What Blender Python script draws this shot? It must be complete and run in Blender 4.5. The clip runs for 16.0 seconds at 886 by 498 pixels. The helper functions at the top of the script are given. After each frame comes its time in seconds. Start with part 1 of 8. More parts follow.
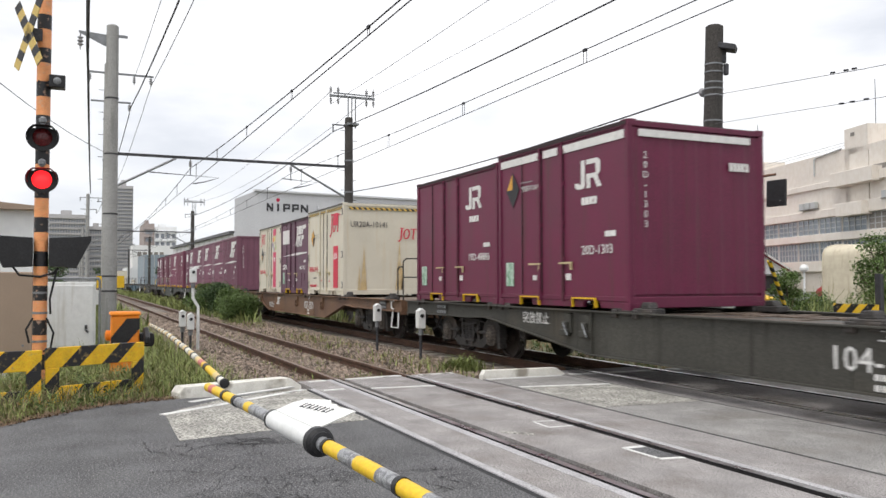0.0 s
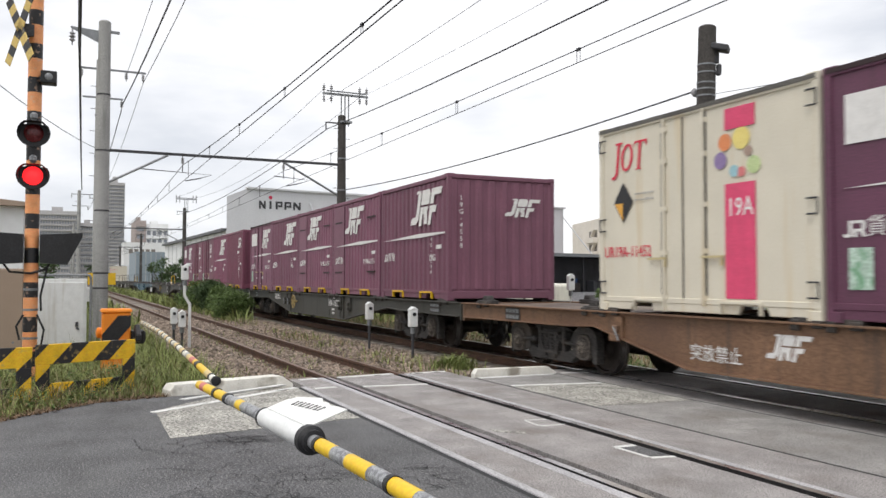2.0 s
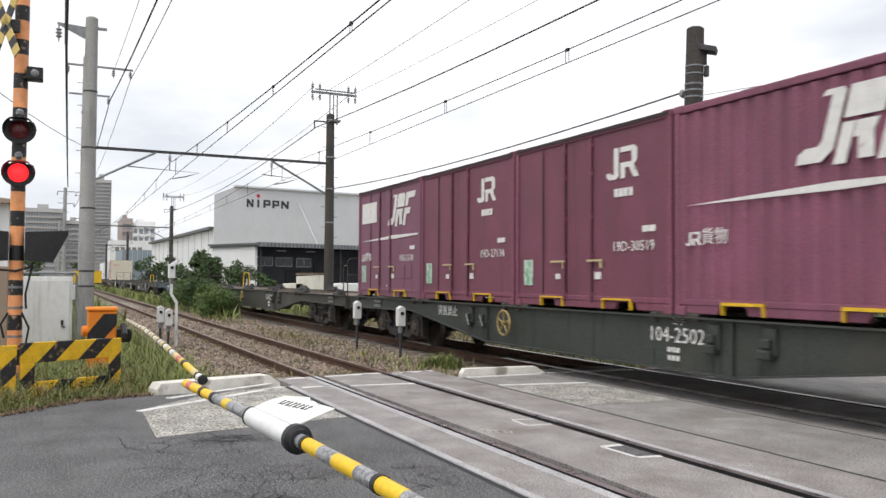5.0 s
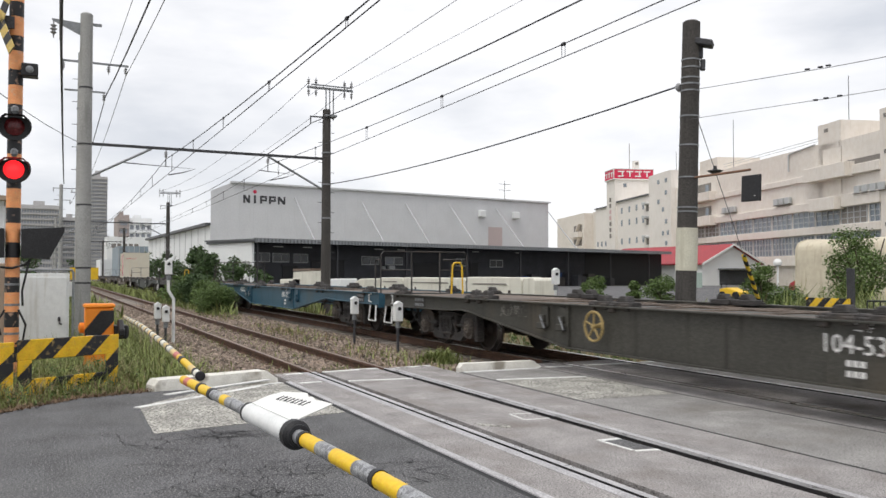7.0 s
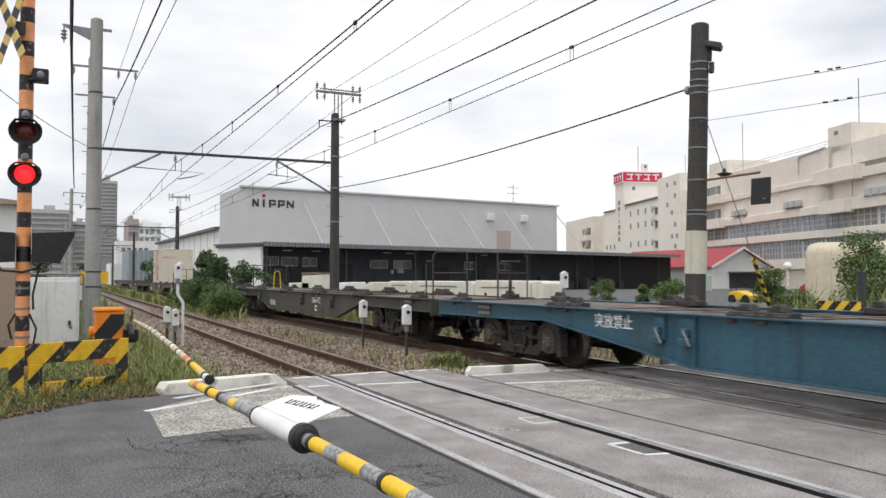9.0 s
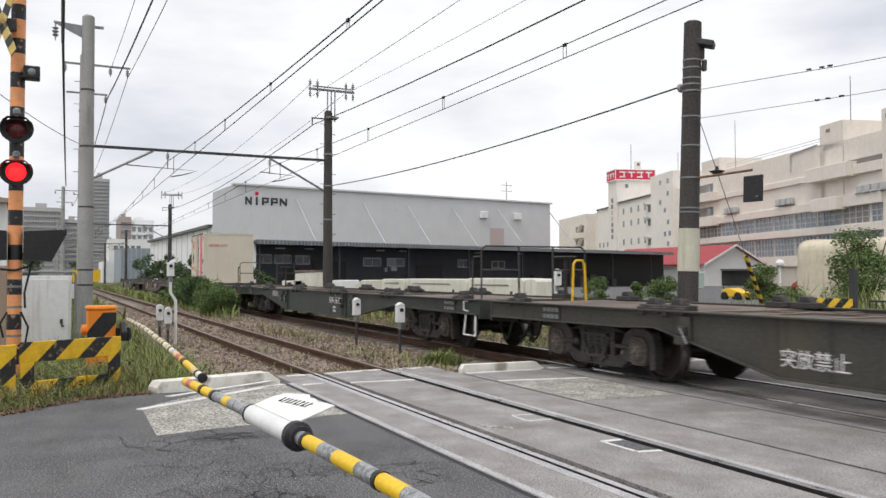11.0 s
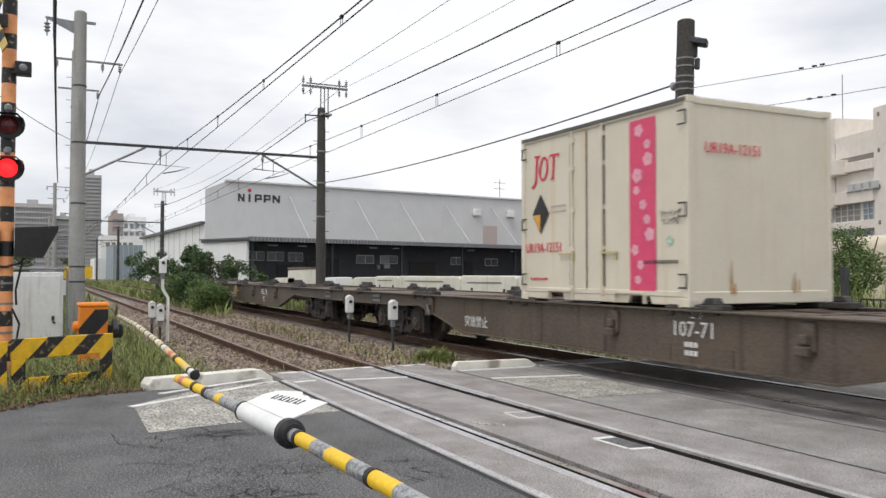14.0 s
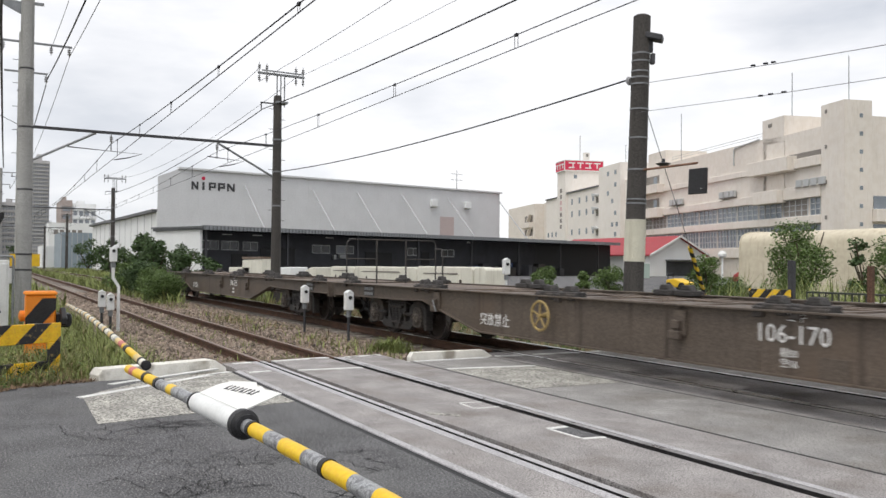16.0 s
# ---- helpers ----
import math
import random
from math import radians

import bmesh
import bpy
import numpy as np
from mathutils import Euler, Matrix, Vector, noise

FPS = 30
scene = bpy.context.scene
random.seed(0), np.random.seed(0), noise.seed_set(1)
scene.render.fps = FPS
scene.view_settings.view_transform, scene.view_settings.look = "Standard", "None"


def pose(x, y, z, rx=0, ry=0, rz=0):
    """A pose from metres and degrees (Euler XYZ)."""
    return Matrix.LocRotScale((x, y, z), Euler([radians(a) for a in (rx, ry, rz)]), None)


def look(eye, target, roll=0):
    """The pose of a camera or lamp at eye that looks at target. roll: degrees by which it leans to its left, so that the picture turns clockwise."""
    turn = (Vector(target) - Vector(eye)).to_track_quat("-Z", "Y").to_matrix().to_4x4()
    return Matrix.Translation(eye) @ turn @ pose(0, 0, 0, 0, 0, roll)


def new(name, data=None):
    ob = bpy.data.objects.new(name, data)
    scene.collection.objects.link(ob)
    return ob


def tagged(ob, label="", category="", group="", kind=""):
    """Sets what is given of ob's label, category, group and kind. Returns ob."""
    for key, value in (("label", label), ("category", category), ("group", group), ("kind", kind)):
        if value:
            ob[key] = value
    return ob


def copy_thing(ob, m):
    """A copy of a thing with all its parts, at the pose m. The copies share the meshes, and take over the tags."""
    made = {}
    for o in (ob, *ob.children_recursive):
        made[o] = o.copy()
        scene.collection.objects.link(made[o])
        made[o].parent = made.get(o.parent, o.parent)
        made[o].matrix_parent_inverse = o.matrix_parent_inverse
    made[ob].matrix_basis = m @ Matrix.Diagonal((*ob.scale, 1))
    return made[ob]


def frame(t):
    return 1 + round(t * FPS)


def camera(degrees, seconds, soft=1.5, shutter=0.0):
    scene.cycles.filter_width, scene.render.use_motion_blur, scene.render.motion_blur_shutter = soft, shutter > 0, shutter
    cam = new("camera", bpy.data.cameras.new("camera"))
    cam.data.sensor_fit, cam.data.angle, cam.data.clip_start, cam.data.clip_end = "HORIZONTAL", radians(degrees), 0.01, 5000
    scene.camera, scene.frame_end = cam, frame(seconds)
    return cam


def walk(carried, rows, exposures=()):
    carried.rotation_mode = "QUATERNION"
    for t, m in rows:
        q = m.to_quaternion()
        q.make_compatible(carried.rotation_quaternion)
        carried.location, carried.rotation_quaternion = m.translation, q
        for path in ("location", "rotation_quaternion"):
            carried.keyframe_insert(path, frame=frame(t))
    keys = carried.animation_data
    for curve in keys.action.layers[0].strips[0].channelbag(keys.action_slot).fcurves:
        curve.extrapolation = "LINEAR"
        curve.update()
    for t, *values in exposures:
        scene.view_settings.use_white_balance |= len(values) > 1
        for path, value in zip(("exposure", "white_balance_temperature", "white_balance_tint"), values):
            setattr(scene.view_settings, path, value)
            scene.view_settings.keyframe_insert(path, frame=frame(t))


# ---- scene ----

# ---- camera and its path ----
EYE = (0.0, -8.033, 1.428)
PATH = [
    (0.0, -65.766, 2.245, -0.136),
    (0.5, -65.676, 2.166, -0.001),
    (1.0, -65.509, 2.071, 0.038),
    (1.5, -65.393, 2.143, 0.011),
    (2.0, -65.245, 2.141, 0.128),
    (2.5, -65.095, 2.135, 0.263),
    (3.0, -64.985, 2.153, 0.269),
    (3.5, -64.812, 2.212, 0.235),
    (4.0, -64.599, 2.177, 0.395),
    (6.5, -64.206, 1.928, 0.141),
    (7.0, -64.208, 1.753, 0.076),
    (7.5, -64.251, 1.623, 0.066),
    (8.0, -64.416, 1.664, 0.158),
    (8.5, -64.697, 1.797, 0.073),
    (9.0, -64.802, 1.997, 0.007),
    (11.5, -64.217, 1.821, -0.034),
    (12.0, -64.115, 1.928, 0.057),
    (12.5, -64.059, 1.984, 0.087),
    (13.0, -64.023, 1.914, 0.036),
    (13.5, -63.934, 1.778, -0.050),
    (14.0, -63.854, 1.658, 0.051),
    (14.5, -63.576, 1.559, 0.155),
    (15.0, -62.831, 1.409, 0.254),
    (15.5, -61.751, 1.178, 0.396),
    (16.0, -60.817, 1.026, 0.476),
]


def aim(yaw, pitch, roll):
    a, b = radians(yaw), radians(pitch)
    d = Vector((math.sin(a) * math.cos(b), math.cos(a) * math.cos(b), math.sin(b)))
    return look(EYE, Vector(EYE) + d * 10, roll)


cam = camera(56.79, 16.0, soft=1.5, shutter=0.15)
walk(cam, [(t, aim(a, b, c)) for t, a, b, c in PATH],
     exposures=[(0.0, 0.32), (1.5, 0.24), (2.5, 0.27), (4.0, 0.40), (6.5, 0.15), (9.0, 0.15), (12.5, 0.11), (16.0, 0.17)])

# ---- light: an overcast sky ----
world = bpy.data.worlds.new("overcast")
scene.world = world
world.use_nodes = True
wn, wl = world.node_tree.nodes, world.node_tree.links
wn.clear()
w_out = wn.new("ShaderNodeOutputWorld")
w_bg = wn.new("ShaderNodeBackground")
w_sky = wn.new("ShaderNodeTexSky")
w_sky.sky_type, w_sky.sun_disc = "NISHITA", False
w_sky.sun_elevation, w_sky.sun_rotation = radians(58), radians(150)
w_dim = wn.new("ShaderNodeMix")
w_dim.data_type, w_dim.blend_type = "RGBA", "MULTIPLY"
w_dim.inputs[0].default_value = 1.0
w_dim.inputs[7].default_value = (0.1, 0.1, 0.1, 1)
w_co = wn.new("ShaderNodeTexCoord")
w_map = wn.new("ShaderNodeMapping")
w_map.inputs["Scale"].default_value = (1.0, 1.0, 3.2)
w_map.inputs["Location"].default_value = (0.35, 0.1, 0.25)
w_noise = wn.new("ShaderNodeTexNoise")
w_noise.inputs["Scale"].default_value, w_noise.inputs["Detail"].default_value = 1.9, 7.0
w_noise.inputs["Roughness"].default_value = 0.52
w_ramp = wn.new("ShaderNodeValToRGB")
w_ramp.color_ramp.elements[0].position, w_ramp.color_ramp.elements[0].color = 0.33, (0.64, 0.665, 0.72, 1)
w_ramp.color_ramp.elements[1].position, w_ramp.color_ramp.elements[1].color = 0.52, (0.99, 0.985, 1.0, 1)
w_mix = wn.new("ShaderNodeMix")
w_mix.data_type = "RGBA"
w_mix.inputs[0].default_value = 0.9
wl.new(w_co.outputs["Generated"], w_map.inputs["Vector"])
wl.new(w_map.outputs["Vector"], w_noise.inputs["Vector"])
wl.new(w_noise.outputs["Fac"], w_ramp.inputs["Fac"])
wl.new(w_sky.outputs["Color"], w_dim.inputs[6])
wl.new(w_dim.outputs[2], w_mix.inputs[6])
wl.new(w_ramp.outputs["Color"], w_mix.inputs[7])
wl.new(w_mix.outputs[2], w_bg.inputs["Color"])
w_bg.inputs["Strength"].default_value = 1.0
wl.new(w_bg.outputs["Background"], w_out.inputs["Surface"])
sun = bpy.data.lights.new("sun", "SUN")
sun.energy, sun.angle, sun.color = 1.45, radians(24), (1.0, 0.97, 0.92)
new("sun", sun).matrix_world = look((0, 0, 30), (0 - 8, 14, 0))


# ---- mesh building ----
class Builder:
    """Collects faces of one mesh, each with a material slot."""

    def __init__(self):
        self.v, self.f, self.m = [], [], []

    def face(self, pts, slot=0):
        n = len(self.v)
        self.v += [tuple(p) for p in pts]
        self.f.append(tuple(range(n, n + len(pts))))
        self.m.append(slot)

    def mesh_add(self, verts, faces, slot=0):
        n = len(self.v)
        self.v += [tuple(p) for p in verts]
        self.f += [tuple(i + n for i in f) for f in faces]
        self.m += [slot] * len(faces)

    def box(self, c, s, slot=0, rz=0.0, rx=0.0, ry=0.0):
        m = Euler((radians(rx), radians(ry), radians(rz))).to_matrix()
        o = Vector(c)
        p = [o + m @ Vector((x * s[0] / 2, y * s[1] / 2, z * s[2] / 2)) for x in (-1, 1) for y in (-1, 1) for z in (-1, 1)]
        self.mesh_add(p, [(0, 1, 3, 2), (4, 6, 7, 5), (0, 4, 5, 1), (2, 3, 7, 6), (0, 2, 6, 4), (1, 5, 7, 3)], slot)
        return self

    def span(self, lo, hi, slot=0):
        return self.box([(a + b) / 2 for a, b in zip(lo, hi)], [b - a for a, b in zip(lo, hi)], slot)

    def tube(self, a, b, r0, r1=None, n=10, slot=0, caps=True):
        a, b = Vector(a), Vector(b)
        r1 = r0 if r1 is None else r1
        d = (b - a).normalized()
        u = d.orthogonal().normalized()
        w = d.cross(u)
        ring = [u * math.cos(2 * math.pi * i / n) + w * math.sin(2 * math.pi * i / n) for i in range(n)]
        p = [a + q * r0 for q in ring] + [b + q * r1 for q in ring]
        f = [(i, (i + 1) % n, n + (i + 1) % n, n + i) for i in range(n)]
        if caps:
            f += [tuple(range(n - 1, -1, -1)), tuple(range(n, 2 * n))]
        self.mesh_add(p, f, slot)
        return self

    def pipe(self, pts, r, n=8, slot=0):
        """One continuous bent pipe through the points."""
        pts = [Vector(p) for p in pts]
        ways = [(c - a).normalized() for a, c in zip(pts[:-1], pts[1:])]
        dirs = [ways[0]] + [(a + c).normalized() if (a + c).length > 1e-6 else a for a, c in zip(ways[:-1], ways[1:])] + [ways[-1]]
        u = dirs[0].orthogonal().normalized()
        p, f = [], []
        for q, d in zip(pts, dirs):
            u = (u - d * u.dot(d)).normalized()
            w = d.cross(u)
            p += [q + (u * math.cos(2 * math.pi * i / n) + w * math.sin(2 * math.pi * i / n)) * r for i in range(n)]
        for k in range(len(pts) - 1):
            f += [(k * n + i, k * n + (i + 1) % n, (k + 1) * n + (i + 1) % n, (k + 1) * n + i) for i in range(n)]
        f += [tuple(range(n - 1, -1, -1)), tuple(range((len(pts) - 1) * n, len(pts) * n))]
        self.mesh_add(p, f, slot)
        return self

    def lathe(self, profile, a=(0, 0, 0), axis=(0, 0, 1), n=16, slot=0):
        """profile: rows of (radius, distance along the axis)."""
        a, d = Vector(a), Vector(axis).normalized()
        u = d.orthogonal().normalized()
        w = d.cross(u)
        p, f = [], []
        for r, h in profile:
            p += [a + d * h + (u * math.cos(2 * math.pi * i / n) + w * math.sin(2 * math.pi * i / n)) * max(r, 1e-4) for i in range(n)]
        for k in range(len(profile) - 1):
            f += [(k * n + i, k * n + (i + 1) % n, (k + 1) * n + (i + 1) % n, (k + 1) * n + i) for i in range(n)]
        f += [tuple(range(n - 1, -1, -1)), tuple(range((len(profile) - 1) * n, len(profile) * n))]
        self.mesh_add(p, f, slot)
        return self

    def prism(self, poly, lo, hi, axis="y", slot=0):
        """A polygon drawn in the plane across an axis, thickened along it from lo to hi."""
        place = {"x": lambda a, b, h: (h, a, b), "y": lambda a, b, h: (a, h, b), "z": lambda a, b, h: (a, b, h)}[axis]
        n = len(poly)
        p = [place(a, b, lo) for a, b in poly] + [place(a, b, hi) for a, b in poly]
        f = [(i, (i + 1) % n, n + (i + 1) % n, n + i) for i in range(n)] + [tuple(range(n - 1, -1, -1)), tuple(range(n, 2 * n))]
        self.mesh_add(p, f, slot)
        return self

    def data(self, name, mats, bevel=0.0, smooth=False):
        me = bpy.data.meshes.new(name)
        me.from_pydata(self.v, [], self.f)
        me.polygons.foreach_set("material_index", self.m)
        for m in mats if isinstance(mats, (list, tuple)) else [mats]:
            me.materials.append(m)
        bm = bmesh.new()
        bm.from_mesh(me)
        if bevel or len(self.f) < 4000:
            bmesh.ops.recalc_face_normals(bm, faces=bm.faces)
        if bevel:
            sharp = [e for e in bm.edges if len(e.link_faces) == 2 and e.calc_face_angle() > 0.6]
            bmesh.ops.bevel(bm, geom=sharp, offset=bevel, segments=1, affect="EDGES", clamp_overlap=True)
        bm.to_mesh(me)
        bm.free()
        if smooth:
            me.polygons.foreach_set("use_smooth", [True] * len(me.polygons))
            me.set_sharp_from_angle(angle=radians(38))
        me.update()
        return me


def part(name, b, mats, parent=None, label="", bevel=0.0, smooth=False, at=None):
    ob = new(name, b.data(name, mats, bevel, smooth))
    if at is not None:
        ob.matrix_basis = at
    if parent is not None:
        ob.parent = parent
    if label:
        ob["label"] = label
    return ob


def thing(name, m, label, category, group="", kind=""):
    ob = new(name)
    ob.empty_display_size = 0.2
    ob.matrix_basis = m
    return tagged(ob, label, category, group, kind)


def solid(name, b, mats, label, category="", group="", kind="", bevel=0.0, smooth=False, at=None):
    return tagged(part(name, b, mats, None, "", bevel, smooth, at), label, category, group, kind)


def lettering(name, text, size, mat, parent, m, align="CENTER", extrude=0.002, label="", squeeze=1.0):
    cu = bpy.data.curves.new(name, "FONT")
    cu.body, cu.size, cu.align_x, cu.align_y, cu.extrude = text, size, align, "CENTER", extrude
    cu.resolution_u = 2
    tmp = bpy.data.objects.new(name, cu)
    scene.collection.objects.link(tmp)
    me = bpy.data.meshes.new_from_object(tmp.evaluated_get(bpy.context.evaluated_depsgraph_get()))
    bpy.data.objects.remove(tmp)
    if squeeze != 1.0:
        me.transform(Matrix.Diagonal((squeeze, 1, 1, 1)))
    me.materials.clear()
    me.materials.append(mat)
    ob = new(name, me)
    ob.matrix_basis = m
    ob.parent = parent
    if label:
        ob["label"] = label
    return ob


# ---- materials ----
def material(name, color, rough=0.7, metal=0.0, vary=0.18, scale=6.0, fine=60.0, bump=0.15, second=None, patch=0.5, soft=0.12,
             streak=None, glow=None, per_object=0.0, per_island=0.0, space="Object", spec=0.4, speck=None):
    """A surface with grain at two scales; second: a stain or worn colour that shows in patches; streak: colour of vertical runs."""
    mt = bpy.data.materials.new(name)
    mt.use_nodes = True
    n, l = mt.node_tree.nodes, mt.node_tree.links
    b = n["Principled BSDF"]
    b.inputs["Roughness"].default_value, b.inputs["Metallic"].default_value = rough, metal
    b.inputs["Specular IOR Level"].default_value = spec
    co = n.new("ShaderNodeTexCoord")

    def noise_at(s, detail=5.0, stretch=None):
        t = n.new("ShaderNodeTexNoise")
        t.inputs["Scale"].default_value, t.inputs["Detail"].default_value = s, detail
        if stretch:
            mp = n.new("ShaderNodeMapping")
            mp.inputs["Scale"].default_value = stretch
            l.new(co.outputs[space], mp.inputs["Vector"])
            l.new(mp.outputs["Vector"], t.inputs["Vector"])
        else:
            l.new(co.outputs[space], t.inputs["Vector"])
        return t.outputs["Fac"]

    def mix(a, c, fac):
        x = n.new("ShaderNodeMix")
        x.data_type = "RGBA"
        for s, val in ((6, a), (7, c)):
            if isinstance(val, tuple):
                x.inputs[s].default_value = (*val, 1)
            else:
                l.new(val, x.inputs[s])
        l.new(fac, x.inputs[0])
        return x.outputs[2]

    def ramp(fac, lo, hi):
        r = n.new("ShaderNodeMapRange")
        r.inputs["From Min"].default_value, r.inputs["From Max"].default_value = lo, hi
        l.new(fac, r.inputs["Value"])
        return r.outputs["Result"]

    coarse, grain = noise_at(scale), noise_at(fine, 3.0)
    dark, light = tuple(c * (1 - vary) for c in color), tuple(min(1, c * (1 + vary)) for c in color)
    col = mix(dark, light, ramp(coarse, 0.3, 0.7))
    g = n.new("ShaderNodeMix")
    g.data_type, g.blend_type = "RGBA", "OVERLAY"
    g.inputs[0].default_value = min(0.5, vary * 1.2)
    l.new(col, g.inputs[6])
    l.new(ramp(grain, 0.41, 0.59), g.inputs[7])
    col = g.outputs[2]
    if second:
        col = mix(col, second, ramp(noise_at(scale * 0.6, 8.0), patch, patch + soft))
    if speck:
        col = mix(col, speck, ramp(noise_at(fine * 0.9, 1.0), 0.57, 0.66))
        col = mix(col, tuple(0.35 * c for c in color), ramp(noise_at(fine * 0.7, 1.0), 0.60, 0.70))
    if streak:
        col = mix(col, streak, ramp(noise_at(2.2, 6.0, (3.2, 3.2, 0.22)), 0.56, 0.78))
    if per_object or per_island:
        if per_object:
            rnd = n.new("ShaderNodeObjectInfo").outputs["Random"]
        else:
            rnd = n.new("ShaderNodeNewGeometry").outputs["Random Per Island"]
        amount = per_object or per_island
        h = n.new("ShaderNodeHueSaturation")
        r = n.new("ShaderNodeMapRange")
        r.inputs["To Min"].default_value, r.inputs["To Max"].default_value = 1 - amount, 1 + amount
        l.new(rnd, r.inputs["Value"])
        l.new(r.outputs["Result"], h.inputs["Value"])
        l.new(col, h.inputs["Color"])
        col = h.outputs["Color"]
    l.new(col, b.inputs["Base Color"])
    rr = n.new("ShaderNodeMapRange")
    rr.inputs["To Min"].default_value, rr.inputs["To Max"].default_value = max(0.02, rough - 0.12), min(1, rough + 0.12)
    l.new(coarse, rr.inputs["Value"])
    l.new(rr.outputs["Result"], b.inputs["Roughness"])
    if bump:
        bp = n.new("ShaderNodeBump")
        bp.inputs["Strength"].default_value, bp.inputs["Distance"].default_value = bump, 0.01
        l.new(grain, bp.inputs["Height"])
        l.new(bp.outputs["Normal"], b.inputs["Normal"])
    if glow:
        b.inputs["Emission Color"].default_value, b.inputs["Emission Strength"].default_value = (*glow[:3], 1), glow[3]
    return mt


def striped(name, a, c, pitch, tilt, along=(1, 0, 0), rough=0.5, offset=0.0, share=0.5, worn=(0.35, 0.3, 0.2)):
    """Slanted hazard stripes of two paints across an object's own x (or along) and z."""
    mt = material(name, a, rough, vary=0.12, scale=9, fine=90, bump=0.1)
    n, l = mt.node_tree.nodes, mt.node_tree.links
    b = n["Principled BSDF"]
    co = n.new("ShaderNodeTexCoord")
    dot = n.new("ShaderNodeVectorMath")
    dot.operation = "DOT_PRODUCT"
    dot.inputs[1].default_value = (along[0] / pitch, along[1] / pitch, along[2] / pitch + tilt / pitch)
    l.new(co.outputs["Object"], dot.inputs[0])
    ad = n.new("ShaderNodeMath")
    ad.inputs[1].default_value = offset
    l.new(dot.outputs["Value"], ad.inputs[0])
    fr = n.new("ShaderNodeMath")
    fr.operation = "FRACT"
    l.new(ad.outputs[0], fr.inputs[0])
    gt = n.new("ShaderNodeMath")
    gt.operation = "GREATER_THAN"
    gt.inputs[1].default_value = share
    l.new(fr.outputs[0], gt.inputs[0])
    x = n.new("ShaderNodeMix")
    x.data_type = "RGBA"
    src = b.inputs["Base Color"].links[0].from_socket
    l.new(src, x.inputs[6])
    x.inputs[7].default_value = (*c, 1)
    l.new(gt.outputs[0], x.inputs[0])
    dirt = n.new("ShaderNodeTexNoise")
    dirt.inputs["Scale"].default_value, dirt.inputs["Detail"].default_value = 14, 8
    l.new(co.outputs["Object"], dirt.inputs["Vector"])
    mr = n.new("ShaderNodeMapRange")
    mr.inputs["From Min"].default_value, mr.inputs["From Max"].default_value = 0.58, 0.78
    l.new(dirt.outputs["Fac"], mr.inputs["Value"])
    y = n.new("ShaderNodeMix")
    y.data_type = "RGBA"
    l.new(x.outputs[2], y.inputs[6])
    y.inputs[7].default_value = (*worn, 1)
    l.new(mr.outputs["Result"], y.inputs[0])
    l.new(y.outputs[2], b.inputs["Base Color"])
    return mt


M = {}
M["ground"] = material("earth", (0.16, 0.13, 0.09), 0.95, vary=0.3, scale=0.6, fine=14, second=(0.07, 0.10, 0.03), patch=0.42, soft=0.2, bump=0.5)
M["asphalt"] = material("worn_asphalt", (0.096, 0.096, 0.100), 0.9, speck=(0.24, 0.235, 0.23), vary=0.36, scale=1.8, fine=80, second=(0.15, 0.15, 0.15), patch=0.52, soft=0.3, bump=0.6)
M["road"] = material("grey_asphalt", (0.282, 0.272, 0.263), 0.88, speck=(0.35, 0.34, 0.325), vary=0.26, scale=2.4, fine=75, second=(0.19, 0.175, 0.16), patch=0.5, soft=0.2, bump=0.7)
M["panel"] = material("crossing_panel", (0.292, 0.274, 0.268), 0.85, speck=(0.36, 0.345, 0.33), vary=0.28, scale=2.6, fine=85, second=(0.17, 0.145, 0.13), patch=0.5, soft=0.25, bump=0.4)
M["patch"] = material("aggregate_concrete", (0.34, 0.33, 0.30), 0.92, speck=(0.45, 0.43, 0.385), vary=0.42, scale=3, fine=34, second=(0.26, 0.25, 0.23), patch=0.5, soft=0.2, bump=0.7)
M["strip"] = material("concrete_strip", (0.40, 0.39, 0.40), 0.8, vary=0.2, scale=3, fine=70)
M["crack"] = material("tar_crack", (0.03, 0.03, 0.032), 0.85, vary=0.2, bump=0.2)
M["road_crack"] = material("dusty_crack", (0.042, 0.042, 0.044), 0.9, vary=0.3, bump=0.2)
M["kerb"] = material("painted_kerb", (0.74, 0.72, 0.66), 0.8, vary=0.12, scale=4, fine=60, second=(0.34, 0.31, 0.26), patch=0.60, soft=0.1, bump=0.3)
M["line"] = material("road_paint", (0.66, 0.66, 0.64), 0.75, vary=0.15, scale=5, fine=50, second=(0.25, 0.24, 0.23), patch=0.60, soft=0.05, bump=0.25)
M["rail_top"] = material("polished_rail", (0.62, 0.60, 0.60), 0.30, 0.9, vary=0.15, scale=3, bump=0.02)
M["rail_rust"] = material("rusty_rail", (0.10, 0.055, 0.036), 0.85, 0.1, vary=0.3, scale=4, fine=40, bump=0.35)
# Near-black base puts the shade of the grooves into the colour.
M["flange"] = material("flangeway_shade", (0.014, 0.013, 0.013), 0.8, vary=0.3, bump=0.2)
M["ballast"] = material("ballast_bed", (0.115, 0.088, 0.066), 0.95, speck=(0.30, 0.245, 0.195), vary=0.35, scale=5, fine=16, second=(0.19, 0.165, 0.15), patch=0.5, soft=0.1, bump=1.0)
M["stone"] = material("ballast_stone", (0.240, 0.190, 0.152), 0.9, vary=0.2, scale=3, per_island=0.62, bump=0.3)
M["sleeper"] = material("concrete_sleeper", (0.25, 0.22, 0.19), 0.9, vary=0.25, scale=4)
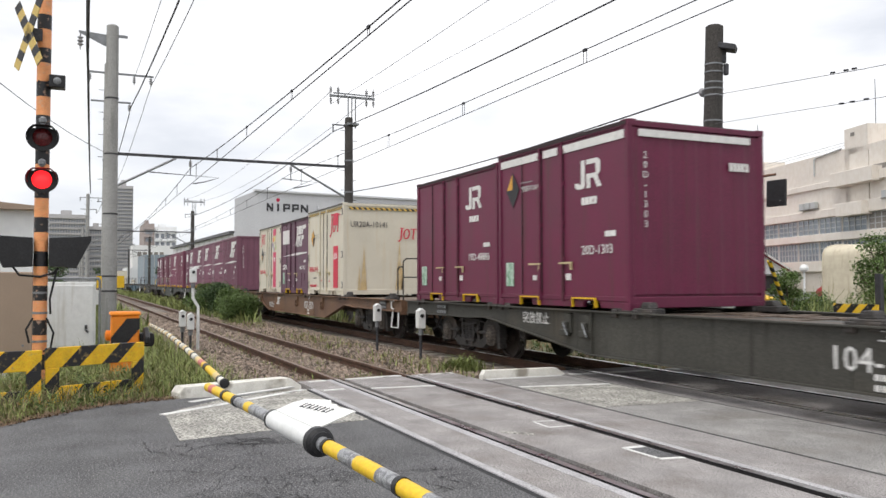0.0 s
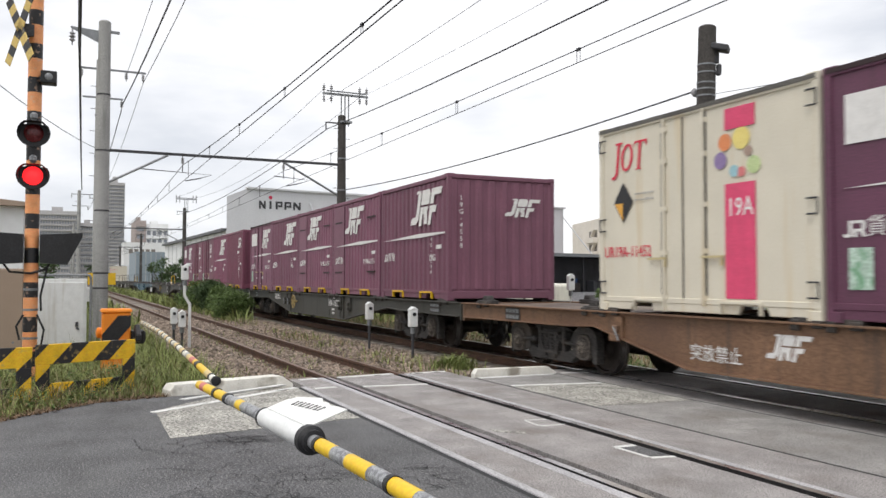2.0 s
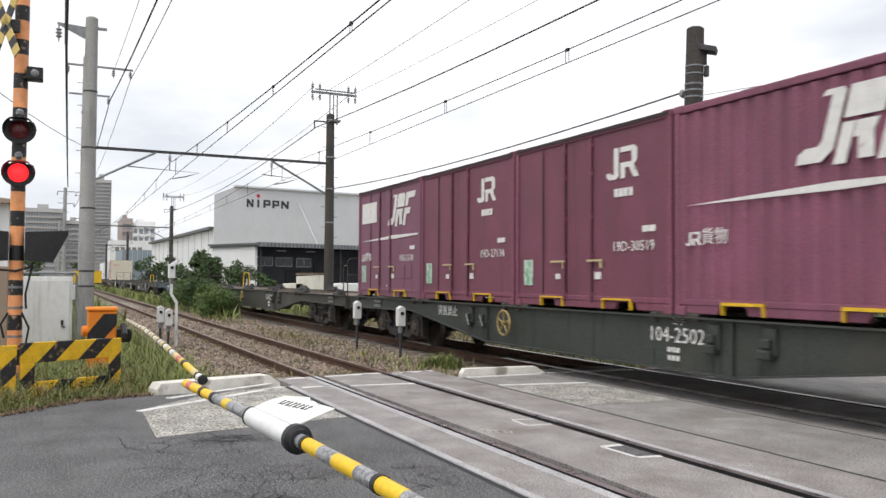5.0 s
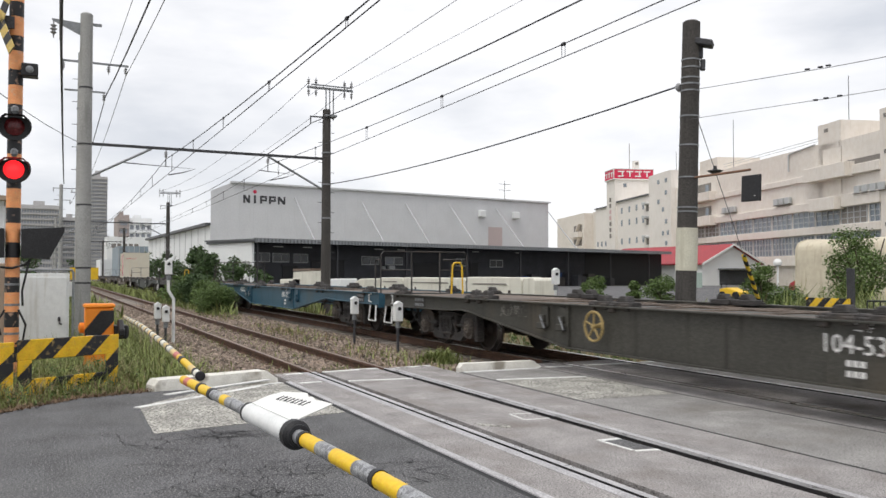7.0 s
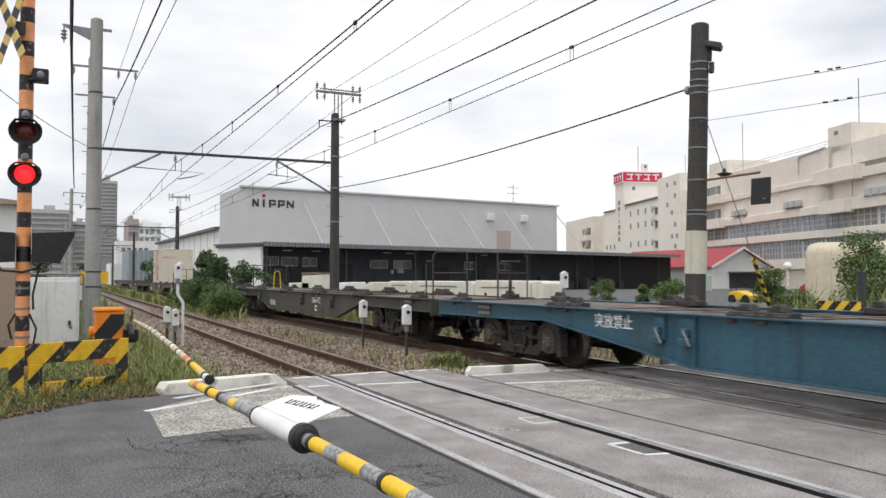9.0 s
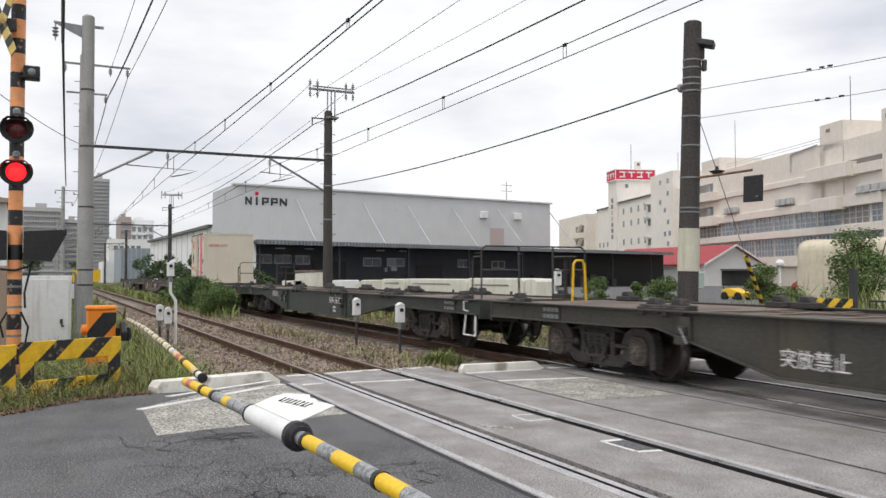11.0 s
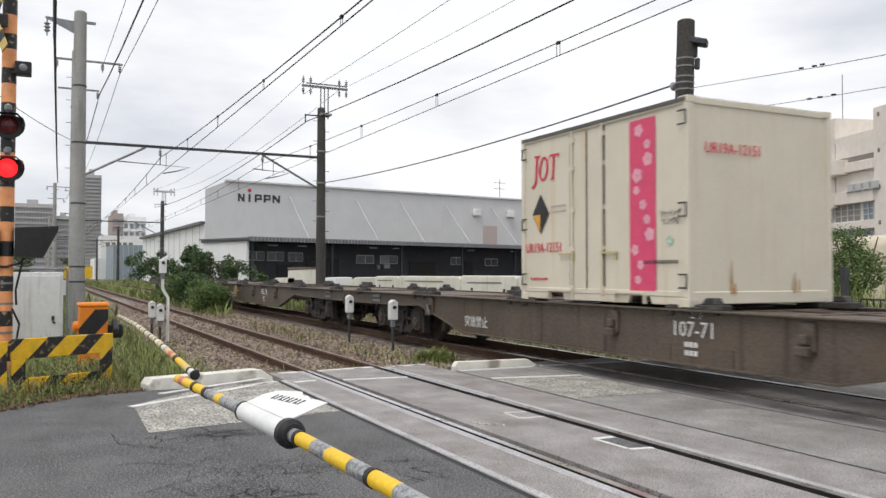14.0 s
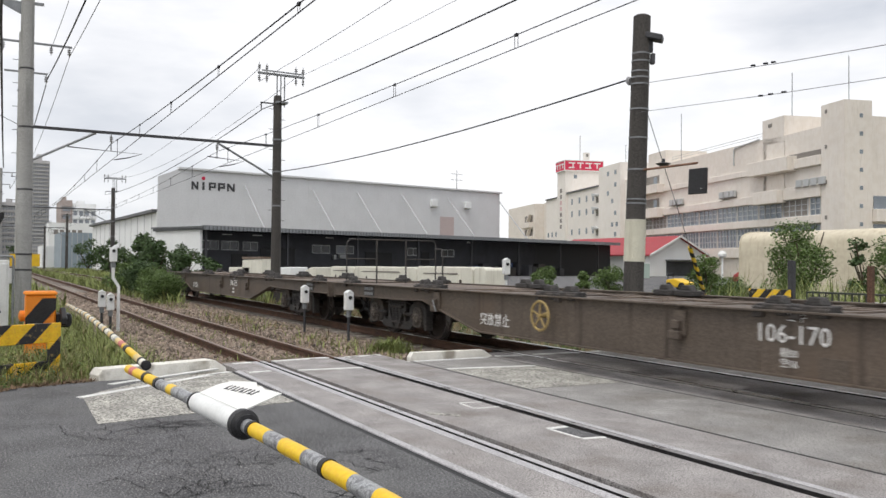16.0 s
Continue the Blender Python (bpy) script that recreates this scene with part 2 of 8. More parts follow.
M["pole"] = material("concrete_pole", (0.33, 0.33, 0.32), 0.8, vary=0.12, scale=1.5, fine=50, streak=(0.20, 0.20, 0.19))
M["dark_pole"] = material("dark_concrete_pole", (0.056, 0.051, 0.047), 0.8, vary=0.2, scale=1.5, fine=40, streak=(0.085, 0.078, 0.07))
M["band"] = material("pale_pole_wrap", (0.56, 0.54, 0.44), 0.7, vary=0.1, scale=3, streak=(0.4, 0.37, 0.28))
M["steel"] = material("galvanised_steel", (0.24, 0.25, 0.26), 0.5, 0.5, vary=0.15, scale=5)
M["dark_steel"] = material("dark_steel", (0.06, 0.06, 0.065), 0.6, 0.3, vary=0.2, scale=5)
M["wire"] = material("wire", (0.03, 0.03, 0.035), 0.6, 0.2, vary=0.1, bump=0)
M["thin_wire"] = material("grey_wire", (0.13, 0.13, 0.14), 0.6, 0.2, vary=0.1, bump=0)
M["porcelain"] = material("porcelain", (0.33, 0.33, 0.34), 0.3, vary=0.1, bump=0)
M["white_box"] = material("white_enamel", (0.72, 0.73, 0.72), 0.5, vary=0.06, scale=8, streak=(0.5, 0.48, 0.42), bump=0.05)
# Black paint; also painted shade in the loading shed's bay and doorways.
M["black"] = material("black_paint_and_shade", (0.018, 0.018, 0.02), 0.5, vary=0.2, scale=9, bump=0.08)
M["rubber"] = material("rubber", (0.015, 0.015, 0.016), 0.75, vary=0.2, bump=0.1)
M["yellow"] = material("yellow_paint", (0.72, 0.45, 0.02), 0.5, vary=0.08, scale=8, second=(0.45, 0.28, 0.06), patch=0.66, soft=0.08, bump=0.08)
M["amber"] = material("amber_decal", (0.70, 0.36, 0.06), 0.55, vary=0.1, scale=9, bump=0)
M["orange"] = material("orange_paint", (0.85, 0.26, 0.02), 0.45, vary=0.06, scale=6, bump=0.05)
M["white"] = material("white_paint", (0.76, 0.76, 0.74), 0.6, vary=0.05, scale=6, bump=0.05)
M["faded_decal"] = material("faded_lettering", (0.20, 0.19, 0.17), 0.8, vary=0.3, scale=8, fine=60, second=(0.08, 0.075, 0.065), patch=0.48, soft=0.08, bump=0.1)
M["decal"] = material("white_decal", (0.70, 0.69, 0.67), 0.6, vary=0.08, scale=9, second=(0.45, 0.38, 0.38), patch=0.66, soft=0.06, bump=0)
M["red_decal"] = material("red_decal", (0.62, 0.03, 0.07), 0.55, vary=0.08, scale=9, bump=0)
M["pink"] = material("pink_panel", (0.66, 0.07, 0.16), 0.55, vary=0.08, scale=6, bump=0)
M["blossom"] = material("pale_blossom", (0.72, 0.36, 0.44), 0.6, vary=0.1, bump=0)
M["green_decal"] = material("green_decal", (0.42, 0.55, 0.46), 0.6, vary=0.2, scale=14, second=(0.18, 0.36, 0.22), patch=0.5, bump=0)
M["maroon"] = material("maroon_container", (0.128, 0.015, 0.047), 0.5, vary=0.12, scale=1.6, fine=70, streak=(0.085, 0.03, 0.035), per_object=0.16, bump=0.06)
M["plum"] = material("plum_container", (0.205, 0.070, 0.112), 0.58, vary=0.14, scale=1.4, fine=60, streak=(0.15, 0.055, 0.085), per_object=0.14, bump=0.03)
M["violet"] = material("faded_violet_container", (0.195, 0.078, 0.122), 0.6, vary=0.10, scale=1.4, fine=60, streak=(0.13, 0.062, 0.085), bump=0.03)
M["violet_dark"] = material("dark_violet_container", (0.118, 0.042, 0.076), 0.5, vary=0.14, scale=1.4, fine=60, streak=(0.06, 0.032, 0.045), bump=0.06)
M["maroon_faded"] = material("faded_maroon_container", (0.178, 0.056, 0.090), 0.58, vary=0.15, scale=1.5, fine=60, streak=(0.12, 0.042, 0.056), per_object=0.12, bump=0.06)
M["cream"] = material("cream_container", (0.64, 0.595, 0.49), 0.5, vary=0.05, scale=1.5, fine=60, streak=(0.60, 0.50, 0.34), bump=0.05)
M["seam"] = material("dark_seam", (0.035, 0.02, 0.022), 0.7, vary=0.2, bump=0)
M["rust"] = material("rust_stain", (0.42, 0.25, 0.10), 0.8, vary=0.2, scale=5, bump=0.1)
M["car_olive"] = material("olive_grey_wagon", (0.052, 0.050, 0.042), 0.6, vary=0.18, scale=1.2, fine=50, second=(0.085, 0.07, 0.05), patch=0.56, soft=0.25, streak=(0.022, 0.019, 0.016), bump=0.1)
M["car_green"] = material("dark_green_wagon", (0.040, 0.046, 0.040), 0.55, vary=0.16, scale=1.2, fine=50, second=(0.06, 0.055, 0.045), patch=0.58, soft=0.25, streak=(0.018, 0.019, 0.017), bump=0.1)
M["car_tan"] = material("rusty_tan_wagon", (0.17, 0.095, 0.055), 0.65, vary=0.2, scale=1.0, fine=50, second=(0.11, 0.06, 0.04), patch=0.5, soft=0.3, streak=(0.07, 0.05, 0.04), bump=0.1)
M["car_brown"] = material("brown_wagon", (0.098, 0.077, 0.060), 0.62, vary=0.18, scale=1.2, fine=50, second=(0.12, 0.085, 0.06), patch=0.56, soft=0.25, streak=(0.035, 0.024, 0.019), bump=0.1)
M["car_blue"] = material("blue_wagon", (0.028, 0.085, 0.125), 0.5, vary=0.14, scale=1.2, fine=50, second=(0.04, 0.075, 0.09), patch=0.58, soft=0.2, streak=(0.016, 0.038, 0.055), bump=0.08)
M["deck"] = material("wagon_deck", (0.15, 0.115, 0.09), 0.75, vary=0.25, scale=1.5, fine=30, second=(0.08, 0.06, 0.05), patch=0.5, bump=0.2)
M["bogie"] = material("grimy_bogie", (0.052, 0.048, 0.046), 0.65, 0.2, vary=0.3, scale=3, fine=40, second=(0.090, 0.070, 0.054), patch=0.55, soft=0.2, bump=0.2)
M["wheel"] = material("wheel_steel", (0.055, 0.045, 0.04), 0.55, 0.4, vary=0.2, scale=4, bump=0.1)
M["tread"] = material("wheel_tread", (0.35, 0.34, 0.33), 0.3, 0.9, vary=0.1, bump=0)
M["wall_grey"] = material("pale_grey_cladding", (0.64, 0.645, 0.66), 0.6, vary=0.04, scale=0.4, fine=5, streak=(0.58, 0.58, 0.59), bump=0.05)
M["wall_white"] = material("white_cladding", (0.76, 0.77, 0.77), 0.6, vary=0.05, scale=0.3, fine=6, bump=0.05)
M["wall_dark"] = material("charcoal_wall_and_shade", (0.060, 0.062, 0.070), 0.7, vary=0.2, scale=0.8, bump=0.1)
M["roof_grey"] = material("grey_roofing", (0.12, 0.125, 0.13), 0.6, 0.2, vary=0.15, scale=1, bump=0.1)
M["wall_cream"] = material("cream_concrete", (0.72, 0.665, 0.60), 0.8, vary=0.05, scale=0.25, fine=1.2, streak=(0.60, 0.545, 0.48), bump=0.1)
M["wall_pale"] = material("pale_concrete", (0.76, 0.72, 0.67), 0.8, vary=0.04, scale=0.25, fine=1.2, streak=(0.66, 0.62, 0.56), bump=0.1)
M["pink_mark"] = material("faded_pink_mark", (0.62, 0.42, 0.42), 0.7, vary=0.06)
# Base lightened so the colour carries some reflected sky.
M["glass"] = material("window_glass", (0.17, 0.20, 0.23), 0.10, 0.0, vary=0.2, scale=0.6, bump=0, spec=0.8)
M["frame"] = material("window_frame", (0.45, 0.46, 0.46), 0.5, vary=0.05, bump=0)
# Dark tone painting shade into recesses and loggias; also vents and marks.
M["shade"] = material("recess_shade_and_dark_parts", (0.22, 0.20, 0.18), 0.8, vary=0.15, scale=0.6)
# Darker copy for the shed panes, their dim inside put into the colour.
M["dark_glass"] = material("unlit_window_glass", (0.045, 0.05, 0.056), 0.15, vary=0.2, scale=0.6, bump=0, spec=0.5)
M["eave"] = material("grey_eave_sheet", (0.25, 0.26, 0.27), 0.55, 0.2, vary=0.1, scale=1, bump=0.05)
M["blue_sheet"] = material("blue_tarpaulin", (0.03, 0.06, 0.16), 0.6, vary=0.15, scale=3)
M["red_sign"] = material("red_sign", (0.60, 0.03, 0.08), 0.5, vary=0.05, scale=1, bump=0)
M["red_roof"] = material("red_roofing", (0.33, 0.04, 0.05), 0.6, vary=0.12, scale=1.2, fine=12, bump=0.1)
M["tower"] = material("tower_concrete", (0.44, 0.43, 0.43), 0.85, vary=0.06, scale=0.1, fine=2)
M["tower_warm"] = material("brown_tile_tower", (0.36, 0.31, 0.29), 0.85, vary=0.08, scale=0.2, fine=2)
M["tarp"] = material("cream_tarpaulin", (0.58, 0.52, 0.40), 0.7, vary=0.05, scale=0.8, fine=4, streak=(0.40, 0.33, 0.22), bump=0.2)
M["leaf"] = material("leaves", (0.098, 0.150, 0.042), 0.65, vary=0.2, scale=3, per_island=0.5, bump=0)
M["leaf_dark"] = material("dark_leaves", (0.058, 0.098, 0.034), 0.65, vary=0.2, scale=3, per_island=0.5, bump=0)
M["grass"] = material("grass_blades", (0.185, 0.215, 0.068), 0.7, vary=0.2, scale=1.5, per_island=0.5, bump=0)
M["dry"] = material("dry_grass", (0.27, 0.205, 0.12), 0.8, vary=0.2, scale=1.5, per_island=0.4, bump=0)
M["litter"] = material("dead_leaves", (0.16, 0.105, 0.065), 0.9, vary=0.2, scale=2, per_island=0.6, bump=0)
M["bark"] = material("bark", (0.08, 0.06, 0.045), 0.9, vary=0.3, scale=8, bump=0.5)
M["lamp_on"] = material("lit_red_lens", (0.8, 0.02, 0.02), 0.3, vary=0.05, bump=0, glow=(1.0, 0.015, 0.02, 1.6))
M["lamp_off"] = material("dark_red_lens", (0.10, 0.012, 0.014), 0.25, vary=0.3, scale=20, bump=0)
M["box_tan"] = material("tan_steel", (0.33, 0.25, 0.19), 0.6, vary=0.06, scale=2, bump=0.05)
M["post_stripe"] = striped("post_stripe", (0.80, 0.34, 0.14), (0.02, 0.02, 0.022), 0.46, 1.0, along=(0, 0, 0), share=0.56, worn=(0.62, 0.40, 0.28))
M["hazard"] = striped("hazard_stripe", (0.78, 0.47, 0.02), (0.022, 0.022, 0.025), 0.50, -1.0, along=(0, 1, 0), share=0.56, worn=(0.45, 0.32, 0.12))
M["hazard_back"] = striped("hazard_stripe_back", (0.62, 0.45, 0.13), (0.022, 0.022, 0.025), 0.26, 0.0, along=(0, 0, 1), share=0.5, worn=(0.30, 0.24, 0.14))
M["hazard_top"] = striped("container_hazard_band", (0.72, 0.48, 0.10), (0.03, 0.03, 0.03), 0.16, 1.0, along=(1, 0, 0), share=0.5)
M["hazard_end"] = striped("container_end_hazard_band", (0.72, 0.48, 0.10), (0.03, 0.03, 0.03), 0.16, 1.0, along=(0, 1, 0), share=0.5)
# Pale tone: haze of distance put into the window colour.
M["far_glass"] = material("far_windows", (0.26, 0.28, 0.31), 0.3, vary=0.1, scale=0.2, bump=0)
M["cream_dark"] = material("dark_roof_rail", (0.10, 0.095, 0.085), 0.6, vary=0.2, scale=3)
M["stack"] = material("off_white_slab", (0.68, 0.66, 0.58), 0.8, vary=0.08, scale=1.5, streak=(0.5, 0.47, 0.4))
M["rust_pale"] = material("pale_lever", (0.50, 0.42, 0.24), 0.6, vary=0.1)
M["rail_dull"] = material("dull_rusty_rail_top", (0.20, 0.135, 0.10), 0.45, 0.5, vary=0.25, scale=3, bump=0.05)
M["brace"] = material("grey_brace", (0.46, 0.46, 0.48), 0.6, vary=0.05, bump=0)
M["axle_rust"] = material("rusty_axle_arm", (0.085, 0.072, 0.062), 0.7, 0.15, vary=0.3, scale=4, fine=40, bump=0.2)
M["bearing"] = material("worn_bearing_cap", (0.17, 0.145, 0.12), 0.5, 0.4, vary=0.3, scale=9, fine=60, bump=0.2)
M["wheel_pale"] = material("weathered_yellow_wheel", (0.34, 0.25, 0.10), 0.7, vary=0.2, scale=9, bump=0.05)
M["plum_dark"] = material("dark_plum_container", (0.188, 0.078, 0.116), 0.58, vary=0.10, scale=1.4, fine=60, streak=(0.135, 0.056, 0.080), per_object=0.14, bump=0.03)
M["timber"] = material("weathered_timber", (0.17, 0.125, 0.095), 0.9, vary=0.3, scale=4, fine=50, second=(0.24, 0.19, 0.15), patch=0.5, soft=0.2, bump=0.4)

YN, HALF = -3.96, 0.5335  # near track's centre line; half the gauge
ROAD_L, ROAD_R = -10.7, 2.5

# ---- ground, road and crossing ----
b = Builder()
gx = [-3000, -900, -300, -150, -100, -70, -50, -40, -32, -26, -22, -18, -15, -12.5, -10.8, 2.6, 8, 20, 60, 300, 3000]
gy = [-3000, -600, -120, -40, -20, -14, -11, -9.5, -8.4, -7.4, -6.6, -5.9, 2.2, 3.5, 6, 10, 20, 40, 70, 120, 600, 3000]
b.v = [(x, y, -0.30 + (0.05 * noise.noise((x * 0.6, y * 0.6, 0)) if abs(x) < 60 else 0)) for x in gx for y in gy]
b.f = [(i * len(gy) + j, (i + 1) * len(gy) + j, (i + 1) * len(gy) + j + 1, i * len(gy) + j + 1) for i in range(len(gx) - 1) for j in range(len(gy) - 1)]
b.m = [0] * len(b.f)
solid("ground", b, M["ground"], "bare brown earth with thin green weeds", kind="structure", smooth=True)


def slab(name, y0, y1, mat, label, x0=ROAD_L, x1=ROAD_R, top=0.0, bottom=-0.32):
    b = Builder().span((x0, y0, bottom), (x1, y1, top))
    return solid(name, b, mat, label, kind="structure")


EDGE = [(-10.5, -7.0), (-10.3, -7.7), (-9.7, -8.3), (-9.25, -8.68), (-8.0, -10.2), (-6.2, -13.5)]
solid("road_approach", Builder().prism([(-10.5, -5.23)] + EDGE + [(-6.2, -40), (ROAD_R, -40), (ROAD_R, -5.23)], -0.32, 0.0, "z"), M["asphalt"], "dark cracked asphalt road before the crossing", kind="structure")
solid("verge", Builder().prism([(-12.8, -6.9)] + [(x - 0.004, y - 0.004) for x, y in EDGE] + [(-12.8, -13.5)], -0.34, -0.035, "z"), M["ground"], "earth verge with litter beside the road", kind="structure")
slab("edge_strip", -5.17, -5.10, M["strip"], "pale concrete edging strip along the crossing panels", top=0.006)
slab("edge_gap", -5.23, -5.17, M["crack"], "dark gap beside the edging strip", top=-0.004)
slab("guard_gap", -4.60, -4.555, M["flange"], "dark gap outside the rail", top=-0.05, x0=-11.6)
slab("road_panel_outer", -5.10, -4.69, M["panel"], "grey-brown worn crossing panel outside the rail", x0=-11.6)
slab("guard_strip", -4.69, -4.60, M["strip"], "pale worn steel strip beside the rail", top=0.003, x0=-11.6)
slab("road_panel_near", -4.395, -3.515, M["panel"], "grey-brown worn crossing panel between the rails", x0=-11.6)
slab("guard_strip_inner", -3.345, -3.27, M["strip"], "pale worn strip beside the rail", top=0.002, x0=-11.6)
slab("road_panel_middle", -3.27, -2.62, M["panel"], "grey worn panel between the two tracks", x0=-11.6)
slab("road_joint", -2.62, -2.57, M["crack"], "dark tar joint along the crossing", top=-0.004)
slab("road_between", -2.57, -1.22, M["road"], "grey asphalt between the two tracks")
slab("road_joint_far", -1.22, -1.17, M["crack"], "dark tar joint along the far track", top=-0.004)
slab("road_panel_far_outer", -1.17, -0.62, M["panel"], "dark worn crossing panel outside the far rail", x0=-11.2)
slab("road_panel_far", -0.44, 0.44, M["panel"], "dark worn crossing panel between the far rails", x0=-11.2)
slab("road_beyond", 0.62, 70, M["road"], "grey asphalt road beyond the tracks")

for y0, y1 in ((-5.08, -4.70), (-4.42, -3.50), (-3.26, -2.63)):
    slab("timber_end", y0, y1, M["timber"], "weathered brown timber closing the crossing panels", x0=-11.86, x1=-11.605, top=-0.012)


def rail(y, side):
    """One rail, its head's running edge on the inner side of the gauge."""
    yc = y + side * 0.0325
    prof = [(-0.0325, 0.0), (0.0325, 0.0), (0.034, -0.035), (0.009, -0.05), (0.009, -0.13), (0.06, -0.145), (0.06, -0.155),
            (-0.06, -0.155), (-0.06, -0.145), (-0.009, -0.13), (-0.009, -0.05), (-0.034, -0.035)]
    b = Builder()
    xs = [-420, -60, ROAD_L - 0.9, ROAD_R, 80]
    for x0, x1 in zip(xs[:-1], xs[1:]):
        n = len(prof)
        for i in range(n):
            p, q = prof[i], prof[(i + 1) % n]
            # Slot 3 darkens the sides at the crossing, standing for groove shade.
            b.face([(x0, yc + p[0], p[1] + 0.003), (x1, yc + p[0], p[1] + 0.003), (x1, yc + q[0], q[1] + 0.003), (x0, yc + q[0], q[1] + 0.003)], (1 if i == 0 else (3 if x0 > -12 and x1 < 3 else 0)) if y > -2 or x0 > -12 else (2 if i == 0 else 0))
    ob = solid("rail", b, [M["rail_rust"], M["rail_top"], M["rail_dull"], M["flange"]], "steel rail with polished top and rusty web, sides painted dark at the crossing", "rail", "railway track", "structure")
    return ob


for yc in (YN, 0.0):
    rail(yc - HALF, -1), rail(yc + HALF, 1)
for y in (YN - HALF, -HALF):
    slab("flangeway", y, y + 0.09, M["flange"], "flangeway groove beside the rail, coloured dark for its shade", top=-0.11)
for y in (YN + HALF - 0.09, HALF - 0.09):
    slab("flangeway", y, y + 0.09, M["flange"], "flangeway groove beside the rail, coloured dark for its shade", top=-0.11)

b = Builder()
bed = [(-6.1, -0.32), (-5.5, -0.17), (-2.6, -0.165), (-1.9, -0.2), (-1.4, -0.165), (1.5, -0.165), (2.2, -0.32)]
b.prism(bed, -420, ROAD_L - 0.9, "x")
b.prism(bed, ROAD_R, 80, "x")
solid("ballast_bed", b, M["ballast"], "brown-grey crushed stone ballast under the tracks", kind="structure")

# lighter concrete patches and painted lines on the road, a few millimetres proud
def sheet(name, pts, mat, label, z=0.004):
    b = Builder()
    b.prism(pts, -0.01, z, "z")
    return solid(name, b, mat, label, kind="structure")


sheet("road_patch_near", [(-9.4, -7.12), (-7.74, -7.15), (-8.1, -5.24), (-10.7, -5.24), (-10.3, -6.3)], M["patch"], "pale exposed-aggregate concrete patch in the road")
sheet("road_patch_far", [(-9.75, -2.56), (-7.75, -2.56), (-7.68, -1.23), (-9.4, -1.23)], M["patch"], "pale exposed-aggregate concrete patch between the tracks")


def stripe(x0, y0, x1, y1, w, z=0.008, name="road_line", label="worn white painted line on the road"):
    d = Vector((x1 - x0, y1 - y0)).normalized() * w / 2
    n = Vector((-d.y, d.x))
    b = Builder()
    b.prism([(x0 - n.x, y0 - n.y), (x1 - n.x, y1 - n.y), (x1 + n.x, y1 + n.y), (x0 + n.x, y0 + n.y)], -0.005, z, "z")
    return solid(name, b, M["line"], label, kind="structure")


stripe(-10.15, -6.75, -11.03, -5.32, 0.10)
stripe(-9.3, -7.15, -10.65, -5.25, 0.10)
stripe(-11.45, -4.98, -11.5, -4.72, 0.12)
stripe(-11.5, -4.40, -11.62, -3.52, 0.11)
stripe(-11.55, -3.25, -11.6, -2.65, 0.10)
stripe(-10.45, -5.05, -10.5, -4.75, 0.09)
stripe(-10.4, -4.40, -10.3, -3.52, 0.08)
stripe(-10.62, -2.55, -10.62, -1.25, 0.09)
stripe(-9.68, -2.55, -9.45, -1.25, 0.10)
stripe(-10.7, -1.1, -10.62, -0.68, 0.10)
stripe(-10.64, -0.42, -10.6, 0.42, 0.12)
stripe(-10.62, 0.7, -10.55, 2.3, 0.10)
stripe(-9.4, 0.9, -9.2, 3.0, 0.12)
for x0, y0, x1, y1, w in ((-5.79, -3.74, -5.79, -3.53, 0.07), (-5.79, -3.74, -5.36, -3.73, 0.035), (-5.33, -3.73, -5.29, -3.52, 0.05),
                          (-7.27, -3.76, -7.22, -3.53, 0.025), (-7.25, -3.77, -6.92, -3.79, 0.02), (-6.92, -3.78, -6.91, -3.52, 0.03)):
    stripe(x0, y0, x1, y1, w, 0.004, "repair_edge", "worn white edge of a small repair between the rails")
sheet("repair_patch", [(-5.76, -3.72), (-5.76, -3.53), (-5.35, -3.52), (-5.38, -3.71)], M["asphalt"], "small dark repair between the rails", 0.003)
sheet("repair_patch", [(-7.24, -3.75), (-7.2, -3.54), (-6.94, -3.53), (-6.94, -3.77)], M["panel"], "small square repair between the rails", 0.003)
sheet("worn_spot", [(-6.98, -4.32), (-6.70, -4.08), (-6.62, -4.14), (-6.86, -4.33)], M["patch"], "pale worn spot between the rails", 0.003)

# kerbs: whitewashed concrete with sloped ends
def kerb(name, x0, y0, x1, y1, h=0.15, w=0.28):
    d = Vector((x1 - x0, y1 - y0))
    L = d.length
    b = Builder()
    pr = [(-w / 2, -0.1), (w / 2, -0.1), (w / 2 * 0.8, h), (-w / 2 * 0.8, h)]
    rows = [(0, 0.55), (0.05, 1.0), (L - 0.16, 1.0), (L, 0.3)]
    pts = [[(s, y, -0.1 + (z + 0.1) * (0.25 + 0.75 * k)) for y, z in pr] for s, k in rows]
    for a, c in zip(pts[:-1], pts[1:]):
        for i in range(4):
            j = (i + 1) % 4
            b.face([a[i], c[i], c[j], a[j]])
    b.face(pts[0][::-1]), b.face(pts[-1])
    return solid(name, b, M["kerb"], "whitewashed concrete kerb block beside the crossing", kind="structure", bevel=0.02,
                 at=Matrix.Translation((x0, y0, 0)) @ Matrix.Rotation(math.atan2(d.y, d.x), 4, "Z"))


kerb("kerb_near", -10.82, -6.85, -11.28, -5.2, 0.11, 0.34)
kerb("kerb_middle", -10.93, -2.5, -10.82, -1.12, 0.10, 0.17)
kerb("kerb_far", -10.9, 1.2, -10.85, 3.2, 0.15, 0.3)

# ---- the train ----
PITCH, CAR = 3.765, 20.4
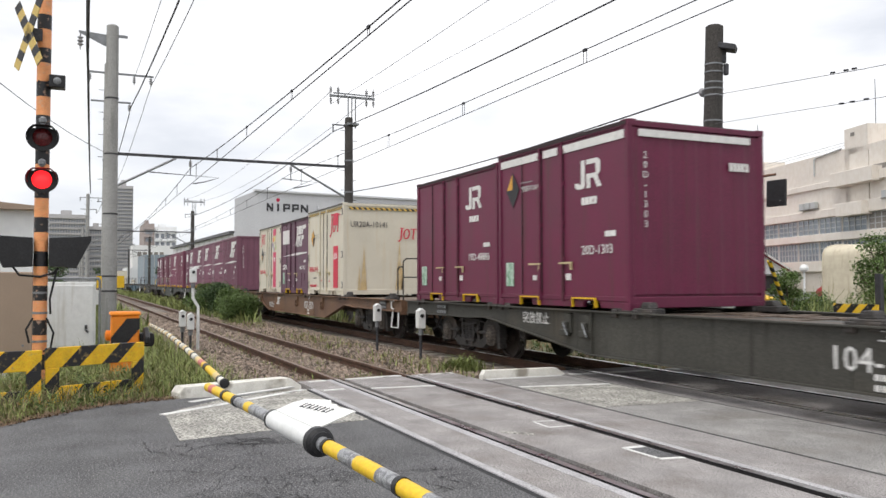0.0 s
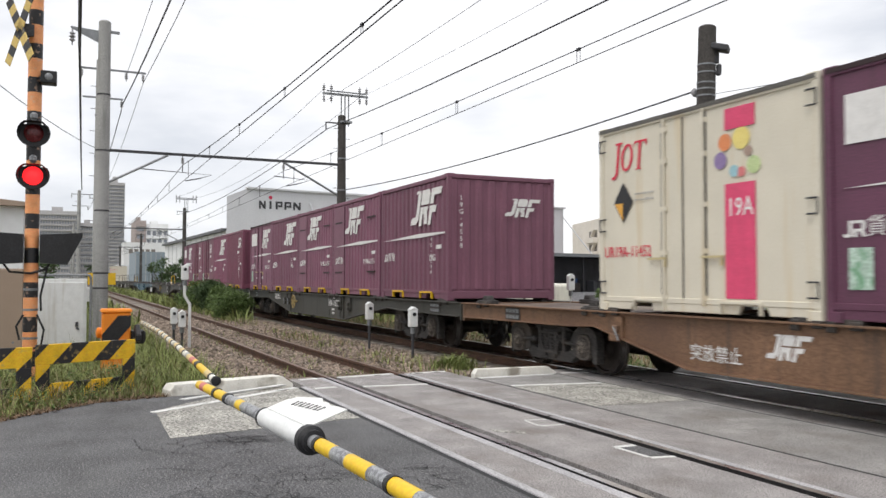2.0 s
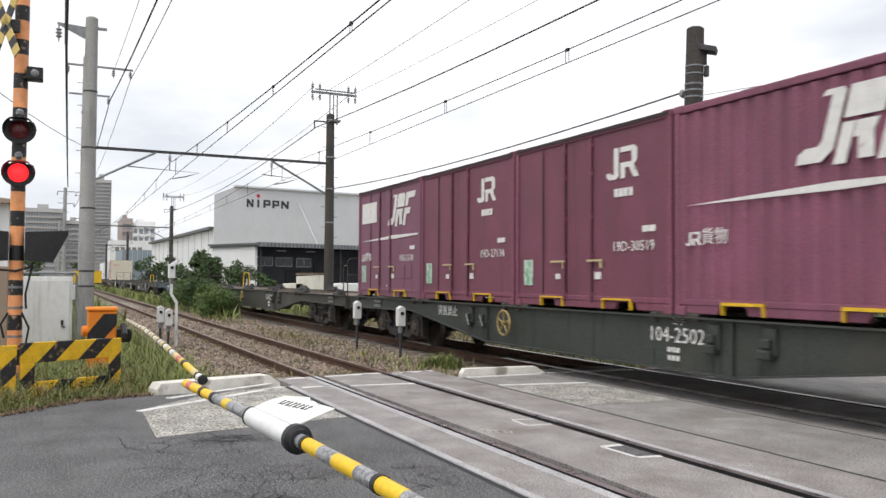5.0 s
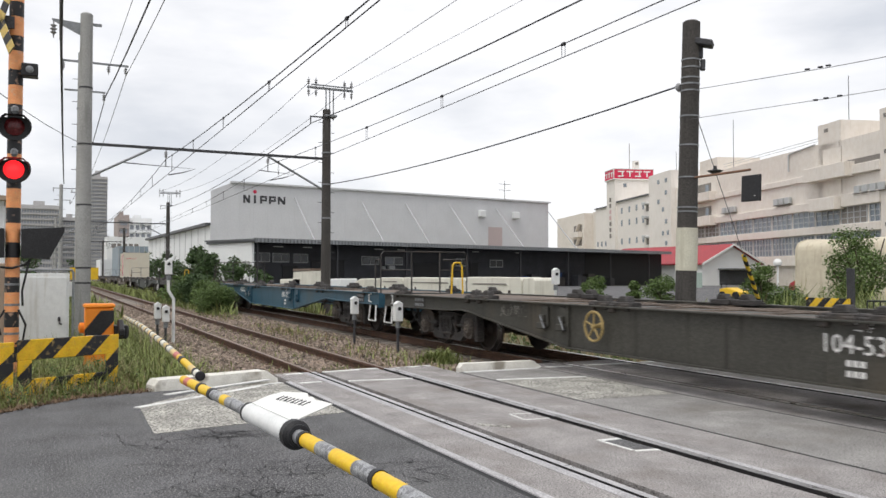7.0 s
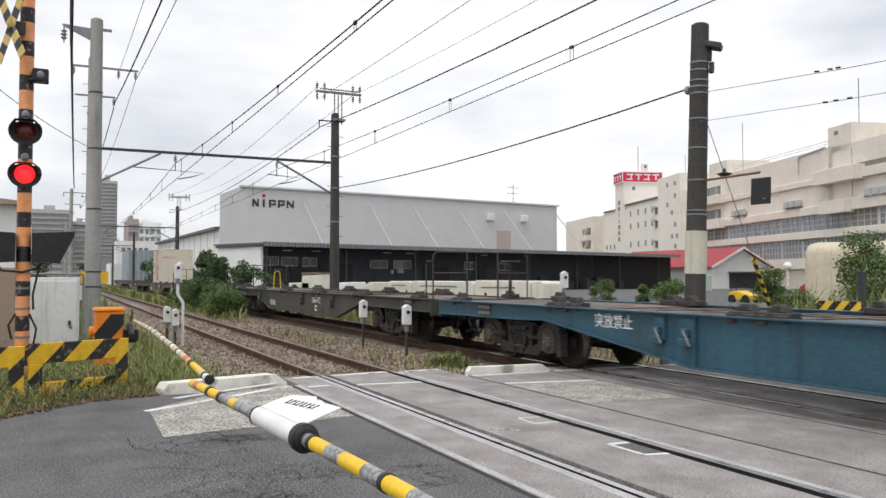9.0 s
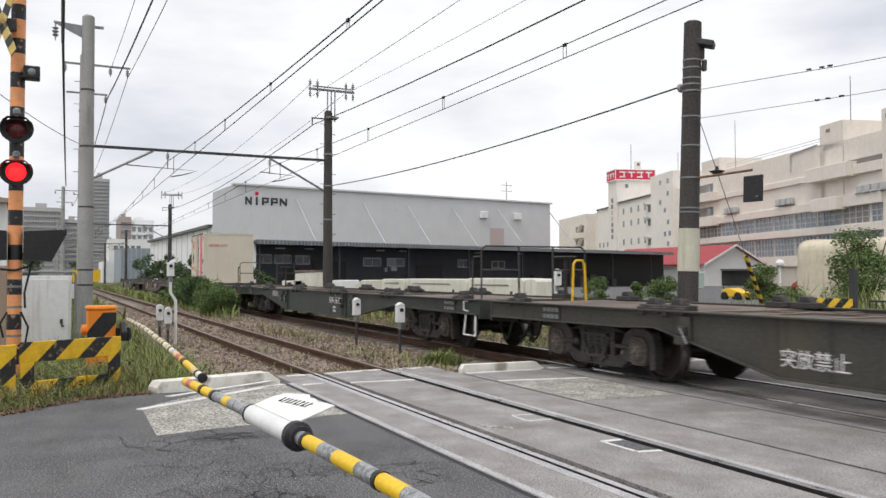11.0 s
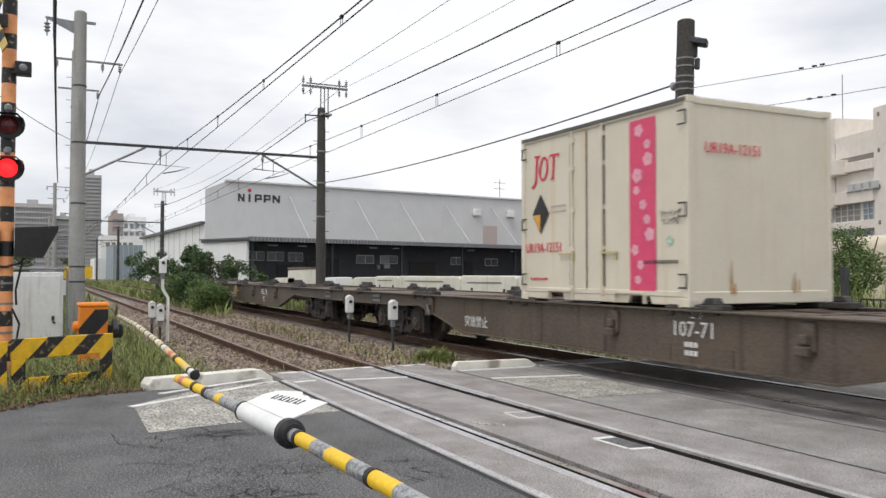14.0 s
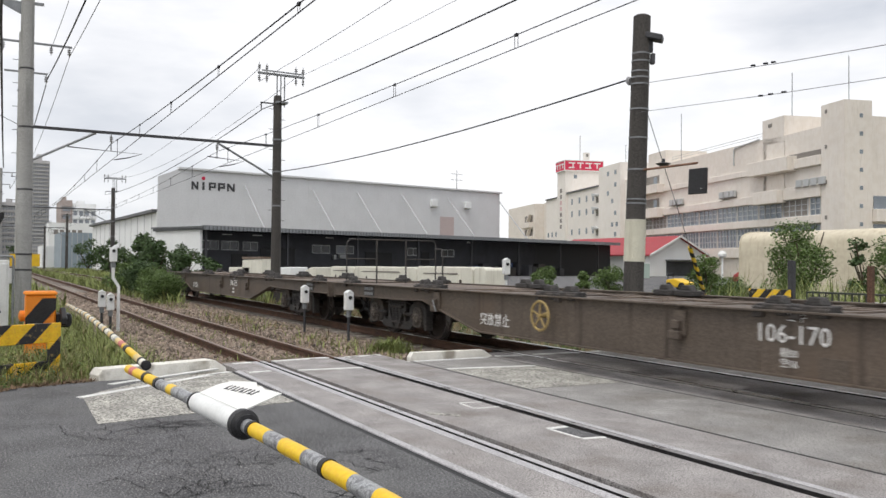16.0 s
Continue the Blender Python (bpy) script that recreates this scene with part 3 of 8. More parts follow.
RUN = [(0.0, -7.12), (1.0, 4.75), (2.0, 16.50), (3.0, 28.15), (4.0, 39.74), (5.0, 51.26), (6.0, 62.74), (7.0, 74.19), (8.0, 85.61), (9.0, 97.01), (10.0, 108.39), (11.0, 119.76), (12.0, 131.10), (13.0, 142.42), (14.0, 153.70), (15.0, 164.94), (16.0, 176.11)]


def run(t):
    """How far the train's first wagon has come, smoothly between the rows of RUN."""
    for i in range(len(RUN) - 1):
        if t <= RUN[i + 1][0]:
            break
    def slope(k):
        a, c = RUN[max(0, k - 1)], RUN[min(len(RUN) - 1, k + 1)]
        return (c[1] - a[1]) / (c[0] - a[0])
    (t0, s0), (t1, s1) = RUN[i], RUN[i + 1]
    h, u = t1 - t0, (t - t0) / (t1 - t0)
    return (s0 * (1 + 2 * u) * (1 - u) ** 2 + h * slope(i) * u * (1 - u) ** 2 + s1 * u * u * (3 - 2 * u) - h * slope(i + 1) * u * u * (1 - u))


def berth(index):
    """A wagon's place behind the first one; the couplings of the first two stand a little wider."""
    return -CAR * index + (0.3 if index > 1 else 0.0)


movers, wheelsets = [], []
WHEEL_R = 0.405
cache = {}


def shared(key, make):
    if key not in cache:
        cache[key] = make()
    return cache[key]


def sub(name, me, parent, m=None, label=""):
    ob = new(name, me)
    ob.parent = parent
    if m is not None:
        ob.matrix_basis = m
    if label:
        ob["label"] = label
    return ob


def sill_line(kind):
    """Lower edge of a side sill, from end to end: the deep middle and its slopes."""
    k, t = (2.85, 6.15) if kind == "104" else (3.85, 5.75)
    return [(9.95, 0.74), (t + 0.7, 0.76), (t, 0.79), (k, 0.37), (-k, 0.37), (-t, 0.79), (-t - 0.7, 0.76), (-9.95, 0.74)]


def sill_mesh(key, mat, kind):
    def make():
        return Builder().prism([(-9.95, 0.985), (9.95, 0.985)] + sill_line(kind), -0.012, 0.012, "y").data("side_sill", mat)
    return shared(("sill", key, kind), make)


def flange_mesh(key, mat, kind, top):
    def make():
        b = Builder()
        if top:
            b.span((-9.96, -0.09, 0.978), (9.96, 0.03, 1.0))
        else:
            low = sill_line(kind)
            b.prism(low + [(x, z - 0.022) for x, z in reversed(low)], -0.065, 0.065, "y")
        return b.data("top_flange" if top else "bottom_flange", mat, bevel=0.004)
    return shared(("flange", key, kind, top), make)


def seam_mesh(key, mat):
    return shared(("web_seam", key), lambda: Builder().span((-0.02, -0.05, 0.38), (0.02, -0.012, 0.975)).data("web_stiffener", mat))


def deck_mesh(key, mat):
    def make():
        b = Builder()
        b.span((-9.95, -1.16, 0.93), (-5.4, 1.16, 0.972), 1)
        b.span((5.4, -1.16, 0.93), (9.95, 1.16, 0.972), 1)
        b.span((-10.02, -0.22, 0.55), (10.02, 0.22, 0.95))
        for i in range(-5, 6):
            b.span((i * 0.94 - 0.06, -1.17, 0.80), (i * 0.94 + 0.06, 1.17, 0.968), 1)
        for y in (-0.75, -0.45, 0.45, 0.75):
            b.span((-5.4, y - 0.07, 0.90), (5.4, y + 0.07, 0.962), 1)
        for x in (-9.98, 9.98):
            b.span((x - 0.03, -1.2, 0.66), (x + 0.03, 1.2, 0.99))
        return b.data("deck_frame", [mat, M["deck"]])
    return shared(("deck", key), make)


def lock_mesh():
    def make():
        b = Builder()
        b.span((-0.19, -0.13, -0.01), (0.19, 0.10, 0.075))
        b.prism([(-0.12, 0.07), (0.12, 0.07), (0.08, 0.155), (-0.05, 0.155)], -0.09, 0.05, "y")
        b.span((-0.21, -0.155, -0.07), (-0.09, -0.09, 0.05))
        b.span((0.06, -0.155, -0.04), (0.20, -0.09, 0.05))
        return b.data("container_lock", M["bogie"], bevel=0.012)
    return shared("lock", make)


def bogie_frame_mesh():
    """Fabricated frame: a low trough between two tall rounded axle housings, with guides, links and brake gear."""
    def make():
        b = Builder()
        for s in (-1, 1):
            lo, hi = min(s * 0.86, s * 0.98), max(s * 0.86, s * 0.98)
            b.prism([(-0.80, 0.34), (-0.56, 0.16), (0.56, 0.16), (0.80, 0.34), (0.72, 0.50), (0.58, 0.36), (0.40, 0.31), (-0.40, 0.31), (-0.58, 0.36), (-0.72, 0.50)], lo, hi, "y")
            for e in (-1, 1):
                pts = [(0.60, 0.32), (0.57, 0.50), (0.64, 0.64), (0.80, 0.73), (1.06, 0.73), (1.19, 0.67), (1.25, 0.54), (1.25, 0.20), (1.16, 0.19), (1.14, 0.33), (0.92, 0.25), (0.74, 0.26)]
                b.prism([(e * x, z) for x, z in pts], lo - 0.015, hi + 0.015, "y")
                b.span((min(e * 0.30, e * 0.40), lo, 0.26), (max(e * 0.30, e * 0.40), hi, 0.70))
                b.tube((e * 0.40, s * 0.99, 0.46), (e * 0.78, s * 1.02, 0.46), 0.035, n=8)
                b.lathe([(0.06, 0), (0.06, 0.05), (0.03, 0.07)], (e * 0.44, s * 0.98, 0.46), (0, s, 0), 10)
                b.span((e * 0.50 - 0.05, s * 0.62 - 0.06, 0.20), (e * 0.50 + 0.05, s * 0.62 + 0.06, 0.60))
                b.prism([(e * 0.16, 0.20), (e * 0.30, 0.46), (e * 0.25, 0.48), (e * 0.08, 0.21)], min(s * 0.98, s * 1.02), max(s * 0.98, s * 1.02), "y")
            b.prism([(-0.62, 0.63), (-0.40, 0.71), (0.40, 0.71), (0.62, 0.63), (0.40, 0.65), (-0.40, 0.65)], lo + 0.02, hi - 0.02, "y")
            for x in (-0.46, 0.46):
                b.tube((x, -0.7, 0.33), (x, 0.7, 0.33), 0.05, n=8)
            b.pipe([(-1.05, s * 0.93, 0.78), (-0.3, s * 0.93, 0.77), (0.5, s * 0.93, 0.75), (1.15, s * 0.93, 0.77)], 0.022, 6)
        b.span((-0.27, -0.97, 0.42), (0.27, 0.97, 0.66))
        return b.data("bogie_frame", M["bogie"], bevel=0.022)
    return shared("bogie_frame", make)


def axlebox_mesh():
    def make():
        b = Builder()
        b.prism([(-0.17, -0.15), (-0.19, 0.10), (-0.10, 0.19), (0.10, 0.19), (0.19, 0.10), (0.17, -0.15), (0.08, -0.19), (-0.08, -0.19)], -0.05, 0.05, "y")
        b.lathe([(0.15, 0.04), (0.15, 0.065), (0.13, 0.075)], (0, 0, 0), (0, -1, 0), 20)
        b.lathe([(0.115, 0.0), (0.115, 0.085), (0.095, 0.10), (0.085, 0.09), (0.04, 0.09), (0.03, 0.11), (0.0, 0.11)], (0, 0, 0), (0, -1, 0), 18, slot=1)
        for k in range(3):
            a = 2 * math.pi * k / 3 + 0.5
            b.lathe([(0.018, 0.08), (0.018, 0.115), (0.0, 0.115)], (0.065 * math.cos(a), 0, 0.065 * math.sin(a)), (0, -1, 0), 6, slot=1)
        return b.data("axle_box", [M["axle_rust"], M["bearing"]], bevel=0.01, smooth=True)
    return shared("axlebox", make)


def spring_mesh():
    def make():
        b = Builder()
        for x in (-0.16, 0.0, 0.16):
            b.lathe([(0.075 - 0.012 * (k % 2), k * 0.022) for k in range(13)], (x, 0, 0), (0, 0, 1), 10)
        b.span((-0.27, -0.1, -0.03), (0.27, 0.1, 0.0))
        b.span((-0.27, -0.1, 0.27), (0.27, 0.1, 0.31))
        return b.data("bolster_spring", M["bogie"])
    return shared("spring", make)


def wheelset_mesh():
    def make():
        b = Builder()
        for s in (-1, 1):
            pr = [(0.10, 0.45), (0.13, 0.52), (0.30, 0.555), (0.335, 0.525), (WHEEL_R + 0.028, 0.50), (WHEEL_R + 0.028, 0.525), (WHEEL_R, 0.54), (WHEEL_R - 0.004, 0.625), (0.35, 0.63),
                  (0.33, 0.60), (0.15, 0.585), (0.10, 0.66)]
            b.lathe(pr, (0, 0, 0), (0, s, 0), 28)
        b.tube((0, -0.95, 0), (0, 0.95, 0), 0.075, n=12)
        me = b.data("wheelset", [M["wheel"], M["tread"]], smooth=True)
        for p in me.polygons:
            c = p.center
            if math.hypot(c.x, c.z) > WHEEL_R - 0.02 and abs(c.y) > 0.54 and abs(p.normal.y) < 0.5:
                p.material_index = 1
        return me
    return shared("wheelset", make)


def handwheel_mesh(mat):
    def make():
        b = Builder()
        n = 20
        ring = [(0.2 * math.cos(2 * math.pi * i / n), 0, 0.2 * math.sin(2 * math.pi * i / n)) for i in range(n + 1)]
        b.pipe(ring, 0.018, 6)
        for k in range(5):
            a = 2 * math.pi * k / 5 + 0.3
            b.tube((0, 0, 0), (0.2 * math.cos(a), 0, 0.2 * math.sin(a)), 0.013, n=6)
        b.tube((0, -0.03, 0), (0, 0.12, 0), 0.03, n=8)
        return b.data("brake_wheel", mat)
    return shared(("hand", mat.name), make)


def wagon(index, mat, number, label, rails=0, wheel_mat="wheel_pale", lettermat="decal"):
    w = thing("container_wagon", Matrix.Identity(4), label, "flat wagon", "wagons of the freight train")
    kind = number[:3] if number.startswith("104") else "106"
    for m in (pose(0, -1.18, 0), pose(0, 1.18, 0, 0, 0, 180)):
        sl = sub("side_sill", sill_mesh(mat.name, mat, kind), w, m)
        for top in (True, False):
            sub("top_flange" if top else "bottom_flange", flange_mesh(mat.name, mat, kind, top), sl)
        for x in (-2.82, 2.82) if kind == "104" else ():
            sub("web_stiffener", seam_mesh(mat.name, mat), sl, pose(x, 0, 0))
    sub("deck_frame", deck_mesh(mat.name, mat), w)
    for k in range(5):
        for e in (-1, 1):
            x = (2 - k) * PITCH + e * 1.66
            sub("container_lock", lock_mesh(), w, pose(x, -1.08, 0.985))
            sub("container_lock", lock_mesh(), w, pose(x, 1.08, 0.985, 0, 0, 180))
    for x in (-7.28, 7.28):
        bg = sub("bogie", bogie_frame_mesh(), w, pose(x, 0, 0), "grimy grey cast-steel bogie")
        for s in (-1, 1):
            sub("bolster_spring", spring_mesh(), bg, pose(0, s * 0.93, 0.30))
            for e in (-0.95, 0.95):
                sub("axle_box", axlebox_mesh(), bg, pose(e, s * 0.98, WHEEL_R + 0.02, 0, 0, 0 if s < 0 else 180))
        for e in (-0.95, 0.95):
            ax = sub("wheelset", wheelset_mesh(), bg, pose(e, 0, WHEEL_R + 0.003), "steel wheels on an axle")
            wheelsets.append(ax)
    for s in (-1, 1):
        def coupler():
            b = Builder()
            b.span((9.75, -0.09, 0.70), (10.02, 0.09, 0.92))
            b.prism([(9.98, -0.13), (10.22, -0.13), (10.25, 0.02), (10.12, 0.05), (10.12, 0.14), (9.98, 0.13)], 0.66, 0.94, "z")
            return b.data("coupler", M["bogie"], bevel=0.02)
        sub("coupler", shared("coupler", coupler), w, pose(0, 0, 0, 0, 0, 0 if s > 0 else 180))

        def hose():
            b = Builder()
            pts = [(9.8, -0.42, 0.68), (9.95, -0.42, 0.55), (10.1, -0.40, 0.36), (10.2, -0.36, 0.33)]
            b.pipe(pts, 0.025, 7)
            return b.data("air_hose", M["rubber"])

        def loop():
            b = Builder()
            arc = [(9.70 + 0.25 * (1 - math.cos(a)) - 0.02 * math.sin(3 * a), 0.03 * math.sin(2 * a), 0.70 - 0.40 * math.sin(a)) for a in [math.pi * k / 16 for k in range(17)]]
            b.pipe(arc, 0.021, 7)
            return b.data("brake_hose", M["rubber"], smooth=True)

        def chain():
            b = Builder().tube((10.08, 0.0, 0.74), (10.10, 0.03, 0.30), 0.010, n=5)
            b.lathe([(0.0, 0), (0.03, 0.02), (0.03, 0.08), (0.0, 0.1)], (10.10, 0.03, 0.22), (0, 0, 1), 8)
            return b.data("lever_chain", M["bogie"], smooth=True)
        sub("lever_chain", shared("lever_chain", chain), w, pose(0, 0, 0, 0, 0, 0 if s > 0 else 180) @ pose(0, -0.25 * s, 0))
        for dy in ((-0.62,) if s > 0 else (0.35, -0.5)):
            sub("brake_hose", shared("brake_hose", loop), w, pose(0, 0, 0, 0, 0, 0 if s > 0 else 180) @ pose(0, dy, 0), "hanging loop of black brake hose")
        for dy in (0.1, 0.86):
            sub("air_hose", shared("hose", hose), w, pose(0, 0, 0, 0, 0, 0 if s > 0 else 180) @ pose(0, dy, 0))

        def step():
            b = Builder()
            b.pipe([(0.03, -1.22, 0.72), (-0.01, -1.25, 0.36), (0.43, -1.25, 0.36), (0.39, -1.22, 0.72)], 0.02, 6)
            b.pipe([(0.09, -1.22, 0.97), (-0.03, -1.24, 0.95), (-0.03, -1.24, 0.80), (0.09, -1.22, 0.78)], 0.016, 6)
            return b.data("step", M["white"])
        turn = pose(9.50, 0, 0) if s > 0 else pose(-9.50, 0, 0) @ Matrix.Diagonal((-1, 1, 1, 1))
        if index in ((1, 5, 7, 8) if s > 0 else (2, 4)):
            sub("step", shared("step", step), w, turn, "white tubular shunter's step")

    def tank():
        return Builder().lathe([(0.15, 0), (0.19, 0.06), (0.19, 0.9), (0.15, 0.96)], (0.6, -0.45, 0.52), (1, 0, 0), 14).data("air_tank", M["bogie"], smooth=True)

    def linkage():
        b = Builder().pipe([(4.75, -0.9, 0.66), (5.15, -0.9, 0.66)], 0.05, 10)
        b.pipe([(5.14, -0.9, 0.66), (5.45, -0.9, 0.64), (5.75, -0.8, 0.62)], 0.025, 8)
        b.pipe([(4.85, -0.9, 0.72), (4.85, -0.9, 0.52)], 0.022, 6)
        b.pipe([(5.0, -0.9, 0.72), (5.0, -0.9, 0.54)], 0.018, 6)
        return b.data("brake_linkage", M["bogie"], smooth=True)

    def cylinder():
        b = Builder()
        b.lathe([(0.16, 0), (0.18, 0.04), (0.18, 0.62), (0.10, 0.72)], (-1.2, -0.5, 0.55), (1, 0, 0), 14)
        return b.data("brake_cylinder", M["bogie"], smooth=True)
    sub("brake_cylinder", shared("brake", cylinder), w)
    sub("air_tank", shared("tank", tank), w)
    sub("brake_linkage", shared("linkage", linkage), w)
    if index in (2, 3, 4, 9):
        sub("brake_wheel", handwheel_mesh(M[wheel_mat]), w, pose(-2.05, -1.33, 0.72), "brake hand wheel")
    if rails:
        def rail_frame():
            b = Builder()
            b.pipe([(0, -1.12, 0.95), (0, -1.12, 1.88), (0, -1.04, 1.95), (0, 1.02, 1.95), (0, 1.10, 1.88), (0, 1.10, 0.95)], 0.016, 7)
            b.tube((0, -0.35, 0.95), (0, -0.35, 1.95), 0.02, n=7).tube((0, 0.38, 0.95), (0, 0.38, 1.95), 0.02, n=7)
            b.tube((0, -1.12, 1.52), (0, -0.35, 1.52), 0.016, n=6).tube((0, 0.38, 1.52), (0, 1.10, 1.52), 0.016, n=6)
            b.pipe([(0.0, -1.12, 1.76), (-0.28, -1.12, 1.76), (-0.34, -1.12, 1.70), (-0.34, -1.12, 0.95)], 0.017, 6)
            return b.data("end_rail", M["bogie"])
        sub("end_rail", shared("end_rail", rail_frame), w, pose(9.93, 0, 0) if rails > 0 else pose(-9.55, 0, 0, 0, 0, 180), "dark tubular end railing")

        def brake_stand():
            b = Builder()
            b.tube((9.72, 0.80, 0.9), (9.72, 0.80, 1.75), 0.035, n=8)
            b.lathe([(0.20, 0), (0.22, 0.02), (0.20, 0.04)], (9.72, 0.80, 1.75), (0, 0, 1), 14)
            return b.data("brake_stand", M["bogie"])
        if rails > 0:
            sub("brake_stand", shared("brake_stand", brake_stand), w)
        if rails > 1:
            def rail_low():
                b = Builder()
                x = -9.85
                b.pipe([(x, 0.38, 0.95), (x, 0.41, 1.62), (x, 0.46, 1.69), (x, 0.60, 1.69), (x, 0.65, 1.62), (x, 0.68, 0.95)], 0.022, 7)
                return b.data("end_hoop", M["yellow"])
            sub("end_hoop", shared("end_hoop", rail_low), w, None, "yellow tubular hoop")
    side = -1.207
    small = index > 1
    lettering("number", number, 0.26 if small else 0.34, M[lettermat], w, pose(1.9, side, 0.76 if small else 0.66, 90), label="white stencilled wagon number")
    lettering("class_mark", "コキ", 0.11 if small else 0.16, M[lettermat], w, pose(1.95, side, 0.93 if small else 0.90, 90))
    lettering("warning", "突放禁止", 0.21, M["faded_decal" if index == 4 else lettermat], w, pose((-4.72 if index == 2 else -4.40) if kind == "104" else -3.40, side, 0.82 if kind == "104" else 0.56, 90))

    def plate():
        return Builder().span((-0.16, -0.010, -0.11), (0.16, 0.0, 0.11)).data("marking_plate", mat, bevel=0.004)

    def card():
        b = Builder().span((-0.24, -0.006, -0.10), (0.24, 0.0, 0.10))
        for i in range(4):
            b.span((-0.21 + 0.11 * i, -0.010, 0.02), (-0.13 + 0.11 * i, -0.004, 0.08), 1).span((-0.21 + 0.11 * i, -0.010, -0.08), (-0.13 + 0.11 * i, -0.004, -0.02), 1)
        return b.data("card_holder", [M["bogie"], M["steel"]])

    def weights():
        b = Builder()
        for k in range(3):
            b.span((k * 0.075, -0.006, -0.03), (k * 0.075 + 0.05, 0.0, 0.03))
        return b.data("small_print", M[lettermat])
    for x in (1.35, 2.35):
        sub("marking_plate", shared(("plate", mat.name), plate), w, pose(x, -1.195, 0.47))
    for x in (8.80, -8.12):
        sub("card_holder", shared(("card", lettermat), card), w, pose(x, -1.20, 0.86))
    if number == "106-170":
        lettering("load_note", "積50\n空16", 0.10, M[lettermat], w, pose(1.87, side, 0.53, 90))
    for dz in (-0.05, 0.05) if number != "106-170" else ():
        sub("small_print", shared(("weights", lettermat), weights), w, pose(1.76, -1.20, dz + (0.54 if small else 0.47)))

    def bracket():
        b = Builder().span((-0.09, -0.05, 0.64), (0.09, 0.0, 0.94)).span((-0.12, -0.11, 0.60), (0.06, -0.02, 0.70))
        b.span((-0.08, -0.10, 0.72), (0.05, -0.05, 0.82))
        return b.data("lashing_bracket", mat, bevel=0.012)

    def lever():
        return Builder().tube((0.0, -0.12, 0.80), (0.13, -0.13, 0.62), 0.011, n=6).data("lashing_lever", M["steel"])
    for x in (-3.43, -2.92, 2.55, 3.35) if kind == "104" else (-5.2, 0.45, 3.5):
        br = sub("lashing_bracket", shared(("lash", mat.name), bracket), w, pose(x, -1.19, 0))
        if x < 0:
            sub("lashing_lever", shared("lever", lever), br, None, "pale angled lever")
    movers.append((w, berth(index), 0.0))
    return w


wagon(0, M["car_olive"], "104-1532", "olive-grey container flat wagon, part loaded", 0)
wagon(1, M["car_tan"], "107-350", "rust-brown container flat wagon carrying three containers", 1)
wagon(2, M["car_olive"], "104-1628", "dark olive-grey container flat wagon, fully loaded", 0)
wagon(3, M["car_green"], "104-2502", "dark grey-green container flat wagon, fully loaded", 0)
wagon(4, M["car_olive"], "104-539", "dark grey-brown empty container flat wagon", 2)
wagon(5, M["car_blue"], "104-1795", "blue empty container flat wagon", 1, "car_blue", "white")
wagon(6, M["car_olive"], "106-412", "grey-brown empty container flat wagon", 2)
wagon(7, M["car_green"], "104-1615", "dark green-grey empty container flat wagon", 1)
wagon(8, M["car_brown"], "107-71", "brown container flat wagon carrying one cream container", 1)
wagon(9, M["car_brown"], "106-170", "rusty brown empty container flat wagon", -1)
wagon(10, M["car_brown"], "106-255", "rusty brown empty container flat wagon", 0)


# ---- containers ----
LEN, WID = 3.715, 2.45


def ribs(b, a, c, z0, z1, off, axis, out, depth=0.03, pitch=0.24, slot=0):
    """A wall of vertical corrugations from a to c along one axis, at distance off on the other."""
    n = max(2, int((c - a) / pitch))
    p = (c - a) / n
    pts = []
    for i in range(n):
        s = a + i * p
        pts += [(s, 0.0), (s + p * 0.36, 0.0), (s + p * 0.5, -depth), (s + p * 0.86, -depth)]
    pts.append((c, 0.0))
    for (s0, d0), (s1, d1) in zip(pts[:-1], pts[1:]):
        q = [(s0, off + out * d0, z0), (s1, off + out * d1, z0), (s1, off + out * d1, z1), (s0, off + out * d0, z1)]
        b.face([(y, x, z) for x, y, z in q] if axis == "y" else q, slot)


def logo_slant(parent, x, z, h, m_side, mat="decal"):
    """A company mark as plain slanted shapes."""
    b = Builder()
    k = 0.30
    def blk(pts):
        b.prism([(px + k * pz, pz) for px, pz in pts], -0.006, 0.0, "y")
    blk([(-0.22, 0.0), (0.20, 0.0), (0.36, 0.16), (0.36, 0.94), (0.30, 1.0), (0.02, 1.0), (-0.02, 0.92), (0.14, 0.92), (0.14, 0.30), (0.08, 0.22), (-0.12, 0.22), (-0.22, 0.14)])
    blk([(0.42, -0.06), (0.62, -0.06), (0.62, 0.50), (0.42, 0.50)])
    blk([(0.64, 0.28), (0.72, 0.28), (0.80, -0.02), (1.04, -0.02), (0.94, 0.34), (0.98, 0.50), (0.64, 0.50)])
    blk([(0.42, 0.56), (1.02, 0.56), (1.04, 0.88), (0.94, 1.0), (0.42, 1.0)])
    blk([(1.10, -0.06), (1.30, -0.06), (1.30, 0.30), (1.56, 0.30), (1.58, 0.50), (1.10, 0.50)])
    blk([(1.10, 0.56), (1.34, 0.56), (1.34, 0.80), (1.80, 0.80), (1.84, 1.0), (1.10, 1.0)])
    me = b.data("company_mark", M[mat])
    me.transform(Matrix.Scale(h, 4))
    return sub("company_mark", me, parent, m_side @ Matrix.Translation((x, 0, z)), "white slanted company mark")


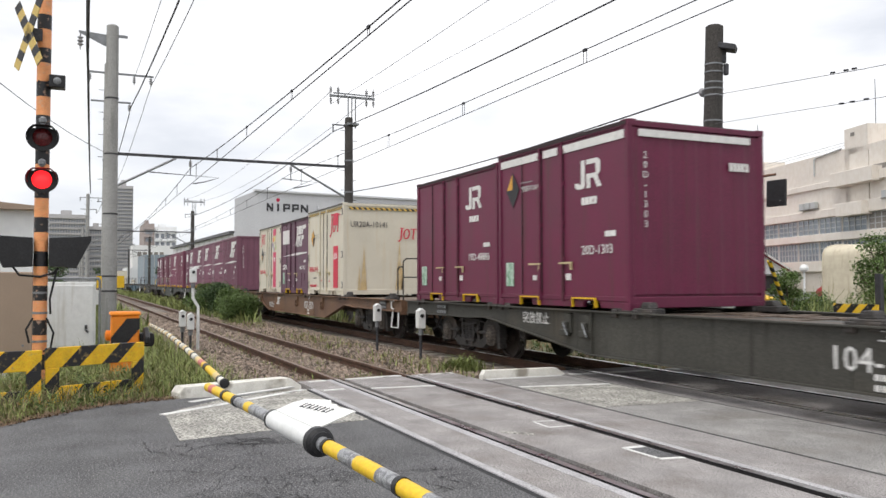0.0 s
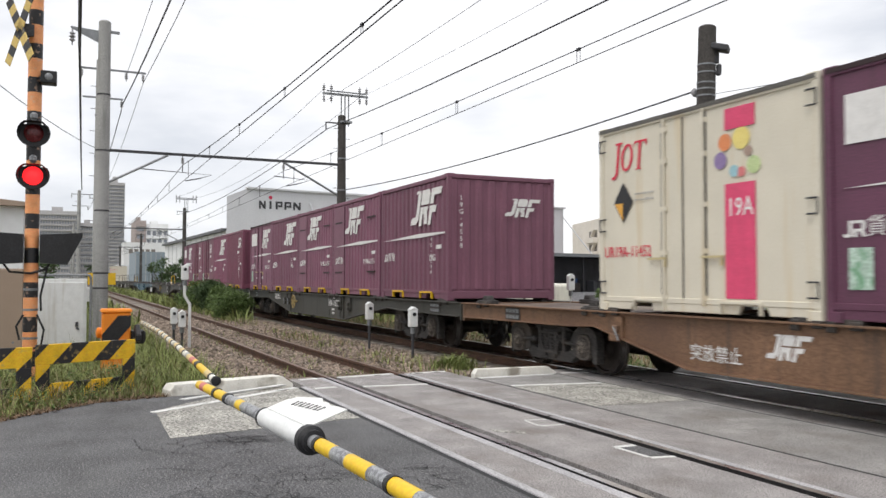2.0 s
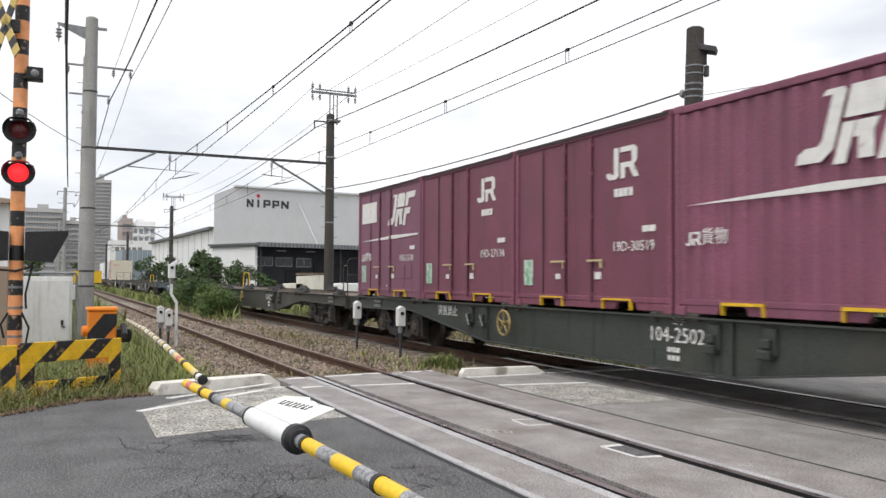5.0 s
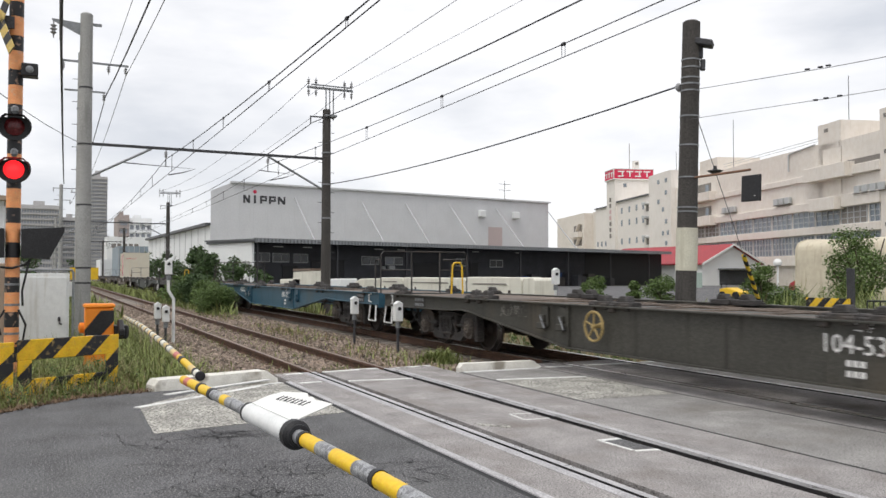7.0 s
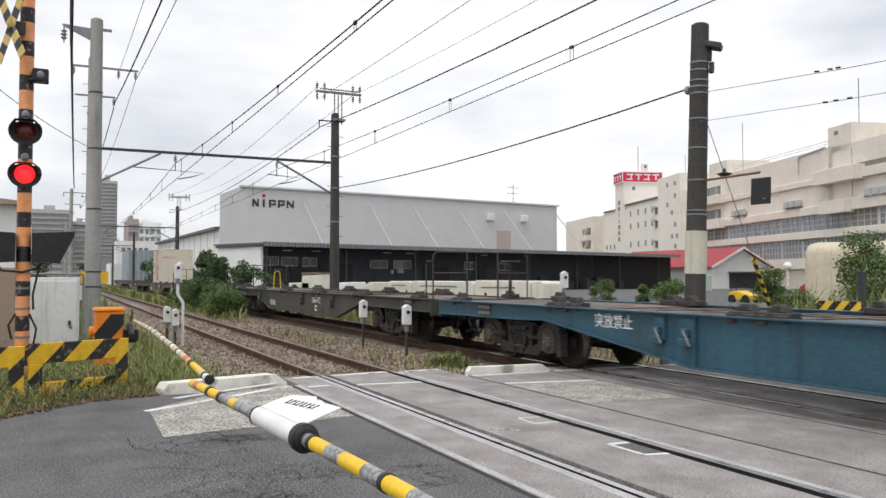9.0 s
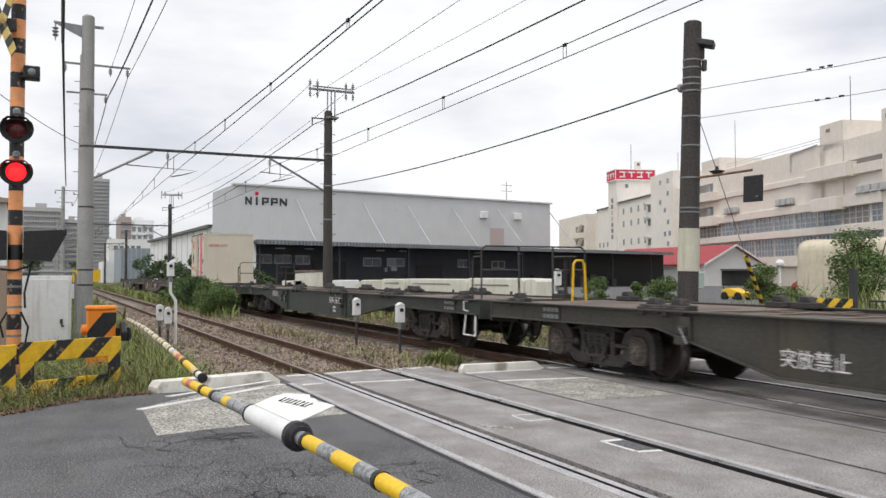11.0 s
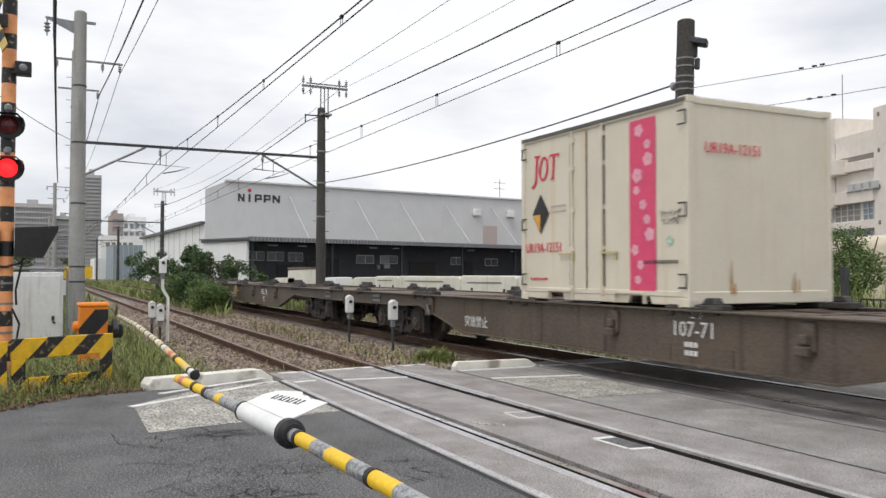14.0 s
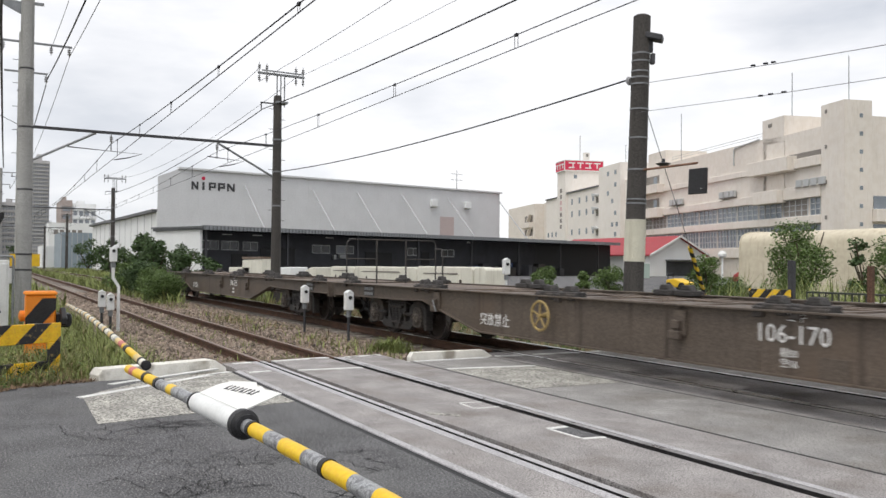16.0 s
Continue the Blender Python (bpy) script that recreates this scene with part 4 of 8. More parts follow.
def red_mark():
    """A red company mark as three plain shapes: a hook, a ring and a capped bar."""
    def make():
        b = Builder()
        b.prism([(-0.14, -0.16), (0.02, -0.18), (0.20, 0.0), (0.30, 0.92), (0.44, 0.95), (0.44, 1.0), (0.08, 1.0), (0.08, 0.95), (0.18, 0.92), (0.08, 0.04), (-0.02, -0.08), (-0.14, -0.08)], -0.006, 0, "y")
        n = 18
        o = [(0.66 + 0.30 * math.cos(2 * math.pi * i / n) + 0.05 * math.sin(2 * math.pi * i / n), 0.48 + 0.44 * math.sin(2 * math.pi * i / n)) for i in range(n)]
        q = [(0.66 + 0.18 * math.cos(2 * math.pi * i / n) + 0.05 * math.sin(2 * math.pi * i / n), 0.48 + 0.36 * math.sin(2 * math.pi * i / n)) for i in range(n)]
        for i in range(n):
            j = (i + 1) % n
            b.prism([o[i], o[j], q[j], q[i]], -0.006, 0, "y")
        b.prism([(1.0, 0.74), (1.05, 0.94), (1.66, 0.94), (1.62, 0.74), (1.56, 0.88), (1.38, 0.88), (1.30, 0.10), (1.38, 0.04), (1.08, 0.04), (1.18, 0.10), (1.26, 0.88), (1.08, 0.88)], -0.006, 0, "y")
        return b.data("company_mark", M["red_decal"])
    return shared("red_mark", make)


def freight_word(parent, x, z, m_side):
    """A small white mark and the word for freight."""
    logo_round(parent, x, z - 0.02, 0.16, m_side)
    lettering("freight_word", "貨物", 0.21, M["decal"], parent, m_side @ pose(x + 0.47, -0.004, z + 0.065, 90))


def logo_round(parent, x, z, h, m_side):
    b = Builder()
    b.prism([(0.0, 0.22), (0.0, 0.10), (0.10, 0.0), (0.36, 0.0), (0.46, 0.10), (0.46, 1.0), (0.28, 1.0), (0.28, 0.17), (0.17, 0.17), (0.17, 0.22)], -0.006, 0, "y")
    b.prism([(0.52, 0.0), (0.70, 0.0), (0.70, 0.34), (0.84, 0.34), (1.0, 0.0), (1.2, 0.0), (1.02, 0.40), (1.14, 0.52), (1.14, 0.88), (1.02, 1.0), (0.52, 1.0), (0.52, 0.83), (0.94, 0.83), (0.94, 0.5), (0.52, 0.5)], -0.006, 0, "y")
    me = b.data("company_mark", M["decal"])
    me.transform(Matrix.Diagonal((h * 1.35, h, h, 1)))
    return sub("company_mark", me, parent, m_side @ Matrix.Translation((x, 0, z)), "white company mark")


def marks(parent, x, z, cols, h, m_side, mat="decal", w=0.055, gap=0.03):
    """Small writing that cannot be read, as bars."""
    b = Builder()
    for i in range(cols):
        b.span((i * (w + gap), -0.005, 0), (i * (w + gap) + w, 0, h))
    return sub("small_print", b.data("small_print", M[mat]), parent, m_side @ Matrix.Translation((x, 0, z)))


def diamond(parent, x, z, r, m_side, lower=False):
    b = Builder()
    b.prism([(-r * 0.75, 0), (0, -r), (r * 0.75, 0), (0, r)], -0.004, 0, "y", 0)
    amber = [(-r * 0.66, 0.01), (-0.01, 0.01), (-0.01, r * 0.9)] if lower == "upper" else [(-r * 0.70, 0.0), (0.0, -r * 0.93), (0.0, r * 0.93)] if not lower else [(-r * 0.66, -0.01), (-0.01, -0.01), (-0.01, -r * 0.9)]
    b.prism(amber, -0.007, -0.004, "y", 1)
    if not lower:
        b.prism([(0.02, r * 0.10), (0.02, r * 0.90), (r * 0.62, r * 0.10)], -0.007, -0.004, "y", 1)
    sub("diamond_sign", b.data("diamond_sign", [M["black"], M["amber"]]), parent, m_side @ Matrix.Translation((x, 0, z)), "black and amber diamond sign")
    for dz in (0.08, 0.0):
        marks(parent, x + r * 0.95, z + dz, 6, 0.025, m_side, "strip", 0.03, 0.035)


def container(index, slot, style, mat, number, label, height=2.5, end_number="", logo="slant", pockets="yellow", zone=0.0):
    """style: doors, ribbed, plain (ribbed with a smooth part), cream."""
    c = thing("freight_container", Matrix.Identity(4), label, "freight container", "containers of the freight train")
    H, hx, hy = height, LEN / 2, WID / 2
    cream = style == "cream"
    b = Builder()
    if style in ("ribbed", "plain"):
        b.span((-hx + 0.05, -hy + 0.06, 0.14), (hx - 0.05, hy - 0.06, H - 0.05))
        part("body", b, mat, c)
        for out, off in ((1, hy - 0.012), (-1, -hy + 0.012)):
            b = Builder()
            ribs(b, -hx + 0.09, hx - 0.09, 0.16, H - 0.10, off, "x", out, 0.032, 0.235)
            part("side_wall", b, mat, c)
    else:
        b.span((-hx + (0.02 if cream else 0.05), -hy + 0.025, 0.145), (hx - (0.02 if cream else 0.05), hy - 0.025, H - 0.07))
        part("body", b, mat, c)
    if not cream:
        deep, wide = (0.028, 0.27) if style != "doors" else (0.012, 0.40)
        for out, off in ((1, hx - 0.012), (-1, -hx + 0.012)):
            b = Builder()
            ribs(b, -hy + 0.09, hy - 0.09, 0.22, H - 0.10, off, "y", out, deep, wide)
            part("end_wall", b, mat, c)
    b = Builder()
    for sx in (-1, 1):
        for sy in (-1, 1):
            b.box((sx * (hx - 0.045), sy * (hy - 0.045), H / 2), (0.09, 0.09, H))
            b.box((sx * (hx - 0.08), sy * (hy - 0.07), H - 0.03), (0.17, 0.15, 0.085))
            b.box((sx * (hx - 0.09), sy * (hy - 0.07), 0.05), (0.18, 0.15, 0.11))
    for sy in (-1, 1):
        b.box((0, sy * (hy - 0.04), H - 0.045), (LEN - 0.1, 0.075, 0.08))
        b.box((0, sy * (hy - 0.045), 0.155), (LEN - 0.1, 0.07, 0.07))
        for x0, x1 in ((-hx + 0.1, -1.13), (-0.77, 0.77), (1.13, hx - 0.1)):
            b.prism([(x0, 0.13), (x1, 0.13), (x1 - 0.05, 0.02), (x0 + 0.05, 0.02)], sy * (hy - 0.05) - 0.03, sy * (hy - 0.05) + 0.03, "y")
    for sx in (-1, 1):
        b.box((sx * (hx - 0.04), 0, H - 0.045), (0.075, WID - 0.1, 0.08))
        b.box((sx * (hx - 0.04), 0, 0.11), (0.07, WID - 0.1, 0.15))
    part("corner_frame", b, mat, c, bevel=0.008)
    b = Builder()
    b.span((-hx + 0.03, -hy + 0.03, H - 0.012), (hx - 0.03, hy - 0.03, H + 0.006))
    for i in range(5):
        x = -hx + 0.4 + i * (LEN - 0.8) / 4
        b.span((x - 0.1, -hy + 0.06, H), (x + 0.1, hy - 0.06, H + 0.018))
    part("roof", b, M["seam"] if style == "doors" or cream else mat, c)
    if cream or style == "doors":
        b = Builder().box((0, -hy + 0.028, H - 0.03), (LEN - 0.06, 0.075, 0.05))
        part("roof_rail", b, M["cream_dark"] if cream else M["seam"], c, "dark grimy roof rail")
    near = pose(0, -hy - 0.004, 0)
    flat = pose(0, -hy + 0.022, 0) if style in ("doors", "cream") else pose(0, -hy + 0.008, 0)
    face = pose(hx + 0.002, 0, 0, 0, 0, 90)
    b = Builder()
    for x in (-0.78, 0.78):
        b = Builder()
        thin = 0.022 if style == "doors" or cream else 0.034
        for q in ((x - 0.30, 0.165 - thin, x + 0.30, 0.165), (x - 0.30, 0.02, x - 0.285, 0.165 - thin), (x + 0.285, 0.02, x + 0.30, 0.165 - thin)):
            b.span((q[0], -0.02, q[1]), (q[2], 0.04, q[3]))
        part("fork_pocket", b, M["yellow"] if not cream else mat, c, "yellow-edged fork pocket" if not cream else "", at=near)
    if style in ("doors", "cream"):
        b = Builder()
        for x in (-1.05, -0.42, 0.22) if not cream else (-0.55, -0.16, 0.24):
            b.span((x - 0.006, -0.012, 0.16), (x + 0.006, 0.002, H - 0.1))
        part("door_seam", b, M["seam"] if not cream else M["dark_steel"], c, at=flat)
        b = Builder()
        for x in ((-0.46, 0.20) if not cream else (-0.50, 0.20)):
            b.tube((x, -0.02, 0.10), (x, -0.02, H - 0.06), 0.02, n=8)
            for z in (0.2, 0.75, 1.3, 1.9, H - 0.2):
                b.box((x, -0.012, z), (0.10, 0.03, 0.06))
        part("lock_rod", b, mat, c, at=flat)
        for x in ((-0.62, 0.30) if not cream else (-0.62, 0.36)):
            b = Builder()
            b.box((x, -0.03, 0.68), (0.36, 0.02, 0.028))
            b.box((x + 0.14, -0.02, 0.63), (0.035, 0.03, 0.11))
            part("door_handle", b, M["rust_pale"], c, "pale yellow door lever", at=flat)
        if cream:
            for z in (0.3, 1.15, H - 0.25):
                for s in (-1, 1):
                    b = Builder()
                    b.pipe([(s * (hx - 0.16), -0.03, z + 0.09), (s * (hx - 0.03), -0.03, z + 0.09), (s * (hx - 0.03), -0.03, z - 0.07), (s * (hx - 0.16), -0.03, z - 0.07)], 0.012, 5)
                    part("hinge", b, M["dark_steel"], c, at=flat)
    text = "decal" if not cream else "red_decal"
    if cream:
        lettering("number", number, 0.21, M[text], c, flat @ pose(-1.25, -0.008, 0.78, 90), squeeze=0.82)
        lettering("end_number", number, 0.23 if index == 1 else 0.19, M["red_decal" if index == 8 else "dark_steel"], c, face @ pose(-0.45 if index == 1 else -0.50, -0.004, H - 0.6, 90), squeeze=0.85)
    else:
        lettering("number", number, 0.19, M[text], c, flat @ pose(1.10, -0.010, 0.85, 90))
        marks(c, 1.3, 1.03, 2, 0.08, flat @ pose(0, -0.008, 0), w=0.12, gap=0.01)
        if logo == "slant":
            freight_word(c, -1.66, 0.84, flat @ pose(0, -0.008, 0))
        if end_number:
            lettering("end_number", "\n".join(end_number), 0.135, M["decal"], c, face @ pose(-0.94 if index < 3 else -0.78, -0.008, H - 0.95, 90))
            if logo == "slant":
                logo_slant(c, 0.12, H - 0.80, 0.36, face @ pose(0, -0.006, 0))
            else:
                marks(c, 0.55, H - 0.62, 5, 0.12, face @ pose(0, -0.006, 0), w=0.06, gap=0.015)
    if not cream and style != "none":
        if logo == "slant":
            lx, lz, lh = {"doors": (0.18, 1.60, 0.66), "plain": (-0.66, 1.62, 0.66), "ribbed": (0.10, 1.58, 0.70)}[style]
            logo_slant(c, lx, lz, lh, flat @ pose(0, -0.006, 0))
            b = Builder()
            b.prism([(-1.66, 1.295), (0.5, 1.29), (1.70, 1.33), (1.70, 1.36), (0.4, 1.375)], -0.012, -0.004, "y")
            part("white_stripe", b, M["decal"], c, "tapering white stripe", at=flat)
            if style == "doors":
                b = Builder().span((-1.62, -0.012, 1.72), (-0.66, -0.004, 2.2))
                part("blank_panel", b, M["decal"], c, "white blank panel", at=flat)
        else:
            logo_round(c, 0.55 if style == "doors" else 0.85, 1.76, 0.42, flat @ pose(0, -0.006, 0))
            marks(c, 0.72, 1.52, 4, 0.11, flat @ pose(0, -0.006, 0), w=0.085, gap=0.015)
        if style == "doors":
            b = Builder().span((-1.60, -0.012, 0.32), (-1.34, -0.004, 0.72))
            part("sticker", b, M["green_decal"], c, "pale green sticker", at=flat)
            part("label_plate", Builder().span((0.28, -0.012, 0.42), (0.42, -0.004, 0.52)), M["decal"], c, at=flat)
            part("label_plate", Builder().span((-0.70, -0.012, 0.42), (-0.58, -0.004, 0.50)), M["decal"], c, at=flat)
    if style == "ribbed":
        lettering("side_number", "\n".join(end_number or number), 0.11, M["decal"], c, flat @ pose(1.05, -0.010, 0.95, 90))
    if style == "doors" and logo == "slant":
        for q in ((0.72, 0.42, 1.02, 0.70), (1.08, 0.42, 1.38, 0.70), (0.80, 0.24, 1.0, 0.40)):
            part("marking_frame", Builder().span((q[0], -0.010, q[1]), (q[2], 0.0, q[3])), mat, c, at=flat, bevel=0.004)
        part("arrow_mark", Builder().prism([(-0.04, 0.27), (0.0, 0.23), (0.04, 0.27)], -0.012, -0.004, "y"), M["decal"], c, at=flat)
    if style == "plain":
        for x, z in ((-1.35, 1.95), (1.25, 1.95), (-1.35, 0.60), (1.25, 0.60)):
            b = Builder().span((x - 0.3, -0.016, z - 0.02), (x + 0.3, -0.002, z + 0.02))
            part("vent_slot", b, M["seam"], c, at=flat)
        b = Builder().span((-1.80, -0.012, 0.18), (-0.9, 0.0, H - 0.12))
        part("smooth_panel", b, mat, c, at=pose(0, -hy + 0.016, 0))
    b = Builder()
    movers.append((c, berth(index) + (2 - slot) * PITCH + (0.08 if (index, slot) == (2, 0) else 0.0), 1.02))
    return c, flat, face, near, H


def box_of(index, slot, *a, **k):
    return container(index, slot, *a, **k)


logo_slant(bpy.data.objects["container_wagon.001"], -2.6, 0.60, 0.26, pose(0, -1.196, 0))
c, flat, face, near, H = box_of(0, 3, "doors", M["maroon"], "20D-1303", "maroon high freight container with white top band", 2.6, "20D-1303", "round")
for x0, x1 in ((-1.78, -0.48), (-0.36, 0.06), (0.2, 1.78)):
    part("top_band", Builder().span((x0, -0.012, 2.36), (x1, -0.004, 2.48)), M["decal"], c, "white top band", at=flat)
part("end_band", Builder().span((-1.05, -0.010, 2.38), (0.95, 0.0, 2.48)), M["decal"], c, "white top band", at=face)
diamond(c, -1.35, 1.95, 0.30, flat @ pose(0, -0.010, 0), "upper")
lettering("height_note", "全高H=2600", 0.11, M["decal"], c, flat @ pose(-0.75, -0.01, 1.93, 90))
box_of(0, 4, "doors", M["maroon"], "19D-48886", "maroon freight container with white marks", 2.5, "", "round")
c, flat, face, near, H = box_of(1, 1, "cream", M["cream"], "UR20A-10141", "cream high freight container with red panel and rust runs", 2.6, pockets="white")
part("hazard_band", Builder().span((-1.8, -0.012, 2.44), (1.8, -0.004, 2.53)), M["hazard_top"], c, "black and yellow hazard band", at=flat)
part("end_hazard_band", Builder().span((-1.05, -0.010, 2.42), (1.02, 0.0, 2.49)), M["hazard_top"], c, "black and yellow hazard band", at=face)
part("red_panel", Builder().span((0.88, -0.012, 0.22), (1.32, -0.004, 1.42)).span((0.88, -0.012, 2.02), (1.32, -0.004, 2.36)), M["red_decal"], c, "red painted panel", at=flat)
lettering("size_mark", "20A", 0.26, M["white"], c, flat @ pose(1.1, -0.014, 1.12, 90), squeeze=0.9)
diamond(c, -1.3, 1.75, 0.28, flat @ pose(0, -0.010, 0))
big_mark = red_mark().copy()
big_mark.transform(Matrix.Scale(0.56, 4))
sub("company_mark", big_mark, c, flat @ pose(0.60, -0.008, 1.80), "red company mark")
end_mark = red_mark().copy()
end_mark.transform(Matrix.Scale(0.34, 4))
sub("company_mark", end_mark, c, face @ pose(0.45, -0.004, 1.60), "red company mark")
for k, (x, z, n, mt) in enumerate(((-1.62, 0.24, 8, "red_decal"), (-1.30, 0.50, 6, "dark_steel"), (-0.45, 0.42, 3, "red_decal"), (0.40, 0.40, 3, "red_decal"))):
    marks(c, x, z, n, 0.03 if k else 0.07, flat @ pose(0, -0.008, 0), mt, 0.06 if not k else 0.035, 0.035)
b = Builder()
for y, w, h in ((-0.62, 0.10, 1.2), (0.45, 0.12, 1.5), (-0.75, 0.05, 0.7), (0.55, 0.05, 0.9)):
    b.prism([(y - w, 0.16), (y + w, 0.16), (y + w * 0.4, 0.16 + h * 0.6), (y + w * 0.1, 0.16 + h), (y - w * 0.2, 0.16 + h * 0.7)], -0.003, 0.0, "y")
part("rust_run", b, material("rust_run", (0.55, 0.40, 0.20), 0.7, vary=0.15, scale=4, second=(0.62, 0.54, 0.38), patch=0.45, soft=0.2), c, "rust run", at=face)
box_of(1, 2, "doors", M["violet_dark"], "19G-7360", "faded violet freight container with white slanted mark", 2.5)
c, flat, face, near, H = box_of(1, 3, "cream", M["cream"], "UR19A-11452", "cream freight container with a pink panel and coloured balls", 2.5, pockets="white")
part("pink_panel", Builder().span((0.55, -0.012, 0.2), (1.0, -0.004, 1.5)).span((0.55, -0.012, 2.12), (1.0, -0.004, 2.36)), M["pink"], c, "pink painted panel", at=flat)
lettering("size_mark", "19A", 0.30, M["white"], c, flat @ pose(0.78, -0.014, 1.22, 90), squeeze=0.8)
ball_colors = ((0.7, 0.25, 0.1), (0.75, 0.62, 0.2), (0.25, 0.18, 0.35), (0.65, 0.2, 0.2), (0.3, 0.5, 0.55), (0.5, 0.6, 0.3), (0.35, 0.25, 0.2))
for i, (x, z, r) in enumerate(((0.55, 1.98, 0.10), (0.80, 2.0, 0.13), (0.48, 1.78, 0.10), (0.80, 1.62, 0.06), (0.69, 1.64, 0.07), (0.98, 1.68, 0.10), (0.90, 1.84, 0.06))):
    part("ball_print", Builder().lathe([(r, 0), (r, 0.004)], (x, -0.006, z), (0, -1, 0), 14), material("ball_print", ball_colors[i], 0.5, vary=0.1), c, at=flat)
diamond(c, -1.32, 1.45, 0.27, flat @ pose(0, -0.010, 0), True)
jot = red_mark().copy()
jot.transform(Matrix.Scale(0.42, 4))
sub("company_mark", jot, c, flat @ pose(-1.52, -0.008, 1.85), "red company mark")
box_of(2, 0, "ribbed", M["plum_dark"], "19G", "plum corrugated freight container with white slanted mark", 2.5, "19G-4558")
box_of(2, 1, "plain", M["plum_dark"], "V19B-6151", "plum ventilated corrugated freight container", 2.5)
box_of(2, 2, "plain", M["plum_dark"], "V19B-6457", "plum ventilated corrugated freight container", 2.5)
box_of(2, 3, "ribbed", M["plum_dark"], "19G", "plum corrugated freight container with white slanted mark", 2.5)
box_of(2, 4, "doors", M["violet"], "19G-6130", "dark violet freight container with white blank panel", 2.5)
box_of(3, 0, "ribbed", M["maroon_faded"], "19G", "maroon corrugated freight container", 2.5, "19G-18544", "round")
box_of(3, 1, "ribbed", M["plum"], "19G", "plum corrugated freight container with white slanted mark", 2.5)
box_of(3, 2, "doors", M["maroon_faded"], "19D-30519", "maroon freight container with side doors", 2.5, "", "round")
box_of(3, 3, "doors", M["maroon_faded"], "19D-27134", "maroon freight container with side doors", 2.5, "", "round")
box_of(3, 4, "doors", M["violet"], "19G-5518", "dark violet freight container with white blank panel", 2.5)
c, flat, face, near, H = box_of(8, 2, "cream", M["cream"], "UR19A-12151", "cream freight container with a pink blossom panel", 2.5, pockets="white")
part("blossom_panel", Builder().span((0.78, -0.012, 0.18), (1.27, -0.004, 2.36)), M["pink"], c, "pink panel with pale blossoms", at=flat)
rng = random.Random(4)
for i in range(11):
    b = Builder()
    x, z, r = rng.uniform(0.86, 1.19), 0.32 + i * 0.19, rng.uniform(0.05, 0.09)
    for k in range(5):
        a = 2 * math.pi * k / 5 + i
        b.lathe([(r * 0.52, 0), (r * 0.5, 0.003)], (x + r * 0.62 * math.cos(a), -0.0125, z + r * 0.62 * math.sin(a)), (0, -1, 0), 8)
    part("blossom_print", b, M["blossom"], c, at=flat)
sub("company_mark", jot, c, flat @ pose(-1.52, -0.008, 1.78), "red company mark")
diamond(c, -1.32, 1.30, 0.30, flat @ pose(0, -0.010, 0), True)
lettering("note", "ラッシング\nリング付", 0.095, M["dark_steel"], c, flat @ pose(1.53, -0.006, 1.08, 90), squeeze=0.8)
part("round_sticker", Builder().lathe([(0.06, 0), (0.06, 0.004)], (1.52, -0.004, 0.80), (0, -1, 0), 14), M["green_decal"], c, "small green sticker", at=flat)
marks(c, 1.05, 0.52, 11, 0.045, flat @ pose(0, -0.014, 0), "dark_steel", 0.03, 0.028)
marks(c, -1.60, 0.30, 7, 0.035, flat @ pose(0, -0.008, 0), "red_decal", 0.04, 0.03)
for y, w, h in ((-0.55, 0.018, 0.42), (0.52, 0.022, 0.26), (0.60, 0.014, 0.20), (-0.50, 0.03, 0.14)):
    part("rust_run", Builder().prism([(y - w, 0.16), (y + w, 0.16), (y + w * 0.3, 0.16 + h), (y - w * 0.2, 0.16 + h * 0.8)], -0.003, 0.0, "y"), M["rust"], c, "rust run", at=face)


# ---- overhead line: masts, beams and wires ----
def concrete_mast(parent, y, top, r, mat, x=0.0, steps=True):
    b = Builder()
    b.tube((x, y, -0.5), (x, y, top), r * 1.12, r * 0.88, 18)
    b.lathe([(r * 0.88, 0), (r * 0.6, 0.05), (0.02, 0.07)], (x, y, top), (0, 0, 1), 18)
    m = part("mast", b, mat, parent, smooth=True)
    if steps:
        for i in range(int(top / 0.42) - 4):
            b = Builder().tube((x - 0.02, y + (r + 0.16) * (1 if i % 2 else -1), 1.9 + i * 0.42), (x - 0.02, y, 1.9 + i * 0.42), 0.012, n=6)
            part("step_bolt", b, M["dark_steel"], parent)
    for z in (0.45 * top, 0.62 * top, 0.78 * top):
        b = Builder().lathe([(r * 1.06, 0), (r * 1.06, 0.06)], (x, y, z), (0, 0, 1), 16)
        part("clamp_band", b, M["steel"], parent)
    return m


def insulator(parent, p, down=True, s=1.0):
    d = -1 if down else 1
    b = Builder().lathe([(0.02, 0), (0.02, 0.08 * s), (0.07 * s, 0.10 * s), (0.03 * s, 0.14 * s), (0.075 * s, 0.18 * s), (0.03 * s, 0.22 * s), (0.07 * s, 0.26 * s), (0.02, 0.30 * s), (0.012, 0.38 * s)], p, (0, 0, d), 10)
    return part("insulator", b, M["porcelain"], parent, smooth=True)


